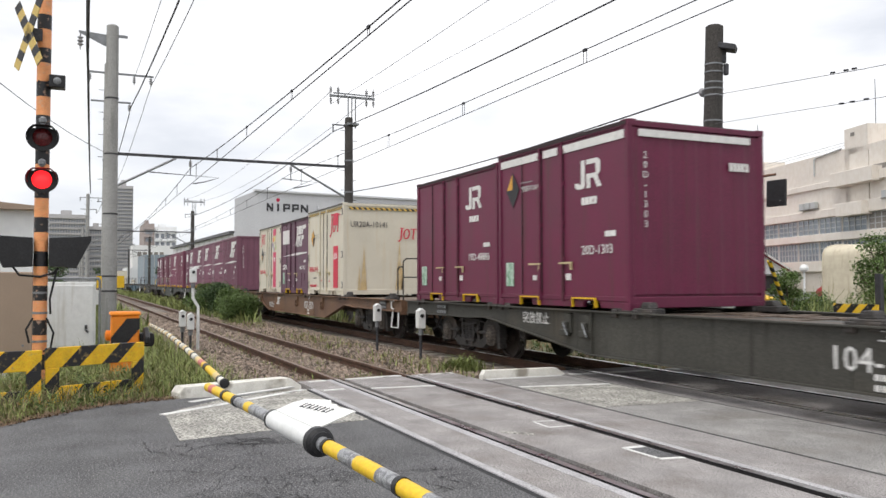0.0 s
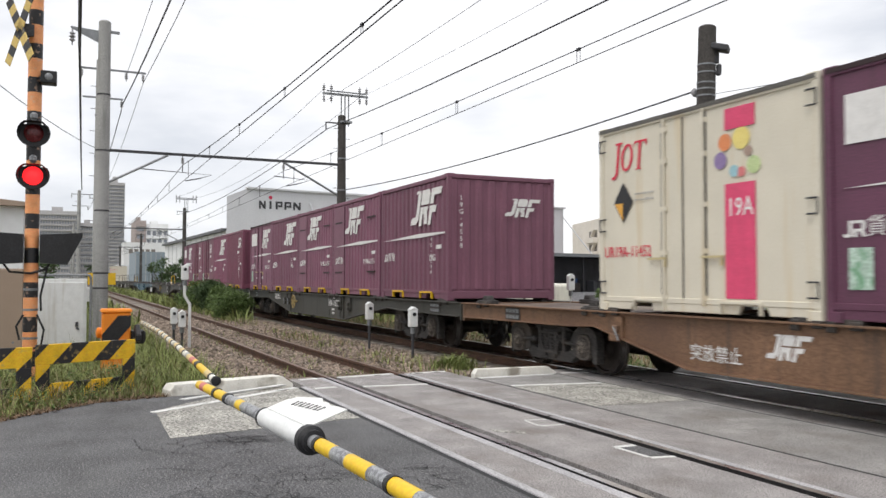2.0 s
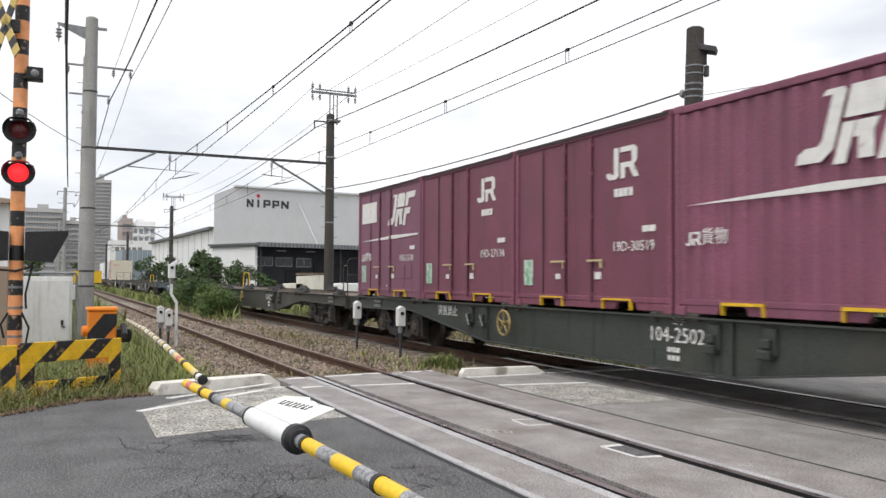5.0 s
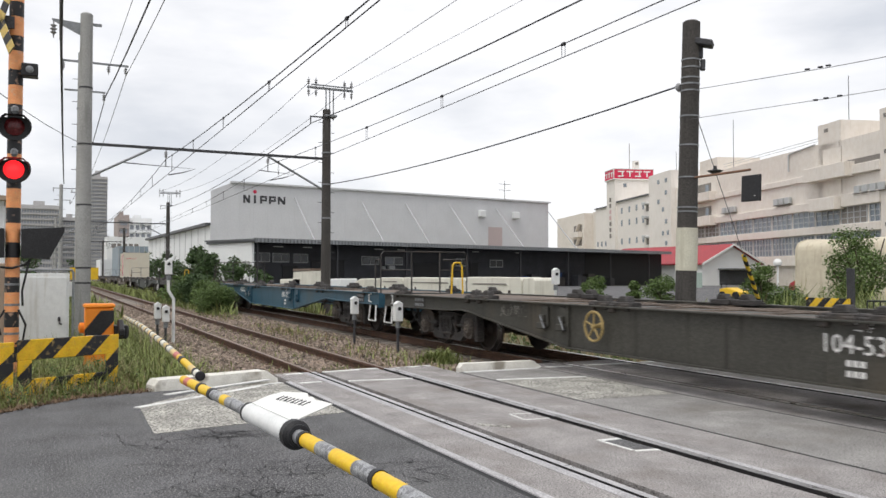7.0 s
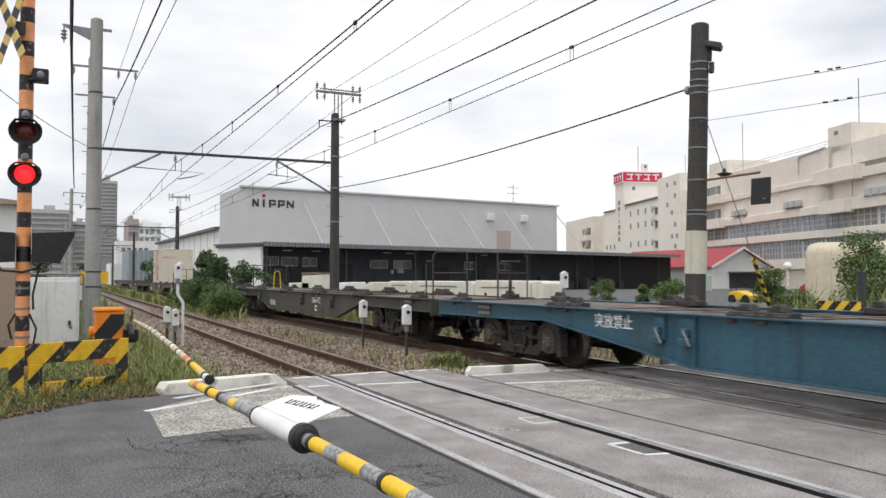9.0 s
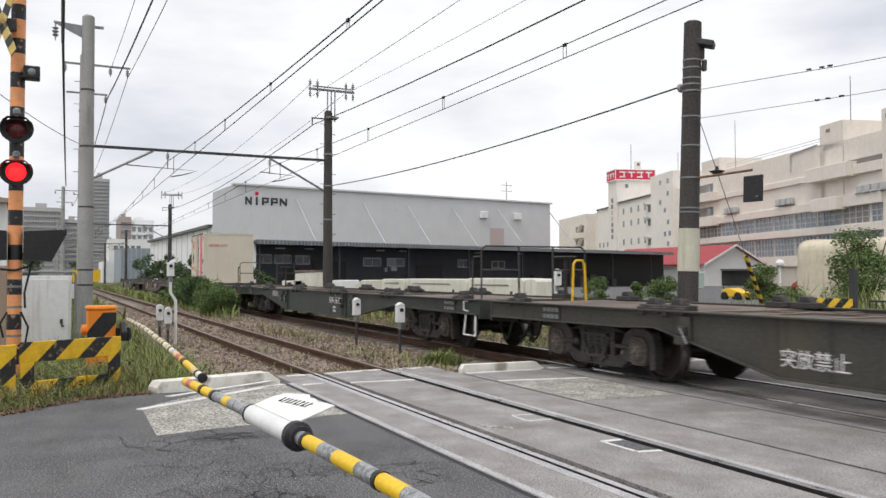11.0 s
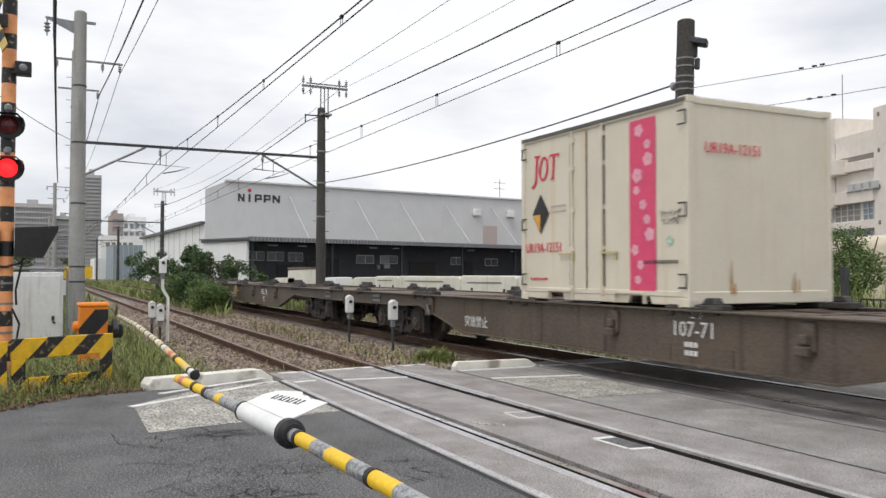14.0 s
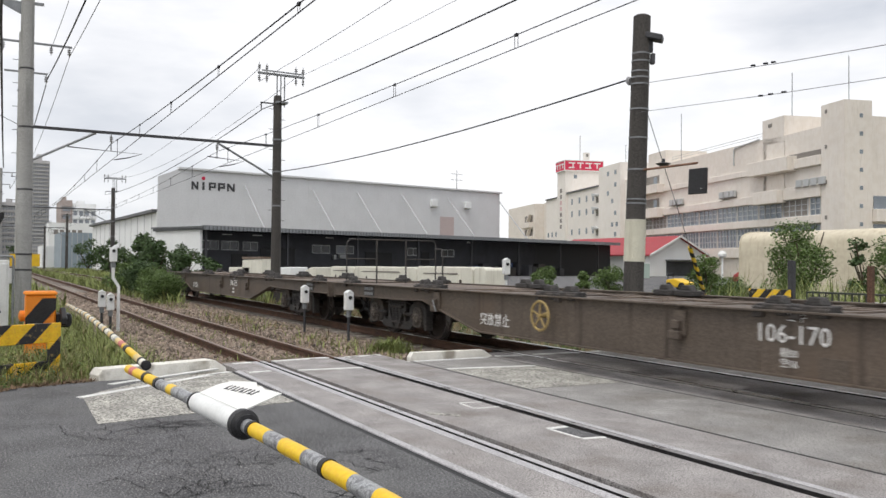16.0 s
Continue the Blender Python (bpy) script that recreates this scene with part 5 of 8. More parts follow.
def portal(x, full=True):
    p = thing("catenary_portal", pose(x, 0, 0), "concrete masts with a steel beam over both railway tracks", "catenary mast", "catenary masts along the tracks")
    concrete_mast(p, -6.95, 9.6, 0.17, M["pole"])
    concrete_mast(p, 2.47, 8.3, 0.19, M["dark_pole"])
    b = Builder()
    b.box((0, -2.17, 6.25), (0.09, 9.5, 0.10))
    part("beam", b, M["dark_steel"], p)
    for q in (((0, -6.7, 5.0), (0, -4.5, 6.2)), ((0, 2.42, 4.9), (0, 0.0, 6.2))):
        part("strut", Builder().tube(*q, 0.045, n=8), M["steel"], p)
    for yc in (YN, 0.0):
        insulator(p, (0, yc, 6.2))
        side = -1 if yc < -1 else 1
        b = Builder()
        b.pipe([(0, yc, 5.85), (0, yc, 5.55)], 0.02, 6)
        b.pipe([(0, yc - 1.5 * (1 if side < 0 else 0.25), 5.62), (0, yc + 1.1, 5.52), (0, yc + 0.6, 5.35), (0, yc + 0.1, 5.24)], 0.022, 7)
        part("steady_arm", b, M["dark_steel"], p)
    b = Builder()
    for dy in (-0.16, 0.0, 0.16):
        b.tube((0, 2.6 + dy, 7.9), (0, 2.6 + dy, 9.25), 0.03, n=6)
    b.box((0, 2.62, 9.22), (0.07, 2.0, 0.09)).box((0.1, 2.62, 9.32), (0.05, 1.7, 0.05)).box((0, 2.6, 8.05), (0.5, 0.5, 0.08))
    part("cross_arm", b, M["steel"], p)
    for y in (1.68, 2.0, 3.25, 3.56):
        insulator(p, (0, y, 9.27), False, 1.0)
        insulator(p, (0.0, y, 9.18), True, 0.9)
    b = Builder().box((0, 2.2, 8.0), (0.05, 0.9, 0.05)).box((0, 1.78, 7.85), (0.04, 0.04, 0.35))
    part("bracket", b, M["dark_steel"], p)
    b = Builder().box((0, -6.5, 9.28), (0.06, 2.3, 0.07)).box((0, -6.85, 8.2), (0.06, 1.4, 0.06))
    part("cross_arm", b, M["steel"], p)
    for y, z in ((-7.6, 9.28), (-6.05, 9.28), (-5.45, 9.28), (-6.2, 8.2)):
        insulator(p, (0, y, z), True)
    return p


first = portal(-33.0)
for x in (-83.0, -133.0, -185.0):
    copy_thing(first, pose(x, 0, 0))
b = Builder().box((0.35, -6.80, 1.43), (0.03, 0.95, 0.44))
b.box((0.19, -6.95, 1.43), (0.3, 0.05, 0.3))
part("yellow_plate", b, M["yellow"], first, "yellow plate strapped to the mast")

front = thing("utility_pole", pose(-22.0, -7.23, 0), "grey concrete utility pole with a bracket at its top", "utility pole")
b = Builder()
b.tube((0, 0, -0.5), (0, 0, 7.85), 0.185, 0.145, 20)
b.lathe([(0.145, 0), (0.10, 0.04), (0.02, 0.05)], (0, 0, 7.85), (0, 0, 1), 18)
part("shaft", b, M["pole"], front, smooth=True)
part("bracket", Builder().prism([(-0.14, 7.62), (-0.78, 7.66), (-0.78, 7.62), (-0.14, 7.32)], -0.02, 0.02, "x").box((0, 0.1, 7.62), (0.06, 0.5, 0.06)), M["steel"], front, "blue-grey steel bracket")
insulator(front, (0, -0.74, 7.6), True, 1.1)
for z in (1.18, 1.55, 3.1, 4.6, 6.0):
    part("band", Builder().lathe([(0.187 - z * 0.004, 0), (0.187 - z * 0.004, 0.04)], (0, 0, z), (0, 0, 1), 18), M["dark_steel"], front)
part("meter_box", Builder().box((0.0, -0.27, 1.05), (0.12, 0.16, 0.36)), M["white_box"], front, "small white box", bevel=0.01)

big = thing("strain_pole", pose(-12.18, 3.0, 0) @ Matrix.Rotation(radians(1.6), 4, Vector((-0.74, 0.67, 0))), "thick dark concrete pole with a pale wrap, floodlight and signal arm", "utility pole")
b = Builder()
b.tube((0, 0, -0.5), (0, 0, 6.3), 0.205, 0.165, 24)
b.lathe([(0.165, 0), (0.12, 0.03), (0.02, 0.04)], (0, 0, 6.3), (0, 0, 1), 24)
part("shaft", b, M["dark_pole"], big, smooth=True)
part("pale_wrap", Builder().tube((0, 0, 1.50), (0, 0, 2.32), 0.207, 0.202, 24), M["band"], big, "pale cream wrap", smooth=True)
for z in (5.55, 5.08, 4.95, 4.46, 3.9, 3.28, 2.7, 2.62, 1.8, 5.4, 5.2):
    part("band", Builder().lathe([(0.206 - z * 0.006 + 0.006, 0), (0.206 - z * 0.006 + 0.006, 0.028)], (0, 0, z), (0, 0, 1), 20), M["steel"], big)
b = Builder().box((0.18, 0.16, 5.88), (0.34, 0.30, 0.12), rz=40, ry=14).box((0.08, 0.10, 5.72), (0.16, 0.16, 0.26)).box((0.2, 0.12, 5.45), (0.10, 0.08, 0.22))
part("floodlight", b, M["dark_steel"], big, "dark floodlight", bevel=0.02)
part("signal_arm", Builder().tube((0.1, 0, 3.28), (1.55, 0.0, 3.30), 0.022, n=8), material("rusty_arm", (0.2, 0.11, 0.07), 0.8, vary=0.3), big, "rusty steel arm")
b = Builder().box((1.58, 0, 2.97), (0.42, 0.05, 0.46)).box((1.7, -0.03, 2.83), (0.07, 0.02, 0.02), 1)
part("back_board", b, [M["black"], M["white"]], big, "black signal back board", bevel=0.008)
b = Builder().lathe([(0.05, 0), (0.09, 0.04), (0.05, 0.09)], (-0.16, -0.1, 5.06), (-1, 0, 0), 10)
part("strain_insulator", b, M["porcelain"], big)


def wire(name, pts, r, mat="wire", label="", sag=0.0, n=5):
    b = Builder()
    full = []
    for a, c in zip(pts[:-1], pts[1:]):
        a, c = Vector(a), Vector(c)
        k = 10 if sag else 1
        for i in range(k):
            u = i / k
            full.append(a.lerp(c, u) - Vector((0, 0, 4 * sag * u * (1 - u))))
    full.append(Vector(pts[-1]))
    b.pipe(full, r, n)
    return solid(name, b, M[mat], label or "dark overhead wire strung between masts", "overhead wire", "overhead wires")


SPANS = [(-185, -133), (-133, -83), (-83, -33), (-33, 17), (17, 67)]
for yc, dip in ((YN, 0.52), (0.0, 0.42)):
    pts, drops = [], []
    for a, c in SPANS:
        for i in range(12):
            u = i / 12
            pts.append((a + (c - a) * u, yc, 5.84 - 4 * dip * u * (1 - u)))
        for i in range(10):
            u = (1.7 + 4.87 * i) / (c - a)
            if c > -100:
                drops.append((a + (c - a) * u, 5.84 - 4 * dip * u * (1 - u)))
    wire("messenger_wire", pts, 0.013 if yc < -1 else 0.010, label="dark messenger wire above the track")
    wire("contact_wire", [(-185, yc, 5.2), (67, yc, 5.2)], 0.011 if yc < -1 else 0.009, label="contact wire above the track")
    for x, z in drops:
        b = Builder()
        for dx in (-0.05, 0.05):
            b.tube((x + dx, yc, 5.2), (x + dx, yc, z), 0.006, n=4)
        b.box((x, yc, z), (0.09, 0.04, 0.05))
        solid("dropper", b, M["wire"], "small dark dropper between two wires", "wire hanger", "wire hangers")
for (x0, y0, z0), (x1, y1, z1), r, mt, sg in (
        ((-33, 1.68, 8.85), (17, 1.6, 9.6), 0.009, "thin_wire", 0.45), ((-33, 3.5, 9.3), (17, 3.4, 9.3), 0.007, "thin_wire", 0.55),
        ((-83, 1.68, 9.4), (-33, 1.68, 9.4), 0.011, "thin_wire", 0.8), ((-83, 3.5, 9.4), (-33, 3.5, 9.4), 0.011, "thin_wire", 0.8),
        ((-33, 1.78, 7.70), (17, 1.85, 7.6), 0.020, "wire", 0.62), ((-83, 1.78, 7.68), (-33, 1.78, 7.68), 0.020, "wire", 0.6),
        ((-33, 2.6, 5.2), (-12.35, 2.98, 5.08), 0.018, "wire", 0.22),
        ((-12.0, 3.0, 4.95), (20, 3.3, 5.2), 0.006, "thin_wire", 0.8), ((-12.0, 3.0, 4.40), (20, 3.3, 4.55), 0.005, "thin_wire", 0.6),
        ((-22, -7.80, 7.15), (8, -8.15, 8.0), 0.040, "wire", 0.5), ((-22, -7.80, 7.15), (-66, -7.0, 8.0), 0.035, "wire", 0.5),
        ((-33, -5.45, 8.9), (17, -5.3, 9.0), 0.012, "thin_wire", 0.7), ((-33, -6.05, 9.15), (17, -6.1, 9.3), 0.009, "thin_wire", 0.62),
        ((-33, -6.2, 7.95), (17, -6.1, 7.6), 0.020, "wire", 0.82), ((-83, -6.2, 7.82), (-33, -6.2, 7.82), 0.018, "wire", 0.6),
        ((-83, -5.45, 8.9), (-33, -5.45, 8.9), 0.012, "thin_wire", 0.7), ((-33, -7.1, 6.3), (-12.3, -12.5, 7.4), 0.012, "thin_wire", 0.5)):
    wire("cable" if r > 0.03 else "feeder_wire", [(x0, y0, z0), (x1, y1, z1)], r, mt, "thick dark overhead cable on concrete poles" if r > 0.03 else "thin overhead feeder wire", sg)
for x, z in ((-9.35, 4.73), (-9.1, 4.71), (-8.95, 4.70), (-9.2, 4.20), (-9.0, 4.19), (-8.75, 4.18)):
    solid("wire_clip", Builder().tube((x, 3.02, z + 0.03), (x + 0.08, 3.02, z + 0.02), 0.016, n=6), M["wire"], "small dark clip on an overhead wire", "wire clip", "wire clips")
g0, g1 = Vector((-12.05, 3.05, 4.9)), Vector((-13.62, 6.95, -0.2))
guy = thing("guy_wire", pose(0, 0, 0), "steel guy wire with an insulator and a yellow-black cover", "guy wire")
part("strand", Builder().tube(g0, g1, 0.008, n=5), M["thin_wire"], guy)
c0 = g0.lerp(g1, 0.27)
part("guy_insulator", Builder().lathe([(0.02, -0.08), (0.07, -0.06), (0.16, 0.0), (0.04, 0.03), (0.03, 0.1)], c0, (0, 0, 1), 12), M["dark_steel"], guy, smooth=True)
q0, q1 = g0.lerp(g1, 0.60), g0.lerp(g1, 0.97)
turn = (q1 - q0).to_track_quat("Z", "Y").to_matrix().to_4x4()
part("guy_cover", Builder().tube((0, 0, 0), (0, 0, (q1 - q0).length), 0.045, n=10), striped("guy_stripe", (0.72, 0.48, 0.03), (0.02, 0.02, 0.02), 0.26, 1.0, along=(1, 0, 0), share=0.5), guy, "yellow and black striped cover", at=Matrix.Translation(q0) @ turn)

# ---- crossing equipment on the near side ----
FX = math.degrees(math.atan2(-0.56, -1.05)) + 90  # the fence's turn


def hazard_fence(m, length):
    f = thing("crossing_fence", m, "yellow and black striped steel crossing fence in tall grass", "barrier fence", "crossing fences")
    L = length
    part("top_board", Builder().box((0, L / 2, 0.53), (0.035, L, 0.24)), M["hazard"], f, bevel=0.006)
    part("lower_board", Builder().box((0.0, L / 2, 0.09), (0.033, L - 0.30, 0.19)), M["hazard"], f, bevel=0.006)
    for y in (0.085, L - 0.085):
        part("end_board", Builder().box((0.004, y, 0.16), (0.034, 0.16, 0.50 if y < 0.1 else 0.50)).box((0.004, y, -0.2), (0.034, 0.16, 0.25)), M["hazard"], f, bevel=0.006)
    for y in (0.06, L - 0.06):
        part("post", Builder().tube((-0.05, y, -0.5), (-0.05, y, 0.62), 0.03, n=10), M["yellow"], f)
    return f


hazard_fence(pose(-10.78, -8.33, 0.0, 0, 0, 26.5), 1.27)
hazard_fence(pose(-10.50, -9.66, -0.02, 0, 0, 11), 1.32)
hazard_fence(pose(-10.30, -11.0, -0.02, 0, 0, 8), 1.32)

post = thing("crossing_signal", pose(-12.3, -8.445, 0), "orange and black banded level-crossing signal post with red lamps", "crossing signal")
part("post", Builder().tube((0, 0, -0.5), (0, 0, 5.9), 0.09, n=20), M["post_stripe"], post, smooth=True)
part("end_cap", Builder().lathe([(0.09, 0), (0.06, 0.05), (0.01, 0.07)], (0, 0, 5.9), (0, 0, 1), 16), M["black"], post)
def lamp_head(z, lit):
    b = Builder()
    n = 22
    ring = [(math.cos(2 * math.pi * i / n), math.sin(2 * math.pi * i / n)) for i in range(n)]
    for i in range(n):  # back plate, rounded and flattened at its top
        pass
    outline = [(0.205 * c, 0.19 * s if s < 0.55 else 0.105 + 0.02 * (s - 0.55)) for c, s in ring]
    b.prism(outline, 0.10, 0.125, "x")
    hood = []
    for i in range(13):
        a = math.pi * (-0.12 + 1.24 * i / 12)
        hood.append((0.175 * math.cos(a), 0.16 * math.sin(a)))
    for (y0, z0), (y1, z1) in zip(hood[:-1], hood[1:]):
        zz0, zz1 = min(z0, 0.13), min(z1, 0.13)
        b.face([(0.12, y0, zz0), (0.12, y1, zz1), (0.30, y1 * 1.05, zz1), (0.30, y0 * 1.05, zz0)])
    b.lathe([(0.15, 0.0), (0.15, 0.06), (0.05, 0.10)], (0.10, 0, 0), (-1, 0, 0), 16)
    head = part("lamp_hood", b, M["black"], post, at=pose(0, 0, z))
    b = Builder().lathe([(0.125, 0.0), (0.12, 0.02), (0.08, 0.04), (0.03, 0.05)], (0.12, 0, -0.01), (1, 0, 0), 20)
    part("lens", b, M["lamp_on" if lit else "lamp_off"], head, "lit red lens" if lit else "unlit red lens", smooth=True)
    part("lamp_mount", Builder().tube((0, 0, 0.2), (0.12, 0, 0.2), 0.04, n=8).lathe([(0.045, 0), (0.05, 0.05), (0.02, 0.08)], (0.13, 0, 0.19), (0, 0, 1), 10), M["steel"], post, at=pose(0, 0, z))


lamp_head(3.38, False)
lamp_head(2.81, True)
for s in (-1, 1):
    b = Builder()
    y0, y1 = s * 0.10, s * 0.62
    lo = [(-0.14, y0, 1.64), (0.14, y0, 1.64), (0.14, y0, 2.02), (-0.14, y0, 2.02)]
    hi = [(-0.20, y1, 1.99), (0.20, y1, 1.99), (0.20, y1, 2.05), (-0.20, y1, 2.05)]
    mid = [(-0.17, s * 0.44, 1.62), (0.17, s * 0.44, 1.62), (0.19, s * 0.5, 2.04), (-0.19, s * 0.5, 2.04)]
    for i in range(4):
        j = (i + 1) % 4
        b.face([lo[i], lo[j], mid[j], mid[i]]), b.face([mid[i], mid[j], hi[j], hi[i]])
    b.face(lo)
    part("side_lamp_hood", b, M["black"], post, "black flared lamp hood")
    part("side_lens", Builder().lathe([(0.10, 0), (0.08, 0.03), (0.02, 0.04)], (0, s * 0.30, 1.82), (0, s, 0), 14), M["lamp_off"], post)
b = Builder()
b.pipe([(0.05, -0.35, 1.66), (0.08, -0.25, 1.52), (0.10, 0.0, 1.50), (0.09, 0.16, 1.55), (0.08, 0.22, 1.62)], 0.016, 6)
b.pipe([(0.09, 0.2, 1.6), (0.10, 0.12, 1.2), (0.1, 0.13, 1.0)], 0.014, 6)
b.pipe([(0.09, -0.08, 0.95), (0.12, -0.16, 0.8), (0.1, -0.12, 0.62)], 0.014, 6)
b.pipe([(0.09, 0.08, 0.95), (0.13, 0.17, 0.75), (0.1, 0.14, 0.55), (0.08, 0.05, 0.5)], 0.014, 6)
part("cable", b, M["rubber"], post, "black looped cable")
b = Builder().box((0.12, 0.17, 4.13), (0.20, 0.20, 0.17)).box((0.03, 0.03, 4.13), (0.1, 0.2, 0.05))
part("speaker", b, M["black"], post, "black box loudspeaker", bevel=0.012)
part("speaker_cone", Builder().lathe([(0.05, 0), (0.035, 0.01), (0.01, 0.015)], (0.221, 0.17, 4.13), (1, 0, 0), 12), M["steel"], post)
for a in (33, -33):
    b = Builder().box((0, 0, 0), (0.012, 0.15, 1.05))
    part("cross_board", b, M["hazard_back"], post, "black and yellow crossing board", bevel=0.003, at=pose(0.13, -0.19, 4.76) @ pose(0, 0, 0, 0, 0, -58) @ pose(0, 0, 0, a, 0, 0))
part("board_clamp", Builder().box((0.06, -0.1, 4.76), (0.12, 0.16, 0.16)), M["dark_steel"], post)
for z in (1.0, 1.27, 0.62):
    part("strap", Builder().lathe([(0.095, 0), (0.095, 0.03)], (0, 0, z), (0, 0, 1), 16), M["steel"], post)


def barrier_machine(m):
    g = thing("barrier_machine", m, "orange level-crossing barrier machine with black stripe beside the road", "barrier machine", "barrier machines")
    b = Builder().box((0, 0, 0.43), (0.34, 0.40, 0.98))
    b.prism([(-0.19, 0.92), (0.19, 0.92), (0.17, 0.98), (-0.17, 0.98)], -0.22, 0.22, "y")
    part("housing", b, M["orange"], g, bevel=0.02)
    part("stripe", Builder().prism([(-0.2, 0.25), (-0.2, 0.60), (0.02, 0.88), (0.2, 0.88), (0.2, 0.72)], 0.171, 0.176, "x"), M["black"], g, "black diagonal stripe")
    part("side_cap", Builder().lathe([(0.08, 0), (0.08, 0.06), (0.04, 0.08)], (0, -0.2, 0.62), (0, -1, 0), 14), M["orange"], g, "orange round cap")
    b = Builder().box((0.02, 0.30, 0.55), (0.26, 0.20, 0.20)).tube((0.02, 0.2, 0.55), (0.02, 0.42, 0.55), 0.09, n=14)
    b.prism([(-0.16, 0.44), (0.36, 0.50), (0.36, 0.60), (0.05, 0.74), (-0.16, 0.66)], 0.26, 0.34, "y")
    part("arm_hub", b, M["black"], g, "black arm holder", bevel=0.015)
    part("plinth", Builder().box((0, 0, -0.22), (0.5, 0.5, 0.4)), M["strip"], g)
    part("belt", Builder().box((0.176, 0.0, 0.50), (0.012, 0.36, 0.035)), M["strip"], g)
    return g


MACHINE_Y = -7.32
machine = barrier_machine(pose(-13.35, MACHINE_Y, 0.0))
copy_thing(machine, pose(3.4, -6.90, 0.0, 0, 0, 180))


def boom(name, pts, r0, r1, bands, label):
    """A barrier arm along a path, in coloured lengths: bands are rows of (length, material)."""
    arm = thing(name, pose(0, 0, 0), label, "barrier arm", "barrier arms")
    total = sum((Vector(c) - Vector(a)).length for a, c in zip(pts[:-1], pts[1:]))

    def at_len(s):
        for a, c in zip(pts[:-1], pts[1:]):
            a, c = Vector(a), Vector(c)
            if s <= (c - a).length + 1e-6:
                return a.lerp(c, s / (c - a).length)
            s -= (c - a).length
        return Vector(pts[-1])
    s, i = 0.0, 0
    while s < total - 1e-4:
        L, mt = bands[i % len(bands)]
        e = min(total, s + L)
        k0, k1 = r0 + (r1 - r0) * s / total, r0 + (r1 - r0) * e / total
        extra = 0.004 if mt in ("black",) else 0
        part("arm_section", Builder().tube(at_len(s), at_len(e), k0 + extra, k1 + extra, 18), M[mt], arm, smooth=True)
        s, i = e, i + 1
    return arm


M["boom_yellow"] = material("boom_yellow", (0.78, 0.50, 0.015), 0.42, vary=0.06, scale=12, second=(0.5, 0.36, 0.12), patch=0.68, soft=0.06, bump=0.05)
M["boom_cream"] = material("faded_boom_yellow", (0.66, 0.50, 0.22), 0.5, vary=0.08, scale=14, bump=0.05)
M["mesh_tape"] = material("reflective_grey_tape", (0.36, 0.37, 0.38), 0.35, 0.35, vary=0.22, scale=60, fine=180, second=(0.20, 0.20, 0.21), patch=0.5, soft=0.06, bump=0.3)
M["pink_tape"] = material("faded_red_tape", (0.55, 0.16, 0.15), 0.5, vary=0.15, bump=0.05)
Z0 = 0.75
far_pts = [(-13.05, -6.98, 0.78), (-10.2, -7.03, 0.82), (-7.9, -7.07, 0.80), (-5.68, -7.10, 0.745)]
far_arm = boom("crossing_barrier", far_pts, 0.030, 0.025,
     [(0.20, "boom_cream"), (0.05, "black"), (0.18, "stack"), (0.05, "mesh_tape"), (0.20, "boom_cream"), (0.05, "black"), (0.16, "stack"), (0.10, "mesh_tape")] * 6
     + [(0.20, "boom_cream"), (0.20, "pink_tape"), (0.12, "boom_yellow"), (0.12, "black"), (0.40, "boom_yellow")], "lowered faded yellow and black banded barrier arm")
b = Builder().lathe([(0.031, 0), (0.033, 0.03), (0.02, 0.035)], far_pts[-1], (1, 0, 0), 16)
part("arm_tip", b, M["black"], far_arm, "black rubber end cap")
near_pts = [(-5.42, -7.24, 0.755), (-3.40, -7.075, 0.748), (-2.44, -7.035, 0.752), (0.9, -7.0, 0.76), (3.36, -7.2, 0.58)]
near_arm = boom("crossing_barrier", near_pts, 0.028, 0.036,
     [(0.10, "boom_yellow"), (0.10, "pink_tape"), (0.22, "boom_yellow"), (0.05, "black"), (0.20, "boom_yellow"), (0.05, "black"), (0.20, "mesh_tape"), (0.10, "boom_yellow"), (0.68, "mesh_tape"),
      (0.12, "mesh_tape"), (0.16, "boom_yellow"), (0.14, "mesh_tape"), (0.03, "black"), (0.18, "boom_yellow"), (0.16, "mesh_tape"), (0.22, "boom_yellow"), (0.16, "mesh_tape"), (0.03, "black"), (0.2, "boom_yellow")]
     + [(0.18, "mesh_tape"), (0.2, "boom_yellow")] * 12, "lowered yellow, grey and black banded barrier arm over the road")
d0 = (Vector(near_pts[1]) - Vector(near_pts[0])).normalized()
s1 = Vector(near_pts[1]) - d0 * 0.03
s0 = s1 - d0 * 0.60
part("sleeve", Builder().tube(s0, s1, 0.048, 0.048, 22), M["white_box"], near_arm, "white plastic sleeve", smooth=True)
part("sleeve_ring", Builder().lathe([(0.036, -0.03), (0.050, -0.02), (0.050, 0.0), (0.04, 0.02)], s0, d0, 18), M["black"], near_arm, smooth=True)
part("sleeve_flange", Builder().lathe([(0.045, -0.015), (0.063, -0.01), (0.063, 0.03), (0.048, 0.042), (0.048, 0.062), (0.036, 0.065)], s1, d0, 22), M["black"], near_arm, "black flange ring", smooth=True)
side = Vector((-d0.y, d0.x, 0)).normalized()
basis = Matrix((d0, side, Vector((0, 0, 1)))).transposed().to_4x4()
fl = Matrix.Translation(s0) @ basis @ pose(0, 0, 0.05, 24) @ pose(0, 0, -0.05) @ Matrix.Diagonal((0.9, 0.85, 1, 1))
b = Builder()
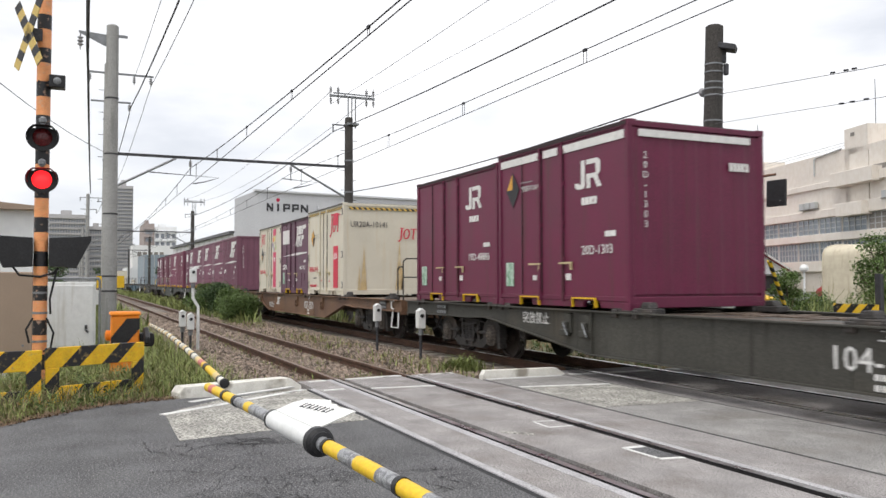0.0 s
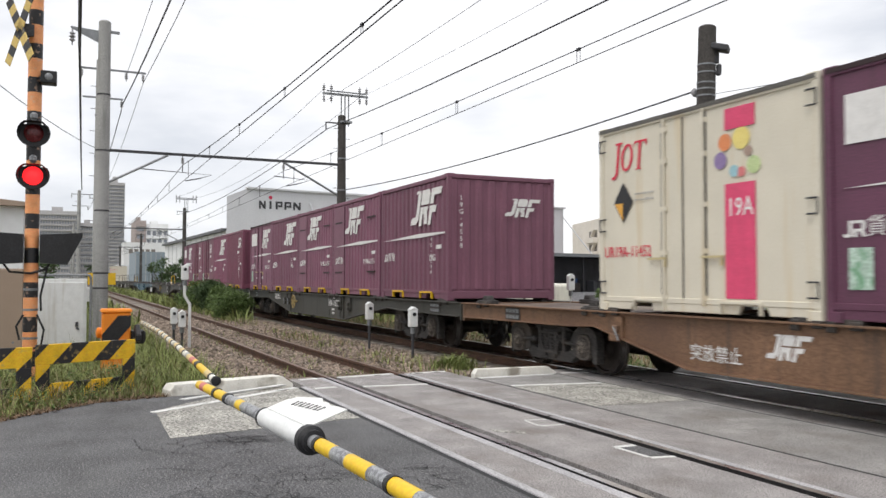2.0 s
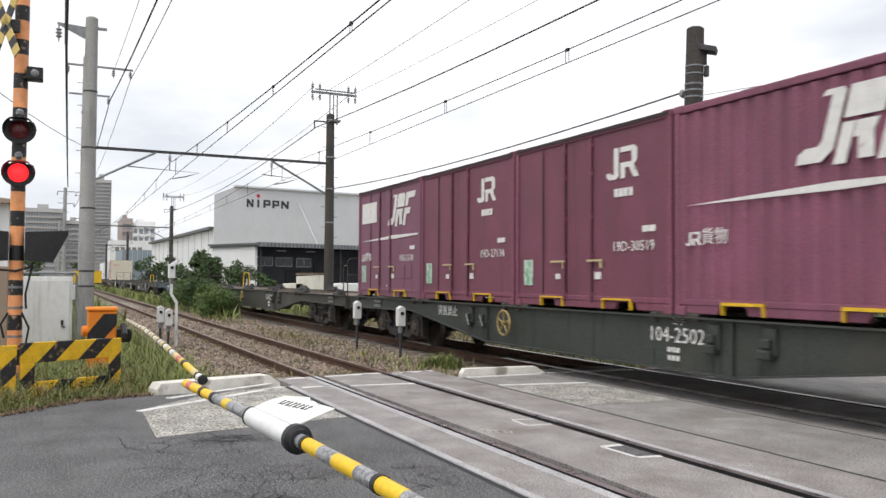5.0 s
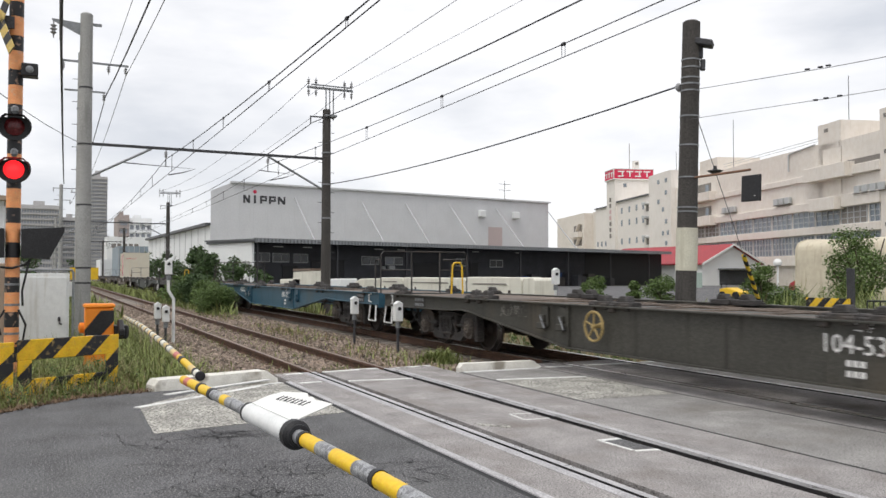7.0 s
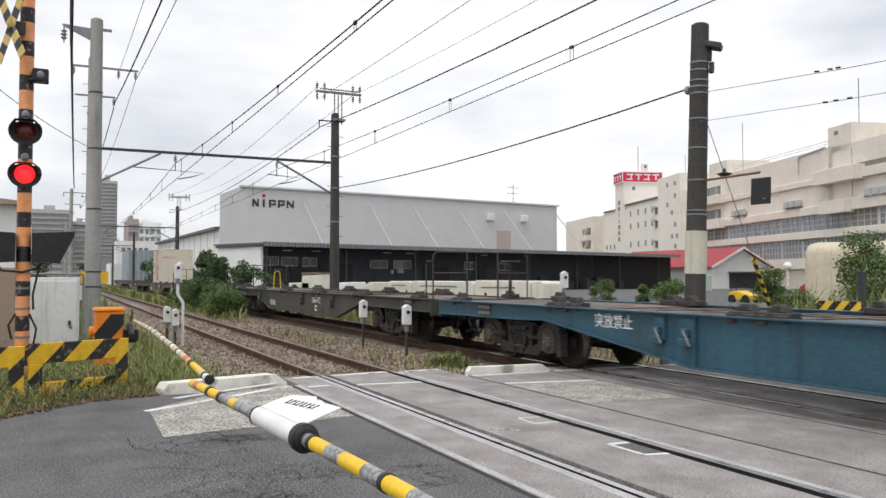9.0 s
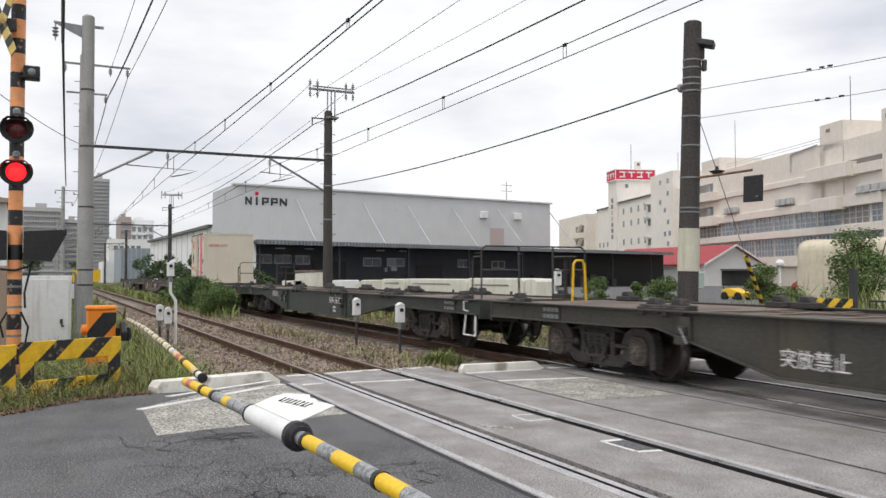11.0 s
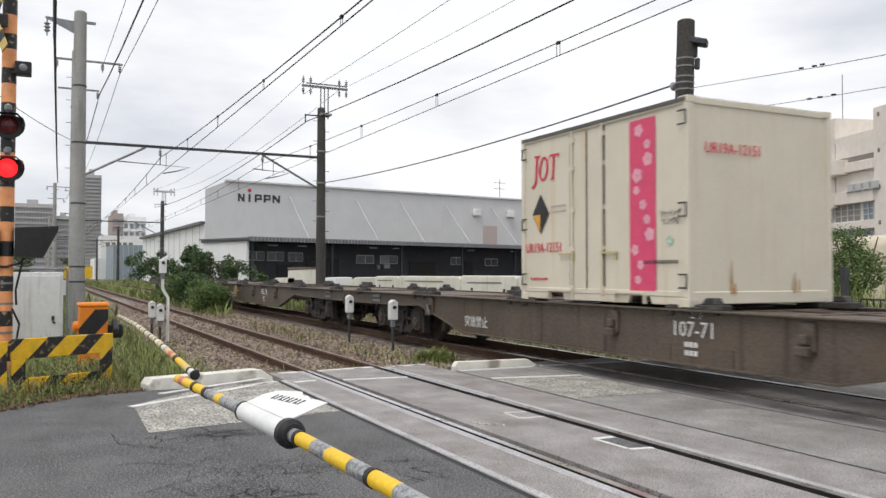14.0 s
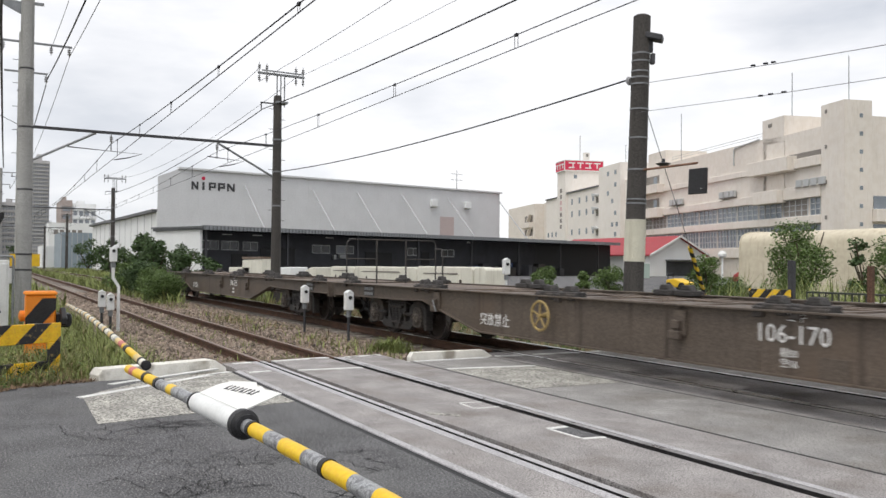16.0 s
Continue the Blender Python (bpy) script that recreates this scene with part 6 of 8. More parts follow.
b.prism([(0.02, 0.0), (0.66, 0.0), (0.72, 0.20), (0.60, 0.195), (0.54, 0.185), (0.47, 0.20), (0.42, 0.19), (0.36, 0.215), (0.28, 0.20), (0.20, 0.18), (0.12, 0.16), (0.05, 0.10)], 0.047, 0.052, "z")
part("flap", b, M["white"], near_arm, "white sheet flap with a torn edge", at=fl)
b = Builder()
for i in range(8):
    b.box((0.20 + i * 0.045, 0.11 + 0.004 * i, 0.0535), (0.010, 0.050, 0.002), rz=-16)
    b.box((0.208 + i * 0.045, 0.095 + 0.03 * (i % 2) + 0.004 * i, 0.0535), (0.020, 0.009, 0.002), rz=10)
part("small_print", b, M["black"], near_arm, at=fl)

# detector boxes on posts beside the tracks
def detector(m, post_h, group_label, bent=False):
    d = thing("obstacle_detector", m, group_label, "obstacle detector", "obstacle detectors")
    h = post_h
    b = Builder()
    if bent:
        b.pipe([(0, 0.06, -0.4), (0, 0.06, h - 0.55), (0, -0.06, h - 0.35), (0, -0.06, h)], 0.035, 10)
    else:
        b.tube((0, 0, -0.4), (0, 0, h), 0.028, n=10)
    part("post", b, M["white_box"] if bent or h > 1 else M["dark_steel"], d, smooth=True)
    y = -0.06 if bent else 0
    b = Builder().box((0, y, h + 0.17), (0.15, 0.15, 0.32)).prism([(-0.09, h + 0.33), (0.09, h + 0.33), (0.0, h + 0.40)], y - 0.08, y + 0.08, "x")
    part("case", b, M["white_box"], d, "white enamelled case", bevel=0.01)
    part("eye", Builder().lathe([(0.036, 0), (0.036, 0.02), (0.02, 0.02)], (0.075, y, h + 0.25), (1, 0, 0), 12), M["black"], d, "black lens")
    part("lower_case", Builder().tube((0, y, h - 0.12), (0, y, h), 0.05, n=10), M["steel"], d)
    return d


detector(pose(-16.9, -2.0, 0), 0.55, "white obstacle detector on a short post beside ballast")
detector(pose(-14.45, -2.0, 0), 0.52, "white obstacle detector on a short post with a white cable")
detector(pose(-16.0, 2.6, 0, 0, 0, -10), 1.18, "white obstacle detector behind the far track")
detector(pose(-19.6, -5.47, 0), 1.40, "tall white obstacle detector on a bent post in grass", True)
detector(pose(-19.9, -5.72, 0), 0.38, "small white obstacle detector in grass")
detector(pose(-19.4, -5.60, 0), 0.33, "small white obstacle detector in grass")

hut = thing("equipment_hut", pose(-20.6, -10.15, 0), "white equipment hut with a brown roof edge", "hut")
part("wall", Builder().span((-1.6, -3.0, -0.4), (1.2, 1.30, 2.95)), M["wall_white"], hut)
part("roof", Builder().prism([(-3.3, 2.95), (1.5, 2.95), (1.5, 3.02), (-1.0, 3.25), (-3.3, 3.25)], -1.8, 1.45, "x"), M["box_tan"], hut, "brown roof edge")
cab = thing("relay_cabinet", pose(-16.0, -9.14, 0), "tan steel relay cabinet beside the signal post", "equipment cabinet")
part("case", Builder().span((-0.5, -1.4, -0.3), (0.35, 0.47, 1.60)), M["box_tan"], cab, bevel=0.015)
part("bolt", Builder().tube((0.35, 0.33, 0.35), (0.37, 0.33, 0.35), 0.02, n=8), M["steel"], cab)
part("seam", Builder().box((0.352, -0.3, 0.65), (0.006, 0.02, 1.8)), M["seam"], cab)
part("plinth", Builder().span((-0.55, -1.45, -0.5), (0.40, 0.5, -0.1)), M["strip"], cab)
cab2 = thing("signal_cabinet", pose(-18.4, -8.1, 0), "white steel signal cabinet standing in weeds", "equipment cabinet")
part("case", Builder().span((-0.4, -0.48, -0.3), (0.35, 0.48, 1.43)), M["white_box"], cab2, bevel=0.012)
part("door", Builder().span((0.352, -0.42, -0.1), (0.372, 0.43, 1.36)), M["white_box"], cab2, bevel=0.006)
part("handle", Builder().box((0.385, 0.30, 0.52), (0.03, 0.05, 0.09)).tube((0.38, 0.30, 0.45), (0.42, 0.34, 0.42), 0.018, n=6), M["dark_steel"], cab2, "dark padlocked handle")
part("frame_rail", Builder().pipe([(0.3, -0.55, 1.50), (0.3, 0.52, 1.50), (0.3, 0.55, 1.45), (0.3, 0.55, -0.3)], 0.025, 8), M["steel"], cab2, "grey tubular frame")


# ---- buildings beyond the tracks ----
def frame_at(p, q):
    """A pose at p whose x axis runs to q; y points away to its left."""
    u = (Vector((*q, 0)) - Vector((*p, 0))).normalized()
    return Matrix.Translation((*p, 0)) @ Matrix.Rotation(math.atan2(u.y, u.x), 4, "Z")


wm = frame_at((-113.3, 11.8), (-119.7, 70.2))
wh = thing("warehouse", wm, "large pale grey windowless warehouse with roof braces", "warehouse")
b = Builder()
prof = [(0, -0.3), (58.6, -0.3), (58.6, 13.7), (2.8, 13.9), (0, 12.7)]
b.v = [(x, 0.0, z) for x, z in prof] + [(x + 10.2 * (1 - x / 58.6), 30.0, z) for x, z in prof]
b.f = [(0, 1, 2, 3, 4), (9, 8, 7, 6, 5)] + [(i + 5, (i + 1) % 5 + 5, (i + 1) % 5, i) for i in range(5)]
b.m = [0] * len(b.f)
part("wall", b, M["wall_grey"], wh)
b = Builder()
b.prism([(2.7, 13.9), (58.9, 13.7), (58.9, 13.95), (2.7, 14.15)], -0.35, 0.6, "y")
part("roof_edge", b, M["wall_grey"], wh)
for i in range(1, 30):
    part("cladding_joint", Builder().span((i * 2.0 - 0.02, -0.012, 0), (i * 2.0 + 0.02, 0.0, 13.5)), M["wall_grey"], wh)
for i, (x, w) in enumerate(((4.5, 0.95), (6.0, 0.30), (6.9, 1.0), (8.2, 1.0), (9.5, 1.1))):
    b = Builder()
    z0, z1 = 11.25, 12.35
    if i == 1:
        b.span((x, -0.06, z0), (x + w, 0.0, z1))
    elif i in (2, 3):
        b.span((x, -0.06, z0), (x + 0.28, 0, z1)).span((x + 0.30, -0.06, z1 - 0.26), (x + w, 0, z1)).span((x + 0.30, -0.06, z0 + 0.34), (x + w, 0, z0 + 0.58)).span((x + w - 0.24, -0.06, z0 + 0.6), (x + w, 0, z1 - 0.28))
    else:
        b.prism([(x, z0), (x + 0.24, z0), (x + 0.24, z0 + 0.62), (x + w - 0.24, z0), (x + w, z0), (x + w, z1), (x + w - 0.24, z1), (x + w - 0.24, z0 + 0.48), (x + 0.24, z1), (x, z1)], -0.06, 0.0, "y")
    part("company_mark", b, M["dark_steel"], wh, "dark company mark on the wall")
part("red_dot", Builder().lathe([(0.26, 0), (0.26, 0.06)], (6.15, 0.0, 12.85), (0, -1, 0), 14), M["red_sign"], wh, "red dot")
for x in (12.0, 22.6, 30.2, 38.4, 47.4, 58.4):
    part("brace", Builder().tube((x, -0.1, 12.3), (x + 0.1, -7.5, 5.6), 0.09, n=8), M["brace"], wh, "pale sloping pipe brace")
for x in (44.4, 51.3):
    part("vent_hood", Builder().box((x, -0.35, 11.3), (1.25, 0.7, 1.1)), M["wall_white"], wh, "louvred vent hood", bevel=0.08)
part("hatch", Builder().span((45.9, -0.05, 5.0), (48.7, 0.0, 9.2)), material("pink_door", (0.52, 0.43, 0.42), 0.6, vary=0.06), wh, "faded pink shutter")
b = Builder().tube((50.0, 1.0, 13.8), (50.0, 1.0, 17.2), 0.05, n=6)
for z in (15.6, 16.6):
    b.box((50.0, 1.0, z), (2.4, 0.06, 0.06))
part("antenna", b, M["dark_steel"], wh)

sh = thing("long_shed", frame_at((-174, 10.3), (-116.0, 12.2)), "long white-walled shed with a dark roof edge", "shed")
part("wall", Builder().span((0, 0, -0.3), (58, 24, 8.2)), M["wall_white"], sh)
part("roof", Builder().span((-0.5, -0.3, 8.2), (58.0, 24.0, 8.45)), M["roof_grey"], sh)
part("eave", Builder().span((-0.5, -0.6, 8.1), (58.0, 0.2, 8.5)), M["roof_grey"], sh)
for i in range(1, 12):
    part("pilaster", Builder().span((i * 5 - 0.07, -0.06, -0.2), (i * 5 + 0.07, 0.0, 8.1)), M["frame"], sh)

cm = frame_at((-81.9, 10.6), (-97.94, 68.42))
dk = thing("loading_shed", cm, "long low charcoal loading shed with a corrugated canopy", "loading shed")
L = 72.0
part("back_wall", Builder().span((0.2, 5.0, -0.3), (58.0, 5.4, 4.85)), M["wall_dark"], dk)
# Added black panel stands for the deep shade of the far bay.
part("far_bay_wall", Builder().prism([(58.0, 5.0), (71.6, 0.6), (71.9, 0.9), (58.3, 5.4)], -0.3, 4.75, "z"), M["black"], dk, "black panel standing for the far bay's shade")
part("end_wall", Builder().span((-0.1, 0.3, -0.3), (0.15, 10.0, 4.6)), M["wall_white"], dk, "white end wall")
part("end_gutter", Builder().span((-0.3, -0.6, 4.62), (0.3, 10.2, 4.9)), M["roof_grey"], dk)
part("canopy_roof", Builder().prism([(-0.9, 4.72), (10.5, 4.9), (10.5, 5.05), (-0.9, 4.92)], -0.4, L, "x"), M["roof_grey"], dk)
b = Builder()
ribs(b, -0.4, L, 4.55, 4.95, -0.92, "x", 1, 0.14, 0.42)
part("eave_sheet", b, M["eave"], dk, "corrugated eave sheet")
part("eave_cap", Builder().span((-0.45, -1.0, 4.93), (L, -0.6, 5.0)), M["eave"], dk)
for i in range(8):
    part("column", Builder().span((0.4 + i * 9.6, 0.2, -0.3), (0.62 + i * 9.6, 0.42, 4.75)), M["dark_steel"], dk)
for i in range(24):
    part("rafter", Builder().span((0.6 + i * 3.0, -0.8, 4.55), (0.72 + i * 3.0, 5.0, 4.70)), M["dark_steel"], dk)
for x, z, n, w in ((2.5, 2.78, 2, 1.0), (4.9, 2.76, 2, 1.0), (7.5, 2.72, 2, 0.9), (16.7, 2.58, 2, 1.25), (20.2, 2.58, 2, 1.3), (31.7, 2.52, 2, 1.0), (37.9, 2.42, 2, 1.2)):
    wd = new("window")
    wd.parent = dk
    wd.matrix_basis = pose(x, 4.98, z)
    for k in range(n):
        part("pane", Builder().span((k * w + 0.05, -0.01, 0.04), (k * w + w - 0.05, 0.02, 0.84)), M["dark_glass" if (x, k) != (20.2, 0) else "far_glass"], wd)
    b = Builder()
    for k in range(n + 1):
        b.span((k * w - 0.05, -0.05, -0.05), (k * w + 0.05, 0.0, 0.92))
    b.span((-0.05, -0.05, 0.84), (n * w + 0.05, 0, 0.94)).span((-0.05, -0.05, -0.08), (n * w + 0.05, 0, 0.03))
    part("window_frame", b, M["frame"], wd)
# Flat black sheets paint the shade inside the open doorways.
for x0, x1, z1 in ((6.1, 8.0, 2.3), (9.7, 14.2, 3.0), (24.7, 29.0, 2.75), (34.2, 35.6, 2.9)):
    part("doorway", Builder().span((x0, 4.9, -0.3), (x1, 4.98, z1)), M["black"], dk, "open doorway, its shaded inside painted black")
    part("door_track", Builder().span((x0 - 0.2, 4.84, z1), (x1 + 0.6, 4.97, z1 + 0.12)), M["dark_steel"], dk)
part("wall_unit", Builder().box((20.9, 4.7, 2.2), (0.9, 0.4, 0.5)).box((19.8, 4.8, 2.1), (0.4, 0.3, 0.5)), M["frame"], dk, "grey wall units", bevel=0.03)
for x, z in ((4.2, 4.3), (7.8, 4.3), (17.4, 4.3), (20.8, 4.3), (33.0, 4.3), (41.0, 4.3)):
    part("strip_light", Builder().box((x, 2.6, z), (1.1, 0.14, 0.09)), M["white"], dk, "white strip light")
rng = random.Random(17)
for i in range(14):
    x = 43.0 + i * 1.3
    h = rng.uniform(0.8, 2.0)
    tone = ("blue_sheet", "dark_steel", "wall_dark", "dark_steel", "bogie")[i % 5]
    solid("stored_crate", Builder().box((0, 0, h / 2 - 0.3), (rng.uniform(0.8, 1.5), 1.1, h)).box((0, 0, h - 0.28), (1.0, 0.9, 0.06)), M[tone], "stacked goods in the dark open bay of the shed", "stored goods", "stored goods", bevel=0.02, at=cm @ pose(x, rng.uniform(1.5, 3.8), 0, 0, 0, rng.uniform(-12, 12)))

solid("yard_paving", Builder().prism([(-100, 9.2), (-22, 9.2), (-22, 60), (-92, 84)], -0.4, -0.22, "z"), M["asphalt"], "dark asphalt yard before the loading shed", kind="structure")

# long precast pieces and goods laid out beyond the far track
for x0, x1, z1 in ((-37.2, -34.4, 1.26), (-34.3, -28.25, 1.28), (-28.15, -24.05, 1.32), (-23.95, -23.2, 1.31)):
    sl_ = thing("concrete_block", pose((x0 + x1) / 2, 7.0, 0), "long off-white precast piece beyond the far track", "slab", "precast pieces")
    h = (x1 - x0) / 2
    part("slab", Builder().prism([(-h, -0.4), (h, -0.4), (h, z1 - 0.08), (h - 0.1, z1), (-h + 0.1, z1), (-h, z1 - 0.06)], -0.45, 0.45, "y"), M["stack"], sl_, bevel=0.03)
    if h > 1:
        # Raised dark strip drawn for the recess line along the slab.
        part("groove", Builder().prism([(-h * 0.75, 1.04), (h * 0.55, 1.04), (h * 0.5, 1.10), (-h * 0.7, 1.08)], -0.465, -0.455, "y"), M["shade"], sl_, "dark strip drawn for the slab's recess line")
        for x in (-h * 0.55, h * 0.62):
            part("slot", Builder().span((x - 0.08, -0.463, 0.62), (x + 0.08, -0.452, 0.86)), M["seam"], sl_)
for x, w, z0, z1, mt, lb in ((-53.5, 5.0, -0.4, 1.12, "stack", "pale wrapped pile beyond the far track"), (-50.5, 4.3, 0.4, 1.62, "stack", "pale stacked boards with a brown top"),
                             (-44.0, 3.0, -0.4, 1.18, "wall_white", "white bin beyond the far track"), (-40.1, 1.7, 0.1, 1.2, "stack", "pale tapered piece beyond the far track")):
    g = thing("wrapped_goods", pose(x, 7.0 if mt == "stack" else 6.8, 0), lb, "stored goods")
    part("wrapped_load", Builder().prism([(-w / 2, z0), (w / 2, z0), (w / 2, z1), (w * 0.1, z1 - 0.02), (-w / 2, z1 - (0.25 if w < 2 else 0.06))], -0.5, 0.5, "y"), M[mt], g, bevel=0.04)
    part("base", Builder().span((-w / 2 + 0.2, -0.4, -0.4), (w / 2 - 0.2, 0.4, max(z0, -0.3))), M["timber"], g)
    if z1 > 1.5:
        part("board", Builder().span((-w / 2, -0.52, z1 + 0.002), (w / 2, 0.52, z1 + 0.14)), M["timber"], g, "brown board")

# the cream building block with its red sign: x along its long front, y away from the tracks
kb = thing("office_block", frame_at((-91.39, 94.98), (-81.86, 91.94)), "cream concrete multi-storey warehouse with window bands and balconies", "office block")


def mass(name, x0, x1, z1, y0=0.0, y1=22.0, mat="wall_cream", z0=-0.3):
    return part(name, Builder().span((x0, y0, z0), (x1, y1, z1)), M[mat], kb)


def opening(x0, x1, z0, z1, y=0.0, cols=1, rows=2, glass="glass"):
    """A window set back in the wall's face, with its frame and glazing bars."""
    w = part("window", Builder().span((x0, y - 0.03, z0), (x1, y + 0.05, z1)), M[glass], kb)
    b = Builder()
    for k in range(cols + 1):
        x = x0 + (x1 - x0) * k / cols
        b.span((x - 0.06, y - 0.12, z0), (x + 0.06, y - 0.02, z1))
    for k in range(rows + 1):
        z = z0 + (z1 - z0) * k / rows
        b.span((x0, y - 0.11, z - 0.05), (x1, y - 0.03, z + 0.05))
    part("window_frame", b, M["frame"], w)
    return w


def end_opening(x, y0, y1, z0, z1):
    return part("window", Builder().span((x - 0.05, y0, z0), (x + 0.05, y1, z1)), M["glass"], kb)


def ledge(x0, x1, z0, z1, out):
    return part("balcony", Builder().span((x0, -out, z0), (x1, 0.0, z1)), M["wall_cream"], kb, bevel=0.05)


# main wall, left open at two loggias on the upper floors
mass("main_wall", -33.0, 10.2, 20.2)
mass("main_wall", 14.6, 23.0, 20.0)
# Back wall coloured dark to stand for shade in the loggias.
mass("loggia_wall", 10.2, 14.6, 20.0, 1.8, 22.0, "shade")
mass("loggia_base", 10.2, 14.6, 11.9, 0.0, 1.8)
mass("loggia_lintel", 10.2, 14.6, 16.7, 0.0, 1.8, z0=14.8)
mass("loggia_head", 10.2, 14.6, 20.0, 0.0, 1.8, z0=19.2)
for z in (12.0, 16.8):
    part("loggia_door", Builder().span((12.6, 1.72, z), (14.4, 1.80, z + 1.5)), M["glass"], kb)
# Flat dark sheets paint shaded recesses onto the wall.
for x0, x1, z0, z1 in ((-32.8, -24.2, 16.7, 18.4), (-32.8, -24.2, 12.3, 14.1)):
    part("recess", Builder().span((x0, -0.03, z0), (x1, 0.05, z1)), M["shade"], kb)
    part("recess_door", Builder().span((x1 - 2.2, -0.09, z0), (x1 - 0.9, -0.02, z1 - 0.3)), M["glass"], kb)
ledge(-33.0, -22.2, 15.0, 16.6, 1.5)
ledge(-33.0, -22.0, 10.4, 12.2, 1.5)
ledge(-22.2, 7.6, 15.1, 16.0, 0.35)
ledge(7.6, 17.4, 14.7, 16.7, 1.6)
ledge(17.4, 23.0, 14.9, 16.2, 0.6)
ledge(-22.0, 9.0, 10.7, 11.9, 0.5)
ledge(9.0, 15.0, 10.4, 12.2, 1.6)
ledge(15.0, 23.0, 10.7, 12.4, 0.6)
ledge(-33.0, 23.0, 7.2, 8.3, 0.5)
ledge(-33.0, 23.0, 2.7, 4.2, 0.5)
part("louvre_strip", Builder().span((14.6, -0.06, 16.3), (23.0, 0.02, 17.0)), M["shade"], kb, "dark louvre strip")
part("roof_pipe", Builder().pipe([(1.6, -0.15, 17.2), (1.6, -0.15, 19.6), (2.0, -0.15, 19.9), (8.6, -0.15, 20.3)], 0.11, 8), M["frame"], kb, "grey downpipe")
for k in range(9):
    x = -32.4 + k * 5.85
    # Bays towards both ends take the dark tone instead of glass.
    dark = k < 2 or x > 7.5
    opening(x, x + 5.4, 8.35, 10.65, 0.0, 4, 3, "shade" if dark and k != 7 else "glass")
opening(20.4, 22.4, 8.35, 10.65, 0.0, 2, 3)
for k in range(9):
    x = -32.4 + k * 5.85
    opening(x, x + 5.4, 4.35, 7.1, 0.0, 6, 3)
opening(20.4, 22.4, 4.35, 7.1, 0.0, 2, 3)
for x0, n in ((-19.2, 3), (-2.2, 3), (17.7, 4)):
    for k in range(n):
        part("air_conditioner", Builder().box((x0 + 0.9 + k * 1.6, -0.45, 12.75), (1.15, 0.55, 0.95)), M["frame"], kb, bevel=0.03)
        part("unit_rack", Builder().box((x0 + 0.9 + k * 1.6, -0.45, 12.2), (1.35, 0.75, 0.08)), M["shade"], kb)
mass("roof_house", -30.1, -22.9, 23.0, 0.6, 9.0)
mass("roof_house", 9.1, 14.4, 22.9, 0.0, 6.2)
part("vent_hatch", Builder().span((10.6, -0.06, 21.7), (11.5, 0.02, 22.2)), M["shade"], kb)
part("roof_rail", Builder().tube((-20, 0.4, 21.2), (8.6, 0.4, 21.2), 0.05, n=5).tube((-20, 0.4, 20.8), (8.6, 0.4, 20.8), 0.04, n=5), M["frame"], kb)
# stair tower and the end face beyond it
mass("stair_tower", 23.0, 27.5, 22.6, -0.4, 3.6)
mass("east_wall", 14.0, 27.2, 20.7, 3.6, 40.0)
for k in range(7):
    z = 6.6 + k * 2.3
    end_opening(27.5, 1.8, 2.25, z, z + 0.5)
    if k % 2 == 0:
        part("vent_mark", Builder().span((23.8, -0.46, z + 1.0), (24.2, -0.38, z + 1.5)), M["shade"], kb)
for z0, z1 in ((8.8, 10.5), (5.3, 6.9)):
    end_opening(27.25, 4.0, 14.0, z0, z1)
    part("balcony", Builder().span((27.2, 3.7, z0 - 1.6), (28.2, 14.5, z0)), M["wall_cream"], kb, bevel=0.05)
# white blocks further along the front, with the red sign on a tower
mass("middle_tower", -52.6, -41.0, 22.9, -0.5, 12.0, "wall_pale")
mass("link_wall", -41.0, -33.0, 19.2, 0.6, 22.0, "wall_pale")
mass("lower_wall", -73.7, -52.6, 19.0, 0.0, 20.0, "wall_pale")
mass("sign_tower", -79.6, -73.7, 24.7, -0.6, 9.0, "wall_pale")
mass("wing_wall", -90.0, -79.6, 18.5, 0.0, 20.0, "wall_pale")
mass("far_wall", -121.0, -95.2, 18.0, -1.5, 12.0)
mass("far_link", -95.2, -90.0, 18.2, 1.0, 14.0)
part("roof_edge", Builder().span((-73.7, -0.35, 18.9), (-52.6, 0.3, 19.25)), M["roof_grey"], kb)
part("roof_edge", Builder().span((-90.0, -0.35, 18.4), (-79.6, 0.3, 18.7)), M["roof_grey"], kb)
for x, z in ((-47.3, 20.6), (-47.3, 16.4), (-43.4, 20.6), (-43.4, 18.0), (-43.4, 12.0), (-43.4, 7.5), (-45.0, 14.6), (-45.0, 9.6), (-42.6, 9.6)):
    part("window", Builder().span((x - 0.5, -0.58, z), (x + 0.5, -0.46, z + 0.9)), M["glass"], kb)
for z in (5.0, 9.6, 14.0, 17.0):
    for x in (-70.5, -65.5, -61.0, -57.0):
        part("window", Builder().span((x - 0.45, -0.08, z - 1.0), (x + 0.45, 0.04, z + 0.4)), M["glass"], kb)
    part("hood", Builder().prism([(-55.6, z - 0.2), (-53.4, z - 0.2), (-53.4, z + 0.1), (-55.6, z + 0.5)], -1.0, 0.0, "y"), M["frame"], kb)
    part("vent_opening", Builder().span((-55.2, -0.08, z - 1.6), (-53.6, 0.04, z - 0.3)), M["shade"], kb)
for z in (4.6, 8.4, 13.4, 18.4, 22.8):
    end_opening(-73.7, 1.6, 2.4, z, z + 0.9)
for k in range(7):
    part("vertical_mark", Builder().span((-77.4, -0.68, 19.4 - k * 1.5), (-76.2, -0.60, 20.4 - k * 1.5)), M["pink_mark" if k in (2, 3) else "shade"], kb)
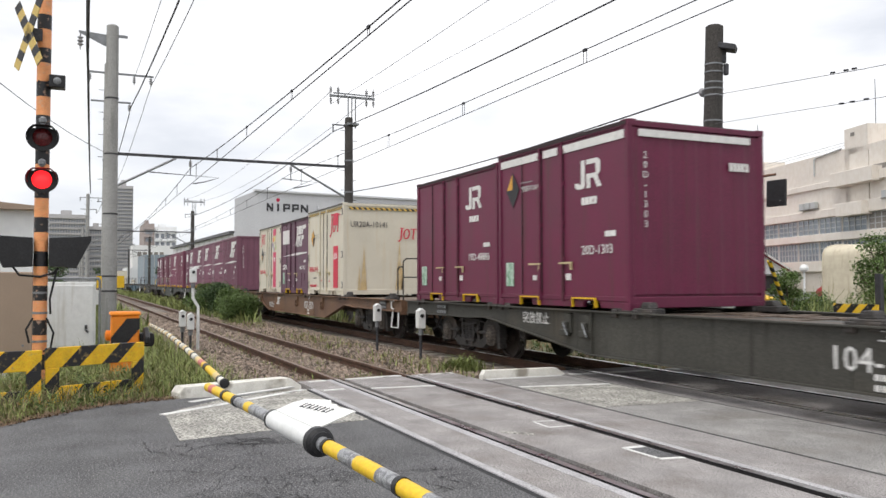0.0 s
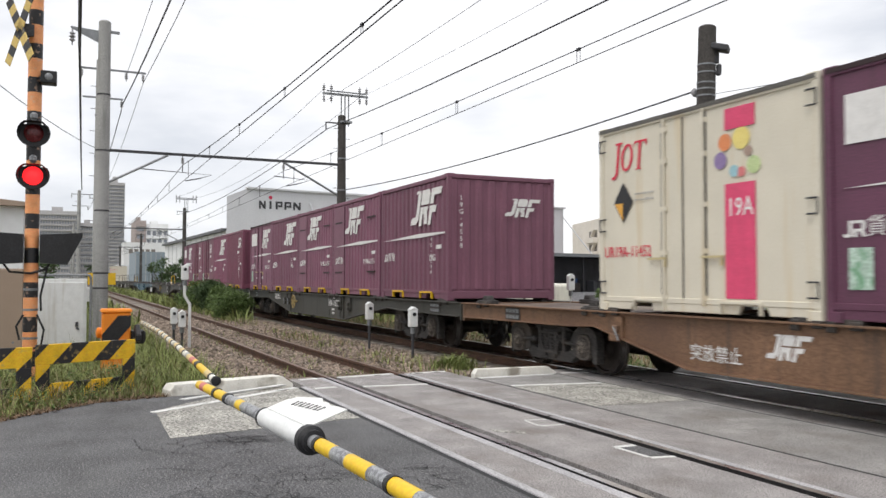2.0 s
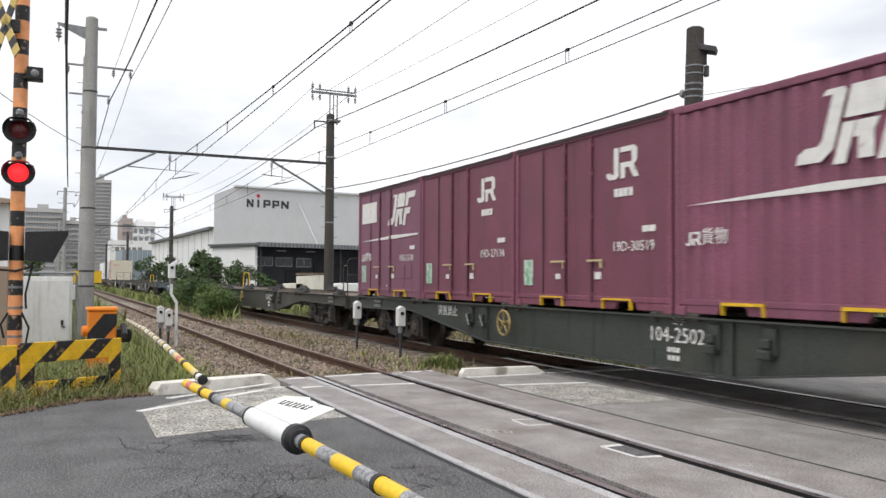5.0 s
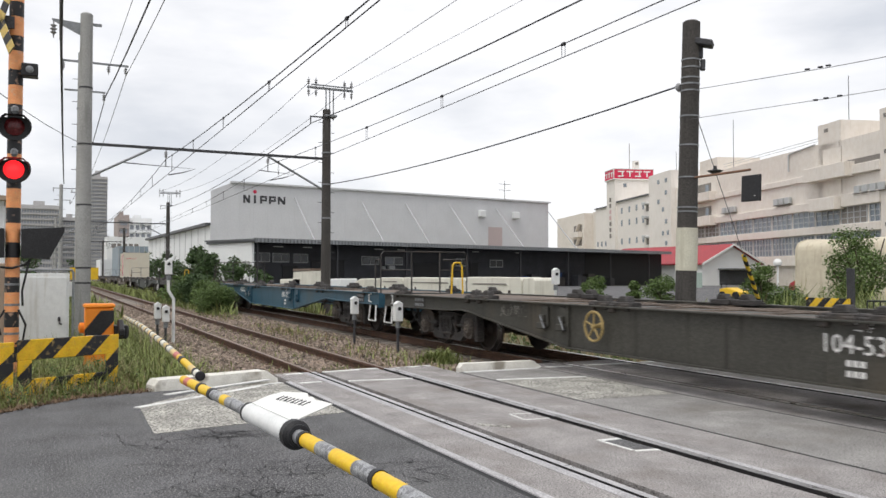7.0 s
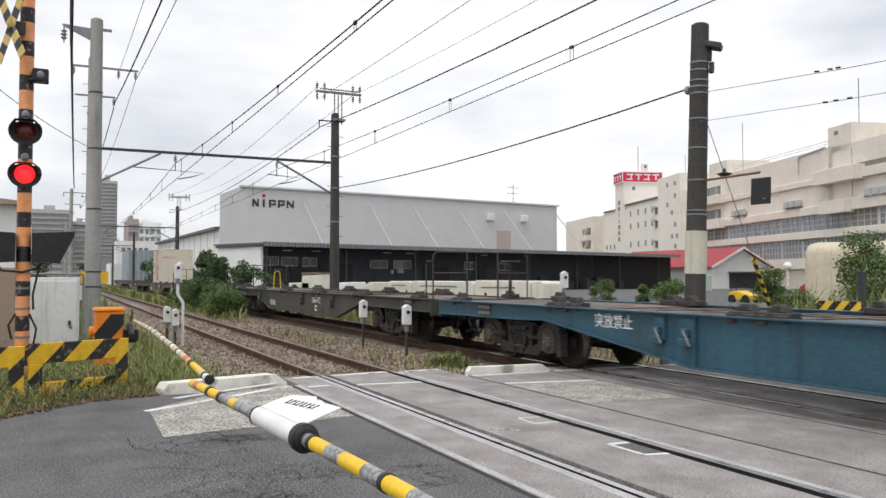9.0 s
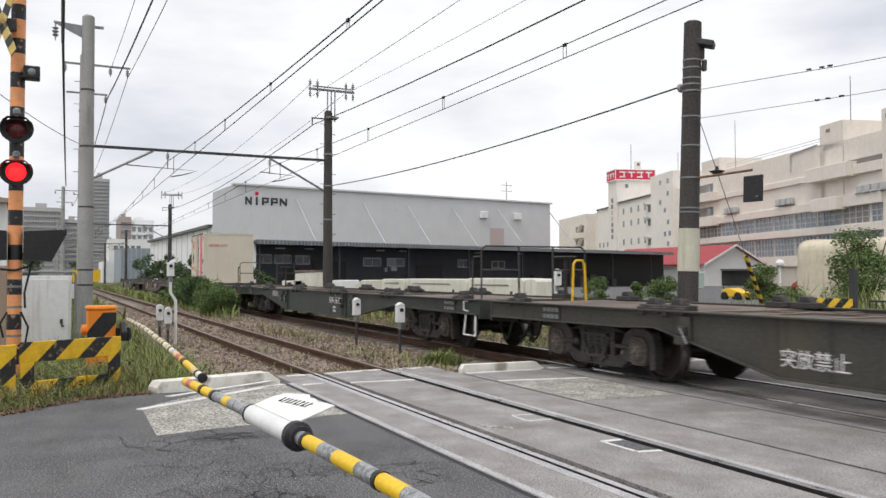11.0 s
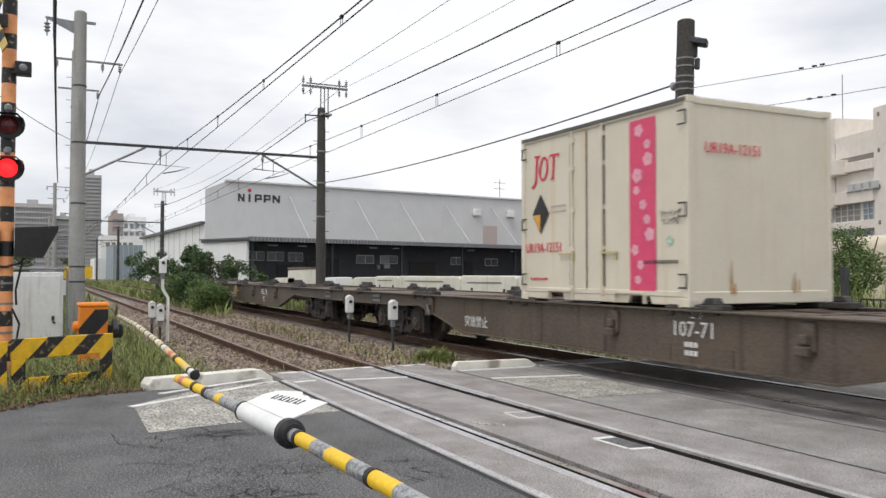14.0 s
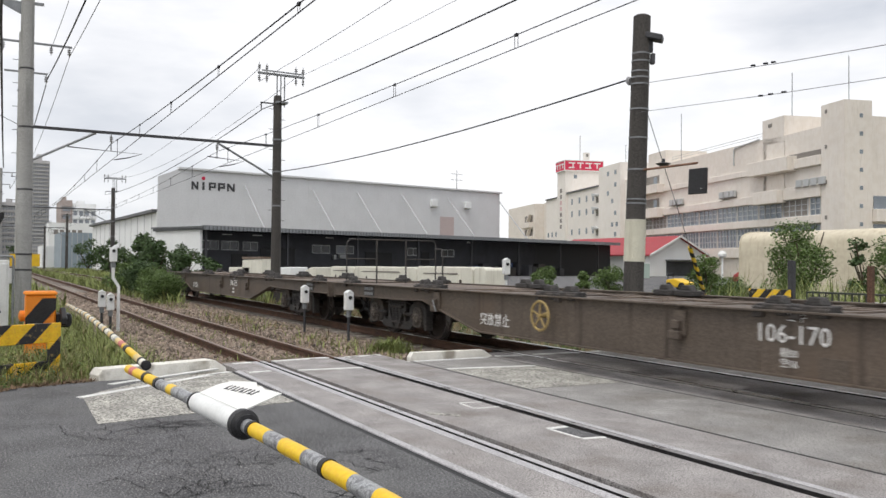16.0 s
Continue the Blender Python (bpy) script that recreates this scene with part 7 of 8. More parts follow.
for z in (5.4, 9.2, 13.0):
    # Flat dark sheet stands for the shaded loggia.
    part("loggia", Builder().span((-104.2, -1.56, z), (-97.0, -1.44, z + 1.9)), M["shade"], kb)
    part("balcony", Builder().span((-104.4, -2.8, z - 1.5), (-96.6, -1.5, z)), M["wall_cream"], kb, bevel=0.05)
    part("stair_flight", Builder().prism([(-99.8, z + 0.2), (-99.2, z + 0.2), (-97.0, z + 2.1), (-97.6, z + 2.1)], -2.6, -1.7, "y"), M["wall_cream"], kb)
for x in (-88.0, -85.0, -82.0):
    for z in (4.8, 8.6):
        part("window", Builder().span((x - 0.45, -0.08, z), (x + 0.45, 0.04, z + 1.2)), M["glass"], kb)
sg = part("sign_box", Builder().span((-80.0, -0.9, 24.8), (-73.4, 9.2, 27.3)), M["red_sign"], kb, "red rooftop sign box")
for z in (24.75, 27.25):
    part("sign_border", Builder().span((-80.1, -1.0, z - 0.1), (-73.3, 9.3, z + 0.1)), M["white"], sg)
for y in (-0.95, 9.2):
    part("sign_border", Builder().span((-73.42, y - 0.1, 24.8), (-73.30, y + 0.1, 27.3)), M["white"], sg)
for i in range(4):
    y = 0.1 + i * 2.2
    lean = 0.3 * (i % 2)
    b = Builder().span((-73.4, y, 26.45), (-73.28, y + 1.7, 26.75)).span((-73.4, y + 1.0 - lean, 25.3), (-73.28, y + 1.3 - lean, 26.45))
    if i in (0, 2):
        b.span((-73.4, y, 25.3), (-73.28, y + 1.5, 25.6))
    part("company_mark", b, M["white"], sg, "white company mark")
    if i < 3:
        x = -79.3 + i * 1.9
        part("company_mark", Builder().span((x, -1.02, 26.2), (x + 1.3, -0.88, 26.5)).span((x + 0.6, -1.02, 25.3), (x + 0.9, -0.88, 26.2)), M["white"], sg)
part("sign_mast", Builder().tube((-76.4, 4.2, 27.2), (-76.4, 4.2, 34.0), 0.09, n=6), M["shade"], kb)
part("roof_tank", Builder().span((-76.6, 5.0, 27.2), (-75.4, 6.4, 29.6)), M["wall_pale"], kb)
part("tank_hatch", Builder().span((-75.42, 5.4, 28.5), (-75.30, 6.0, 29.2)), M["shade"], kb)
for x, z in ((-20.5, 29.4), (-45.0, 27.2), (12.6, 29.5), (24.6, 29.0)):
    part("lightning_rod", Builder().tube((x, 2.5, 19.5), (x, 2.5, z), 0.05, n=5), M["dark_steel"], kb)

# red-roofed store
hs = thing("store_building", pose(-95.0, 87.6, 0), "white gabled store with a red metal roof", "house")
part("wall", Builder().prism([(-6.0, -0.3), (6.0, -0.3), (6.0, 3.1), (0, 5.85), (-6.0, 3.1)], -26.0, 0.0, "x"), M["wall_white"], hs)
for s in (-1, 1):
    b = Builder().prism([(0, 6.15), (s * 6.5, 3.1), (s * 6.5, 2.9), (0, 5.9)], -26.4, 0.6, "x")
    part("roof", b, M["red_roof"], hs, "red metal roof")
part("bargeboard", Builder().prism([(-6.5, 2.85), (0, 5.88), (6.5, 2.85), (6.5, 3.15), (0, 6.2), (-6.5, 3.15)], 0.6, 0.7, "x"), M["white"], hs)
# No shutter: a dark sheet painted for the shade in the open front.
part("shutter", Builder().span((0.0, -2.5, -0.2), (0.1, 4.4, 2.1)), M["wall_dark"], hs, "open front, its shaded inside painted dark")
part("awning", Builder().span((0.0, -2.8, 2.2), (1.4, 4.6, 2.35)), M["roof_grey"], hs)
fnc = thing("yard_fence", pose(-80.1, 66, -0.4), "pale green sheet fence in the yard", "fence")
for k in range(2):
    part("sheet", Builder().box((k * 1.1, 0, 1.0), (1.05, 0.05, 2.1)), material("pale_green_sheet", (0.35, 0.43, 0.38), 0.6, vary=0.08) if k == 0 else bpy.data.materials["pale_green_sheet"], fnc)

# cream arched store
ar = thing("arched_store", pose(-24.6, 20.4, 0), "cream tarpaulin-covered arched store with dirt runs", "storage tent")
arc = [(0.0, -0.3), (0.0, 2.0)] + [(2.4 - 2.4 * math.copysign(abs(math.cos(a)) ** 0.36, math.cos(a)), 2.0 + 0.92 * math.sin(a) ** 0.45) for a in [math.pi * k / 18 for k in range(1, 18)]] + [(4.8, 2.0), (4.8, -0.3)]
part("cover", Builder().prism(arc, 0.0, 16.0, "x"), M["tarp"], ar, smooth=True)
part("hoop", Builder().pipe([(-0.04, y, z) for y, z in arc], 0.035, 6), M["tarp"], ar)
part("flap", Builder().prism([(0.2, -0.2), (1.2, -0.2), (0.9, 2.0), (0.3, 2.1)], -0.25, -0.2, "x"), M["tarp"], ar)


def tower(name, x, y0, y1, h, mat, label, floors, bays, depth=20.0):
    t = thing(name, pose(x, 0, 0), label, "tower block")
    part("wall", Builder().span((-depth, y0, -0.3), (0, y1, h)), M[mat], t)
    for k in range(floors):
        z = 2.0 + (h - 3.0) * k / floors
        f = (h - 3.0) / floors
        for j in range(bays):
            w = (y1 - y0) / bays
            part("window", Builder().span((0.0, y0 + w * j + 0.18 * w, z), (0.12, y0 + w * (j + 1) - 0.18 * w, z + f * 0.5)), M["far_glass"], t)
        part("balcony", Builder().span((0.0, y0, z + f * 0.62), (0.7, y1, z + f * 0.86)), M[mat], t)
    part("roof_box", Builder().span((-depth * 0.7, y0 + (y1 - y0) * 0.3, h), (-depth * 0.3, y0 + (y1 - y0) * 0.6, h + h * 0.07)), M[mat], t)
    return t


tower("apartment_block", -420, -19, -3, 33.0, "tower", "pale grey apartment block far down the line", 12, 14)
tower("apartment_block", -425, -2.5, 6, 28.0, "tower", "pale grey apartment block far down the line", 10, 8)
tower("apartment_tower", -520, 14.4, 23.5, 58.5, "tower", "tall grey apartment tower in the distance", 26, 8)
tower("brown_block", -300, 13.7, 17.2, 21.6, "tower_warm", "grey-brown tiled tower block in the distance", 7, 1)
tower("white_block", -300.5, 17.2, 24.6, 20.6, "wall_white", "white banded office block in the distance", 6, 4)
lo = thing("low_office", pose(-280, 0, 0), "white low office building in the distance", "office")
part("wall", Builder().span((-15, 9.0, -0.3), (0, 22.5, 13.2)), M["wall_white"], lo)
for k in range(5):
    part("mark", Builder().span((0, 10.4 + k * 1.7, 9.6), (0.1, 11.6 + k * 1.7, 11.0)), M["shade"], lo)
bs = thing("blue_shed", pose(-200, 0, 0), "blue-grey metal shed by the railway", "shed")
part("wall", Builder().span((-20, 6.6, -0.3), (0, 13.0, 7.7)), material("blue_grey_sheet", (0.25, 0.30, 0.34), 0.6, vary=0.08, scale=0.5), bs)
for k in range(6):
    part("sheet_joint", Builder().span((0, 6.6 + k * 1.1, 0), (0.08, 6.7 + k * 1.1, 7.6)), M["frame"], bs)
part("wall", Builder().span((-40, 4.0, -0.3), (-22, 8.0, 5.0)), M["wall_white"], bs)

# ---- plants ----
def leaf_cloud(b, c, r, n, size, rng, slot=0):
    """Small leaves in an uneven clump."""
    for _ in range(n):
        d = Vector((rng.gauss(0, 1), rng.gauss(0, 1), rng.gauss(0, 1))).normalized() * (rng.random() ** 0.45)
        p = Vector(c) + Vector((d.x * r[0], d.y * r[1], d.z * r[2]))
        u = Vector((rng.gauss(0, 1), rng.gauss(0, 1), rng.gauss(0, 0.6))).normalized()
        w = u.cross(Vector((rng.gauss(0, 1), rng.gauss(0, 1), rng.gauss(0, 1)))).normalized()
        s = size * rng.uniform(0.6, 1.4)
        b.face([p - u * s, p + w * s * 0.5, p + u * s, p - w * s * 0.5], slot)


def shrub(name, x, y, r, h, label, seed, mat="leaf", trunk=0.0, size=0.06, count=1600, clumps=14, base=-0.3):
    rng = random.Random(seed)
    t = thing(name, pose(x, y, base), label, "tree" if trunk else "bush")
    b = Builder()
    th = trunk or h * 0.25
    b.tube((0, 0, -0.1), (0.04 * h, 0.02 * h, th), 0.028 * h, 0.02 * h, 8)
    ends = []
    for k in range(6):
        a = 2 * math.pi * k / 6 + rng.random()
        e = (r * 0.6 * math.cos(a), r * 0.6 * math.sin(a), th + (h - th) * rng.uniform(0.3, 0.85))
        b.tube((0.04 * h, 0.02 * h, th * 0.9), e, 0.014 * h, 0.005 * h, 6)
    part("trunk", b, M["bark"], t)
    b = Builder()
    for k in range(clumps):
        a, q = rng.uniform(0, 2 * math.pi), rng.random() ** 0.5
        zc = th * 0.8 + (h - th * 0.8) * rng.uniform(0.12, 0.88)
        wide = math.sin(math.pi * min(0.95, max(0.1, (zc - th * 0.6) / (h - th * 0.6)))) ** 0.6
        k_r = rng.uniform(0.28, 0.5) * r
        leaf_cloud(b, (r * 0.75 * q * wide * math.cos(a), r * 0.75 * q * wide * math.sin(a), zc), (k_r, k_r, k_r * 0.75), count // clumps, size, rng)
    part("crown", b, M[mat], t)
    return t


shrub("bush", -31.5, -2.25, 0.9, 1.2, "dense green bush between the tracks", 1, "leaf", size=0.030, count=11000, clumps=34)
shrub("bush", -34.0, -2.1, 1.0, 1.4, "dense green bush between the tracks", 2, "leaf", size=0.038, count=9000, clumps=28)
shrub("bush", -37.5, -2.2, 1.0, 1.7, "dense green bush between the tracks", 3, "leaf_dark", size=0.042, count=8000, clumps=28)
shrub("bush", -41.5, -2.3, 1.0, 1.6, "dense green bush between the tracks", 5, "leaf", size=0.06, count=5000, clumps=22)
for i, (x, y, r, h) in enumerate(((-72, 4.5, 1.6, 3.6), (-78, 5.0, 1.8, 4.2), (-70, 6.5, 1.5, 3.2), (-88, 6.0, 2.2, 4.6), (-110, 5.5, 2.4, 4.6), (-96, 4.6, 1.8, 3.5), (-62, 4.6, 1.2, 2.4), (-58, 5.4, 1.1, 2.2), (-150, 7, 3, 5.5), (-170, -3.0, 2.0, 4.5), (-140, -11, 3.0, 6.0))):
    shrub("roadside_tree", x, y, r, h, "dark green leafy tree along the railway", 20 + i, "leaf_dark", 0.5, 0.13 if h < 4 else 0.2, 1500)
for i, (x, y, r, h) in enumerate(((-30.2, 14.0, 0.75, 1.75), (-27.6, 14.3, 0.4, 1.5), (-25.6, 14.0, 0.8, 1.75), (-20.55, 13.95, 0.62, 2.2), (-22.6, 17.5, 0.9, 1.2))):
    shrub("garden_shrub", x, y, r, h, "rounded green shrub by the loading yard", 50 + i, "leaf", 0, 0.045, 3600, 20)
shrub("young_tree", -15.8, 12.7, 1.2, 3.1, "leafy young tree beside the arched store", 71, "leaf", 0.9, 0.040, 10000, 30)
shrub("young_tree", -17.8, 18.6, 0.6, 2.9, "thin dark young tree beside the arched store", 72, "leaf_dark", 0.8, 0.07, 1200)
shrub("young_tree", -14.6, 15.6, 1.0, 2.8, "leafy young tree beside the arched store", 73, "leaf", 0.8, 0.042, 6500, 26)


def blades(name, n, where, h, mat, label, seed, width=0.012, lean=0.5):
    rng = random.Random(seed)
    b = Builder()
    for _ in range(n):
        x, y, z, k = where(rng)
        hh = rng.uniform(h[0], h[1]) * k
        a, l = rng.uniform(0, 2 * math.pi), rng.uniform(0.1, lean) * hh
        dx, dy = math.cos(a), math.sin(a)
        w = width * rng.uniform(0.7, 1.5)
        wx, wy = -dy * w, dx * w
        m = (x + dx * l * 0.35, y + dy * l * 0.35, z + hh * 0.62)
        t = (x + dx * l, y + dy * l, z + hh * rng.uniform(0.8, 1.0))
        i = len(b.v)
        b.v += [(x - wx, y - wy, z), (x + wx, y + wy, z), (m[0] + wx * 0.8, m[1] + wy * 0.8, m[2]), (m[0] - wx * 0.8, m[1] - wy * 0.8, m[2]), t]
        b.f += [(i, i + 1, i + 2, i + 3), (i + 3, i + 2, i + 4)]
        b.m += [0, 0]
    ob = solid(name, b, M[mat], label, "grass", kind="stuff")
    return ob


def edge_x(y):
    """The road's left edge at y."""
    for (xa, ya), (xb, yb) in zip(EDGE[:-1], EDGE[1:]):
        if y >= yb:
            return xa + (xb - xa) * (ya - y) / (ya - yb)
    return EDGE[-1][0]


def at_fence(rng):
    y = rng.uniform(-12.0, -6.95)
    x = rng.uniform(-12.6, edge_x(y) - 0.08)
    near = edge_x(y) - x
    return x, y, -0.06, min(1.0, 0.35 + 0.75 * near)


def road_litter(rng):
    y = rng.uniform(-11.0, -6.9)
    return edge_x(y) + 0.06 - abs(rng.gauss(0, 0.22)), y, -0.045, rng.uniform(0.5, 1.0)


def left_bank(rng):
    x = -11.2 - 50 * rng.random() ** 1.7
    return x, rng.uniform(-9.0, -5.9), -0.28, rng.uniform(0.6, 1.2) * (1.0 if x > -30 else 1.3)


def far_bank(rng):
    x = -30 - 120 * rng.random()
    y = rng.choice([rng.uniform(-7.5, -5.6), rng.uniform(-2.7, -1.6), rng.uniform(1.6, 6.0)])
    return x, y, -0.28, rng.uniform(0.8, 1.8)


def between(rng):
    x = -10.9 - 24 * rng.random() ** 1.3
    while noise.noise((x * 0.45, 3.1, 0)) < -0.05 and rng.random() < 0.9:
        x = -10.9 - 24 * rng.random()
    return x, rng.gauss(-2.35, 0.28), -0.2, rng.uniform(0.4, 1.0)


def in_track(rng):
    x = -11.3 - 1.6 * rng.random() ** 2 if rng.random() < 0.5 else -11.5 - 14 * rng.random()
    return x, rng.choice([rng.gauss(-4.6, 0.12), rng.gauss(-3.5, 0.2), rng.gauss(-4.0, 0.3), rng.gauss(-5.5, 0.25)]), -0.19, rng.uniform(0.3, 0.9)


def yard(rng):
    return -30 + 28 * rng.random(), rng.uniform(9.0, 20.0), -0.3, rng.uniform(0.7, 1.6)


blades("tall_grass", 9000, at_fence, (0.08, 0.43), "grass", "tall green grass round the crossing fence", 1, 0.0042, 1.2)
blades("dry_straw", 6000, at_fence, (0.06, 0.36), "dry", "dry brown straw round the crossing fence", 2, 0.004, 1.4)
blades("dry_litter", 9000, road_litter, (0.02, 0.10), "litter", "dead brown leaves at the road's edge", 41, 0.010, 2.6)
blades("bank_grass", 28000, left_bank, (0.12, 0.58), "grass", "green grass on the bank beside the track", 3, 0.0065, 0.9)
blades("bank_straw", 9000, left_bank, (0.10, 0.36), "dry", "straw among the bank grass", 4, 0.006, 1.0)
blades("far_grass", 14000, far_bank, (0.15, 0.55), "grass", "green grass along the railway", 5, 0.035, 0.8)
blades("track_weeds", 1300, between, (0.10, 0.42), "grass", "weeds between the two tracks", 6, 0.010, 0.8)
blades("track_straw", 3000, between, (0.08, 0.34), "dry", "brown dead weeds between the two tracks", 7, 0.008, 0.7)
blades("rail_weeds", 2600, in_track, (0.06, 0.26), "grass", "sparse weeds along the rails", 8, 0.008, 0.9)
def tuft(rng):
    return rng.gauss(-12.75, 0.13), rng.gauss(-1.95, 0.15), -0.16, rng.uniform(0.5, 1.0)


blades("weed_tuft", 1300, tuft, (0.12, 0.40), "grass", "bright green weed tuft beside the kerb", 10, 0.009, 0.9)
def verge(rng):
    return -10.9 - 26 * rng.random(), rng.uniform(1.9, 8.0), -0.3, rng.uniform(0.4, 1.1)


def weed_bed(name, n, where, label, seed, mat, size):
    """Broad-leaved weeds: small clumps of leaves on the ground."""
    rng = random.Random(seed)
    b = Builder()
    for _ in range(n):
        x, y, z, k = where(rng)
        r = rng.uniform(0.05, 0.13) * k
        leaf_cloud(b, (x, y, z + r * rng.uniform(0.8, 2.4)), (r, r, r * 1.2), 16, size, rng)
    solid(name, b, M[mat], label, "weeds", kind="stuff")


weed_bed("fence_weeds", 260, at_fence, "broad-leaved green weeds among the grass", 21, "leaf", 0.022)
weed_bed("verge_weeds", 900, verge, "low green weeds beyond the far track", 22, "leaf", 0.03)
weed_bed("kerb_weeds", 46, tuft, "bright green broad-leaved weed beside the kerb", 23, "leaf", 0.016)
blades("verge_straw", 9000, verge, (0.08, 0.36), "dry", "brown straw beyond the far track", 24, 0.010, 1.0)
blades("yard_grass", 7000, yard, (0.15, 0.6), "grass", "green grass beyond the crossing", 9, 0.02, 0.8)


def tent_side(rng):
    return rng.uniform(-15.0, 3.0), rng.uniform(7.0, 12.5), -0.3, rng.uniform(0.6, 1.1)


blades("tent_grass", 9000, tent_side, (0.8, 1.75), "grass", "tall green grass in front of the arched store", 31, 0.014, 0.6)

# ballast stones and sleepers
rng = random.Random(9)
b = Builder()
base = [Vector(p) for p in ((1, 0, 0), (-1, 0, 0), (0, 1, 0), (0, -1, 0), (0, 0, 1), (0, 0, -1))]
tri = [(0, 2, 4), (2, 1, 4), (1, 3, 4), (3, 0, 4), (2, 0, 5), (1, 2, 5), (3, 1, 5), (0, 3, 5)]
for _ in range(34000):
    x = -11.5 - 32 * rng.random() ** 1.6
    y = rng.uniform(-5.75, -1.2)
    s = rng.uniform(0.020, 0.048) * (1.0 if x > -24 else 1.5)
    hump = 0.10 * max(0, 1 - abs(y + 2.2) / 0.9) * (0.6 + 0.6 * noise.noise((x * 0.5, y, 2)))
    c = Vector((x, y, -0.168 + hump + rng.uniform(-0.005, 0.025)))
    e = Euler((rng.uniform(0, 6), rng.uniform(0, 6), rng.uniform(0, 6))).to_matrix()
    b.mesh_add([c + e @ (p * s * rng.uniform(0.7, 1.35)) for p in base], tri)
solid("ballast_stones", b, M["stone"], "loose brown-grey ballast stones between the rails", "ballast", kind="stuff")
sl = Builder().span((-0.11, -0.98, -0.28), (0.11, 0.98, -0.150)).data("sleeper", M["sleeper"], bevel=0.02)
for yc in (YN, 0.0):
    for i in range(70):
        ob = new("sleeper", sl)
        ob.matrix_basis = pose(-12.1 - 0.62 * i, yc, 0)
        tagged(ob, "weathered concrete sleeper half sunk in ballast", "sleeper", "railway sleepers", "structure")

# cracks in the old asphalt: a broken net
rng = random.Random(5)
b = Builder()


def crack(x, y, a, length, w, depth=0):
    """One wandering crack, which tapers out and throws off branches."""
    n = int(length / 0.035)
    for k in range(n):
        a += rng.gauss(0, 0.42)
        x1, y1 = x + 0.035 * math.cos(a), y + 0.035 * math.sin(a)
        if y1 > -5.3 or x1 < -10:
            break
        wa, wb = [w * (1 - 0.8 * q / n) * (0.5 + abs(noise.noise((q * 0.7, y * 3, x)))) for q in (k, k + 1)]
        dx, dy = -math.sin(a), math.cos(a)
        b.face([(x - dx * wa, y - dy * wa, 0.0035), (x1 - dx * wb, y1 - dy * wb, 0.0035), (x1 + dx * wb, y1 + dy * wb, 0.0035), (x + dx * wa, y + dy * wa, 0.0035)])
        if depth < 2 and rng.random() < 0.13:
            crack(x1, y1, a + rng.choice((-1, 1)) * rng.uniform(0.7, 1.5), length * rng.uniform(0.25, 0.6), w * 0.75, depth + 1)
        x, y = x1, y1


for _ in range(40):
    x0, y0 = rng.gauss(-5.1, 0.75), rng.uniform(-7.2, -5.5)
    crack(x0, y0, rng.choice((-0.35, 1.0, 2.8, -2.1)) + rng.gauss(0, 0.35), rng.uniform(0.2, 0.9), rng.uniform(0.004, 0.011))
crack(-7.6, -5.9, -0.75, 2.2, 0.012)
solid("road_cracks", b, M["road_crack"], "dark branching net of cracks in old asphalt", "cracks", kind="stuff")

# far-side crossing fence, posts and small things
hb = thing("far_crossing_fence", pose(-11.9, 6.0, 0), "low yellow and black striped board beyond the tracks", "barrier fence")
part("board", Builder().box((0.5, 0, 0.84), (1.0, 0.04, 0.24)), striped("far_hazard", (0.78, 0.50, 0.03), (0.02, 0.02, 0.02), 0.36, -1.0, along=(1, 0, 0), share=0.5), hb)
for x in (0.08, 0.92):
    part("post", Builder().tube((x, 0.04, -0.4), (x, 0.04, 0.9), 0.03, n=8), M["yellow"], hb)
gf = thing("green_fence", pose(-10.75, 6.3, 0), "dark green tubular fence beyond the tracks", "fence")
for k in range(16):
    part("bar", Builder().tube((k * 0.14, 0, -0.3), (k * 0.14, 0, 0.92), 0.014, n=6), M["car_green"], gf)
for z in (0.1, 0.92):
    part("rail", Builder().tube((0, 0, z), (2.1, 0, z), 0.02, n=6), M["car_green"], gf)
for x, z, h in ((1.0, 0.66, 0.22), (1.42, 0.62, 0.34), (1.72, 0.64, 0.30)):
    part("paper", Builder().box((x, -0.03, z), (0.20, 0.006, h)), M["white"], gf, "white paper notice")
solid("rail_post", Builder().box((0, 0, 0.55), (0.13, 0.10, 2.0)), M["dark_steel"], "dark upright post made from old rail", "post", bevel=0.01, at=pose(-10.95, 6.1, 0))
solid("rail_post", Builder().box((0, 0, 0.5), (0.10, 0.10, 1.9)), M["rail_rust"], "rusty upright post made from old rail", "post", bevel=0.01, at=pose(-9.2, 6.0, 0))
lp = thing("yard_lamp", pose(-30.1, 25.4, 0), "white globe lamp on a thin post", "lamp post")
part("post", Builder().tube((0, 0, -0.4), (0, 0, 1.9), 0.05, n=8), M["white_box"], lp)
part("globe", Builder().lathe([(0.08, 0), (0.2, 0.08), (0.22, 0.2), (0.14, 0.34), (0.02, 0.38)], (0, 0, 1.85), (0, 0, 1), 14), M["white"], lp, smooth=True)


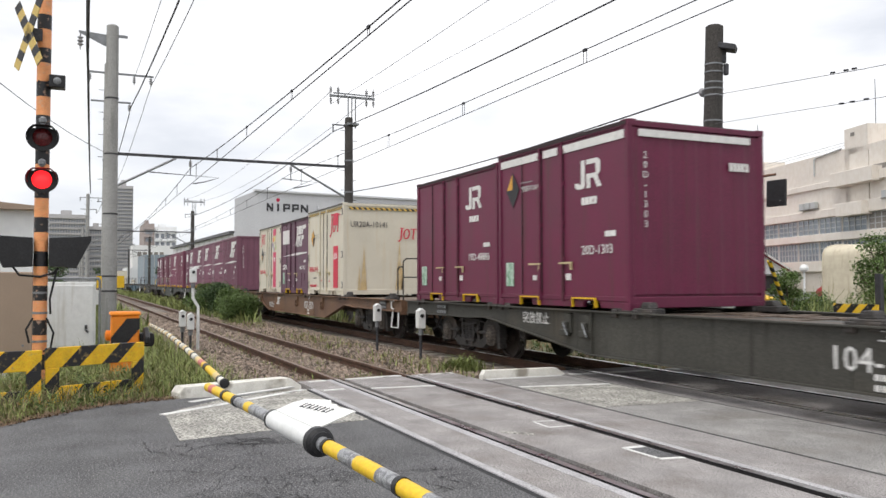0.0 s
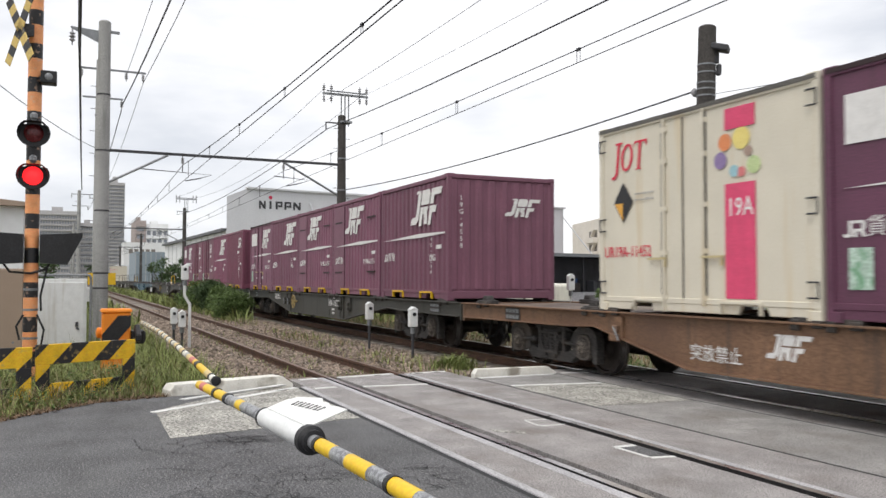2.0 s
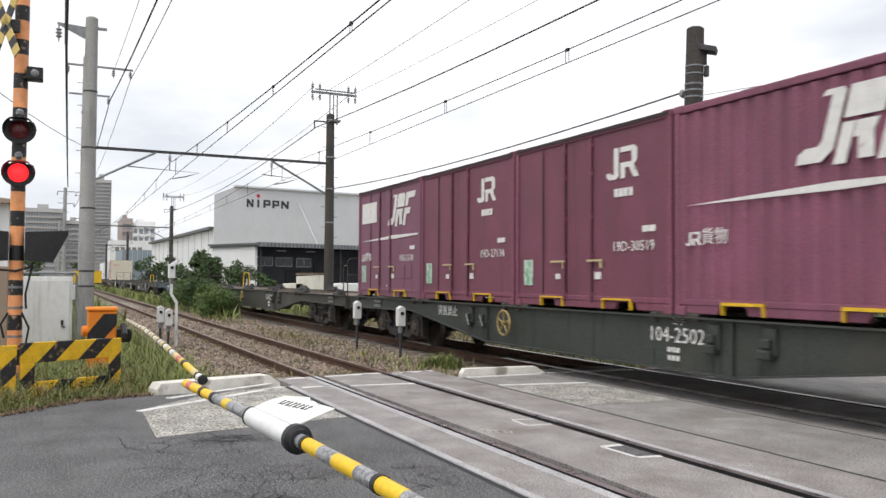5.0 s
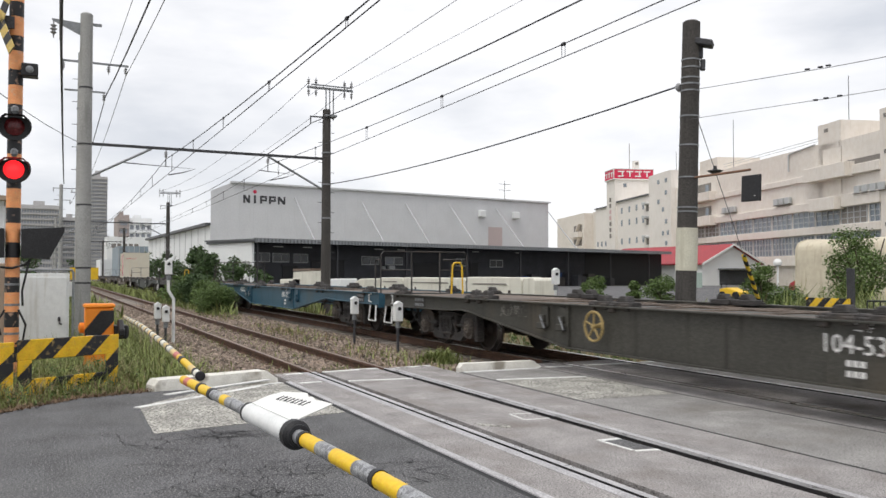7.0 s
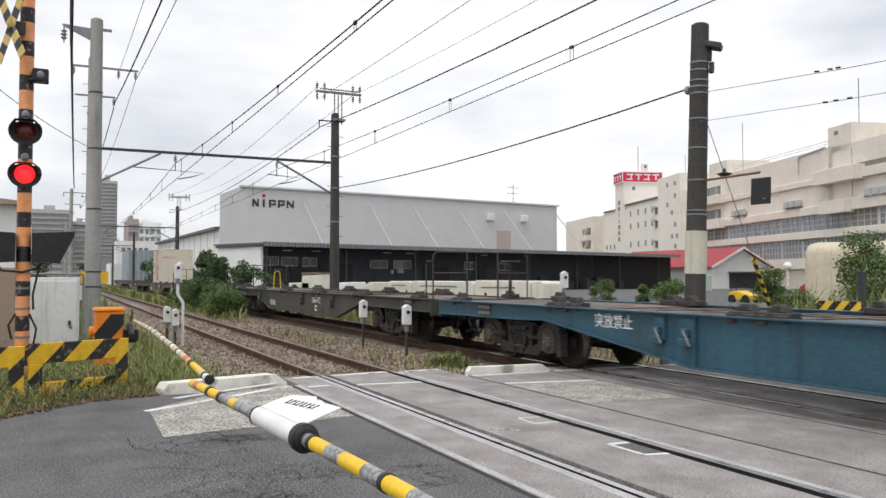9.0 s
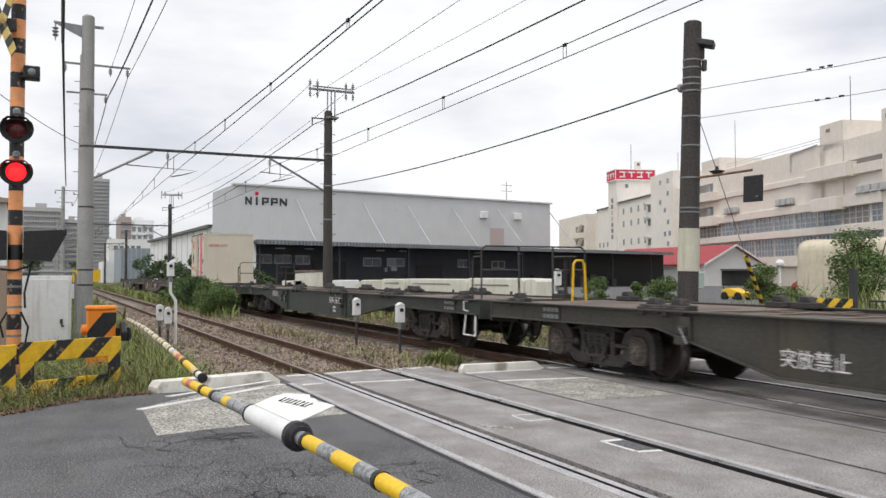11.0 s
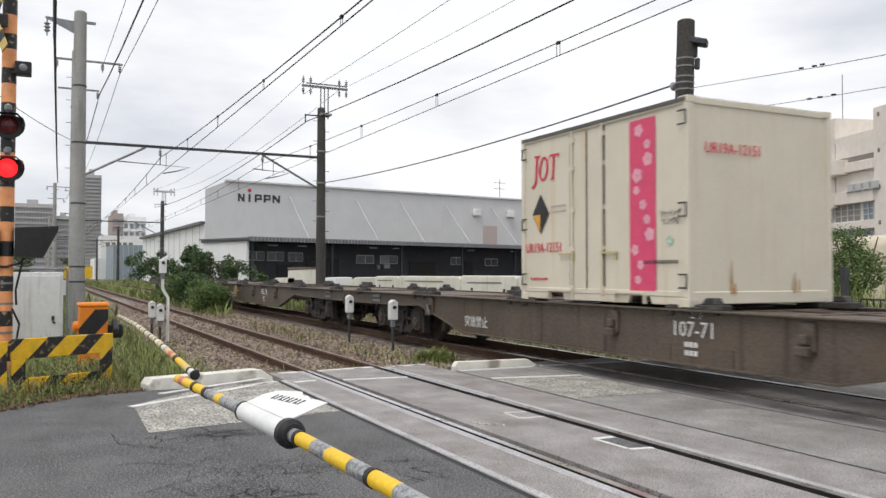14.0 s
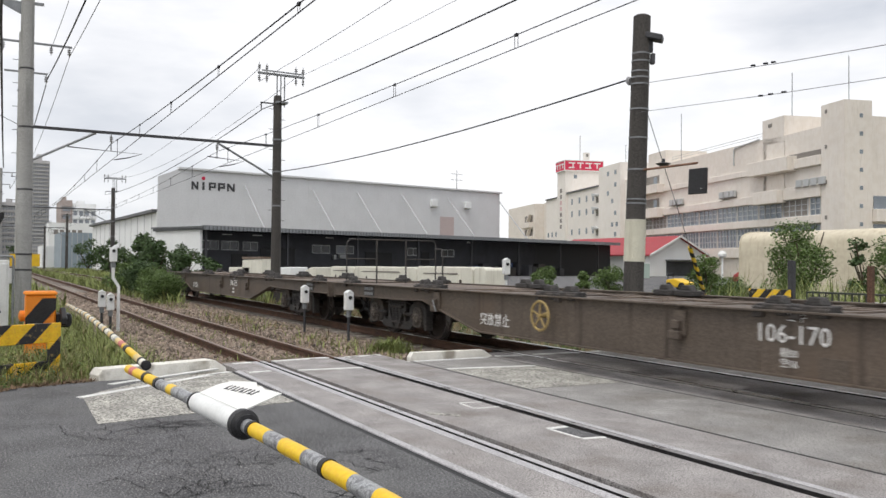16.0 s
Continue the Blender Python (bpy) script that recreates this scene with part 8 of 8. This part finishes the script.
def small_car(m, paint, label):
    c = thing("parked_car", m, label, "car", "parked cars")
    b = Builder().prism([(-2.0, 0.35), (2.0, 0.35), (2.05, 0.7), (1.3, 0.85), (0.7, 1.35), (-1.2, 1.4), (-1.95, 0.9)], -0.8, 0.8, "y")
    part("body", b, paint, c, bevel=0.06)
    for s in (-1, 1):
        part("side_window", Builder().prism([(-1.3, 0.92), (0.95, 0.9), (0.6, 1.28), (-1.05, 1.32)], s * 0.805 - 0.004, s * 0.805 + 0.004, "y"), M["glass"], c)
        for x in (-1.25, 1.25):
            part("wheel", Builder().lathe([(0.3, -0.1), (0.32, 0), (0.3, 0.1)], (x, s * 0.72, 0.32), (0, 1, 0), 14), M["rubber"], c)
    return c


small_car(pose(-50, 52, -0.3, 0, 0, 20), M["red_roof"], "small red car parked in the yard")
small_car(pose(-47, 55, -0.3, 0, 0, 60), M["wall_white"], "small white car parked in the yard")
yl = thing("yard_loader", pose(-41.0, 33.5, -0.3), "small yellow yard machine standing beyond the tracks", "loader")
part("body", Builder().prism([(-0.9, 0.25), (0.9, 0.25), (1.0, 0.55), (0.4, 0.68), (-0.2, 0.85), (-0.9, 0.75)], -0.5, 0.5, "y"), M["yellow"], yl, bevel=0.05)
part("guard", Builder().pipe([(-0.8, -0.4, 0.7), (-0.8, -0.4, 1.2), (-0.3, -0.4, 1.2), (-0.3, -0.4, 0.7)], 0.03, 6), M["black"], yl)
for x in (-0.6, 0.6):
    for s in (-1, 1):
        part("wheel", Builder().lathe([(0.28, -0.1), (0.3, 0), (0.28, 0.1)], (x, s * 0.5, 0.3), (0, 1, 0), 12), M["rubber"], yl)


# ---- what moves ----
def motions():
    times = [i * 0.5 for i in range(33)]
    for ob, offset, z in movers:
        walk(ob, [(t, pose(run(t) + offset, 0, z)) for t in times])
    turn = [run(i / FPS) / WHEEL_R for i in range(16 * FPS + 1)]
    for ax in wheelsets:
        place = ax.matrix_basis.translation.copy()
        walk(ax, [(i / FPS, Matrix.Translation(place) @ Matrix.Rotation(a, 4, "Y")) for i, a in enumerate(turn)])


motions()
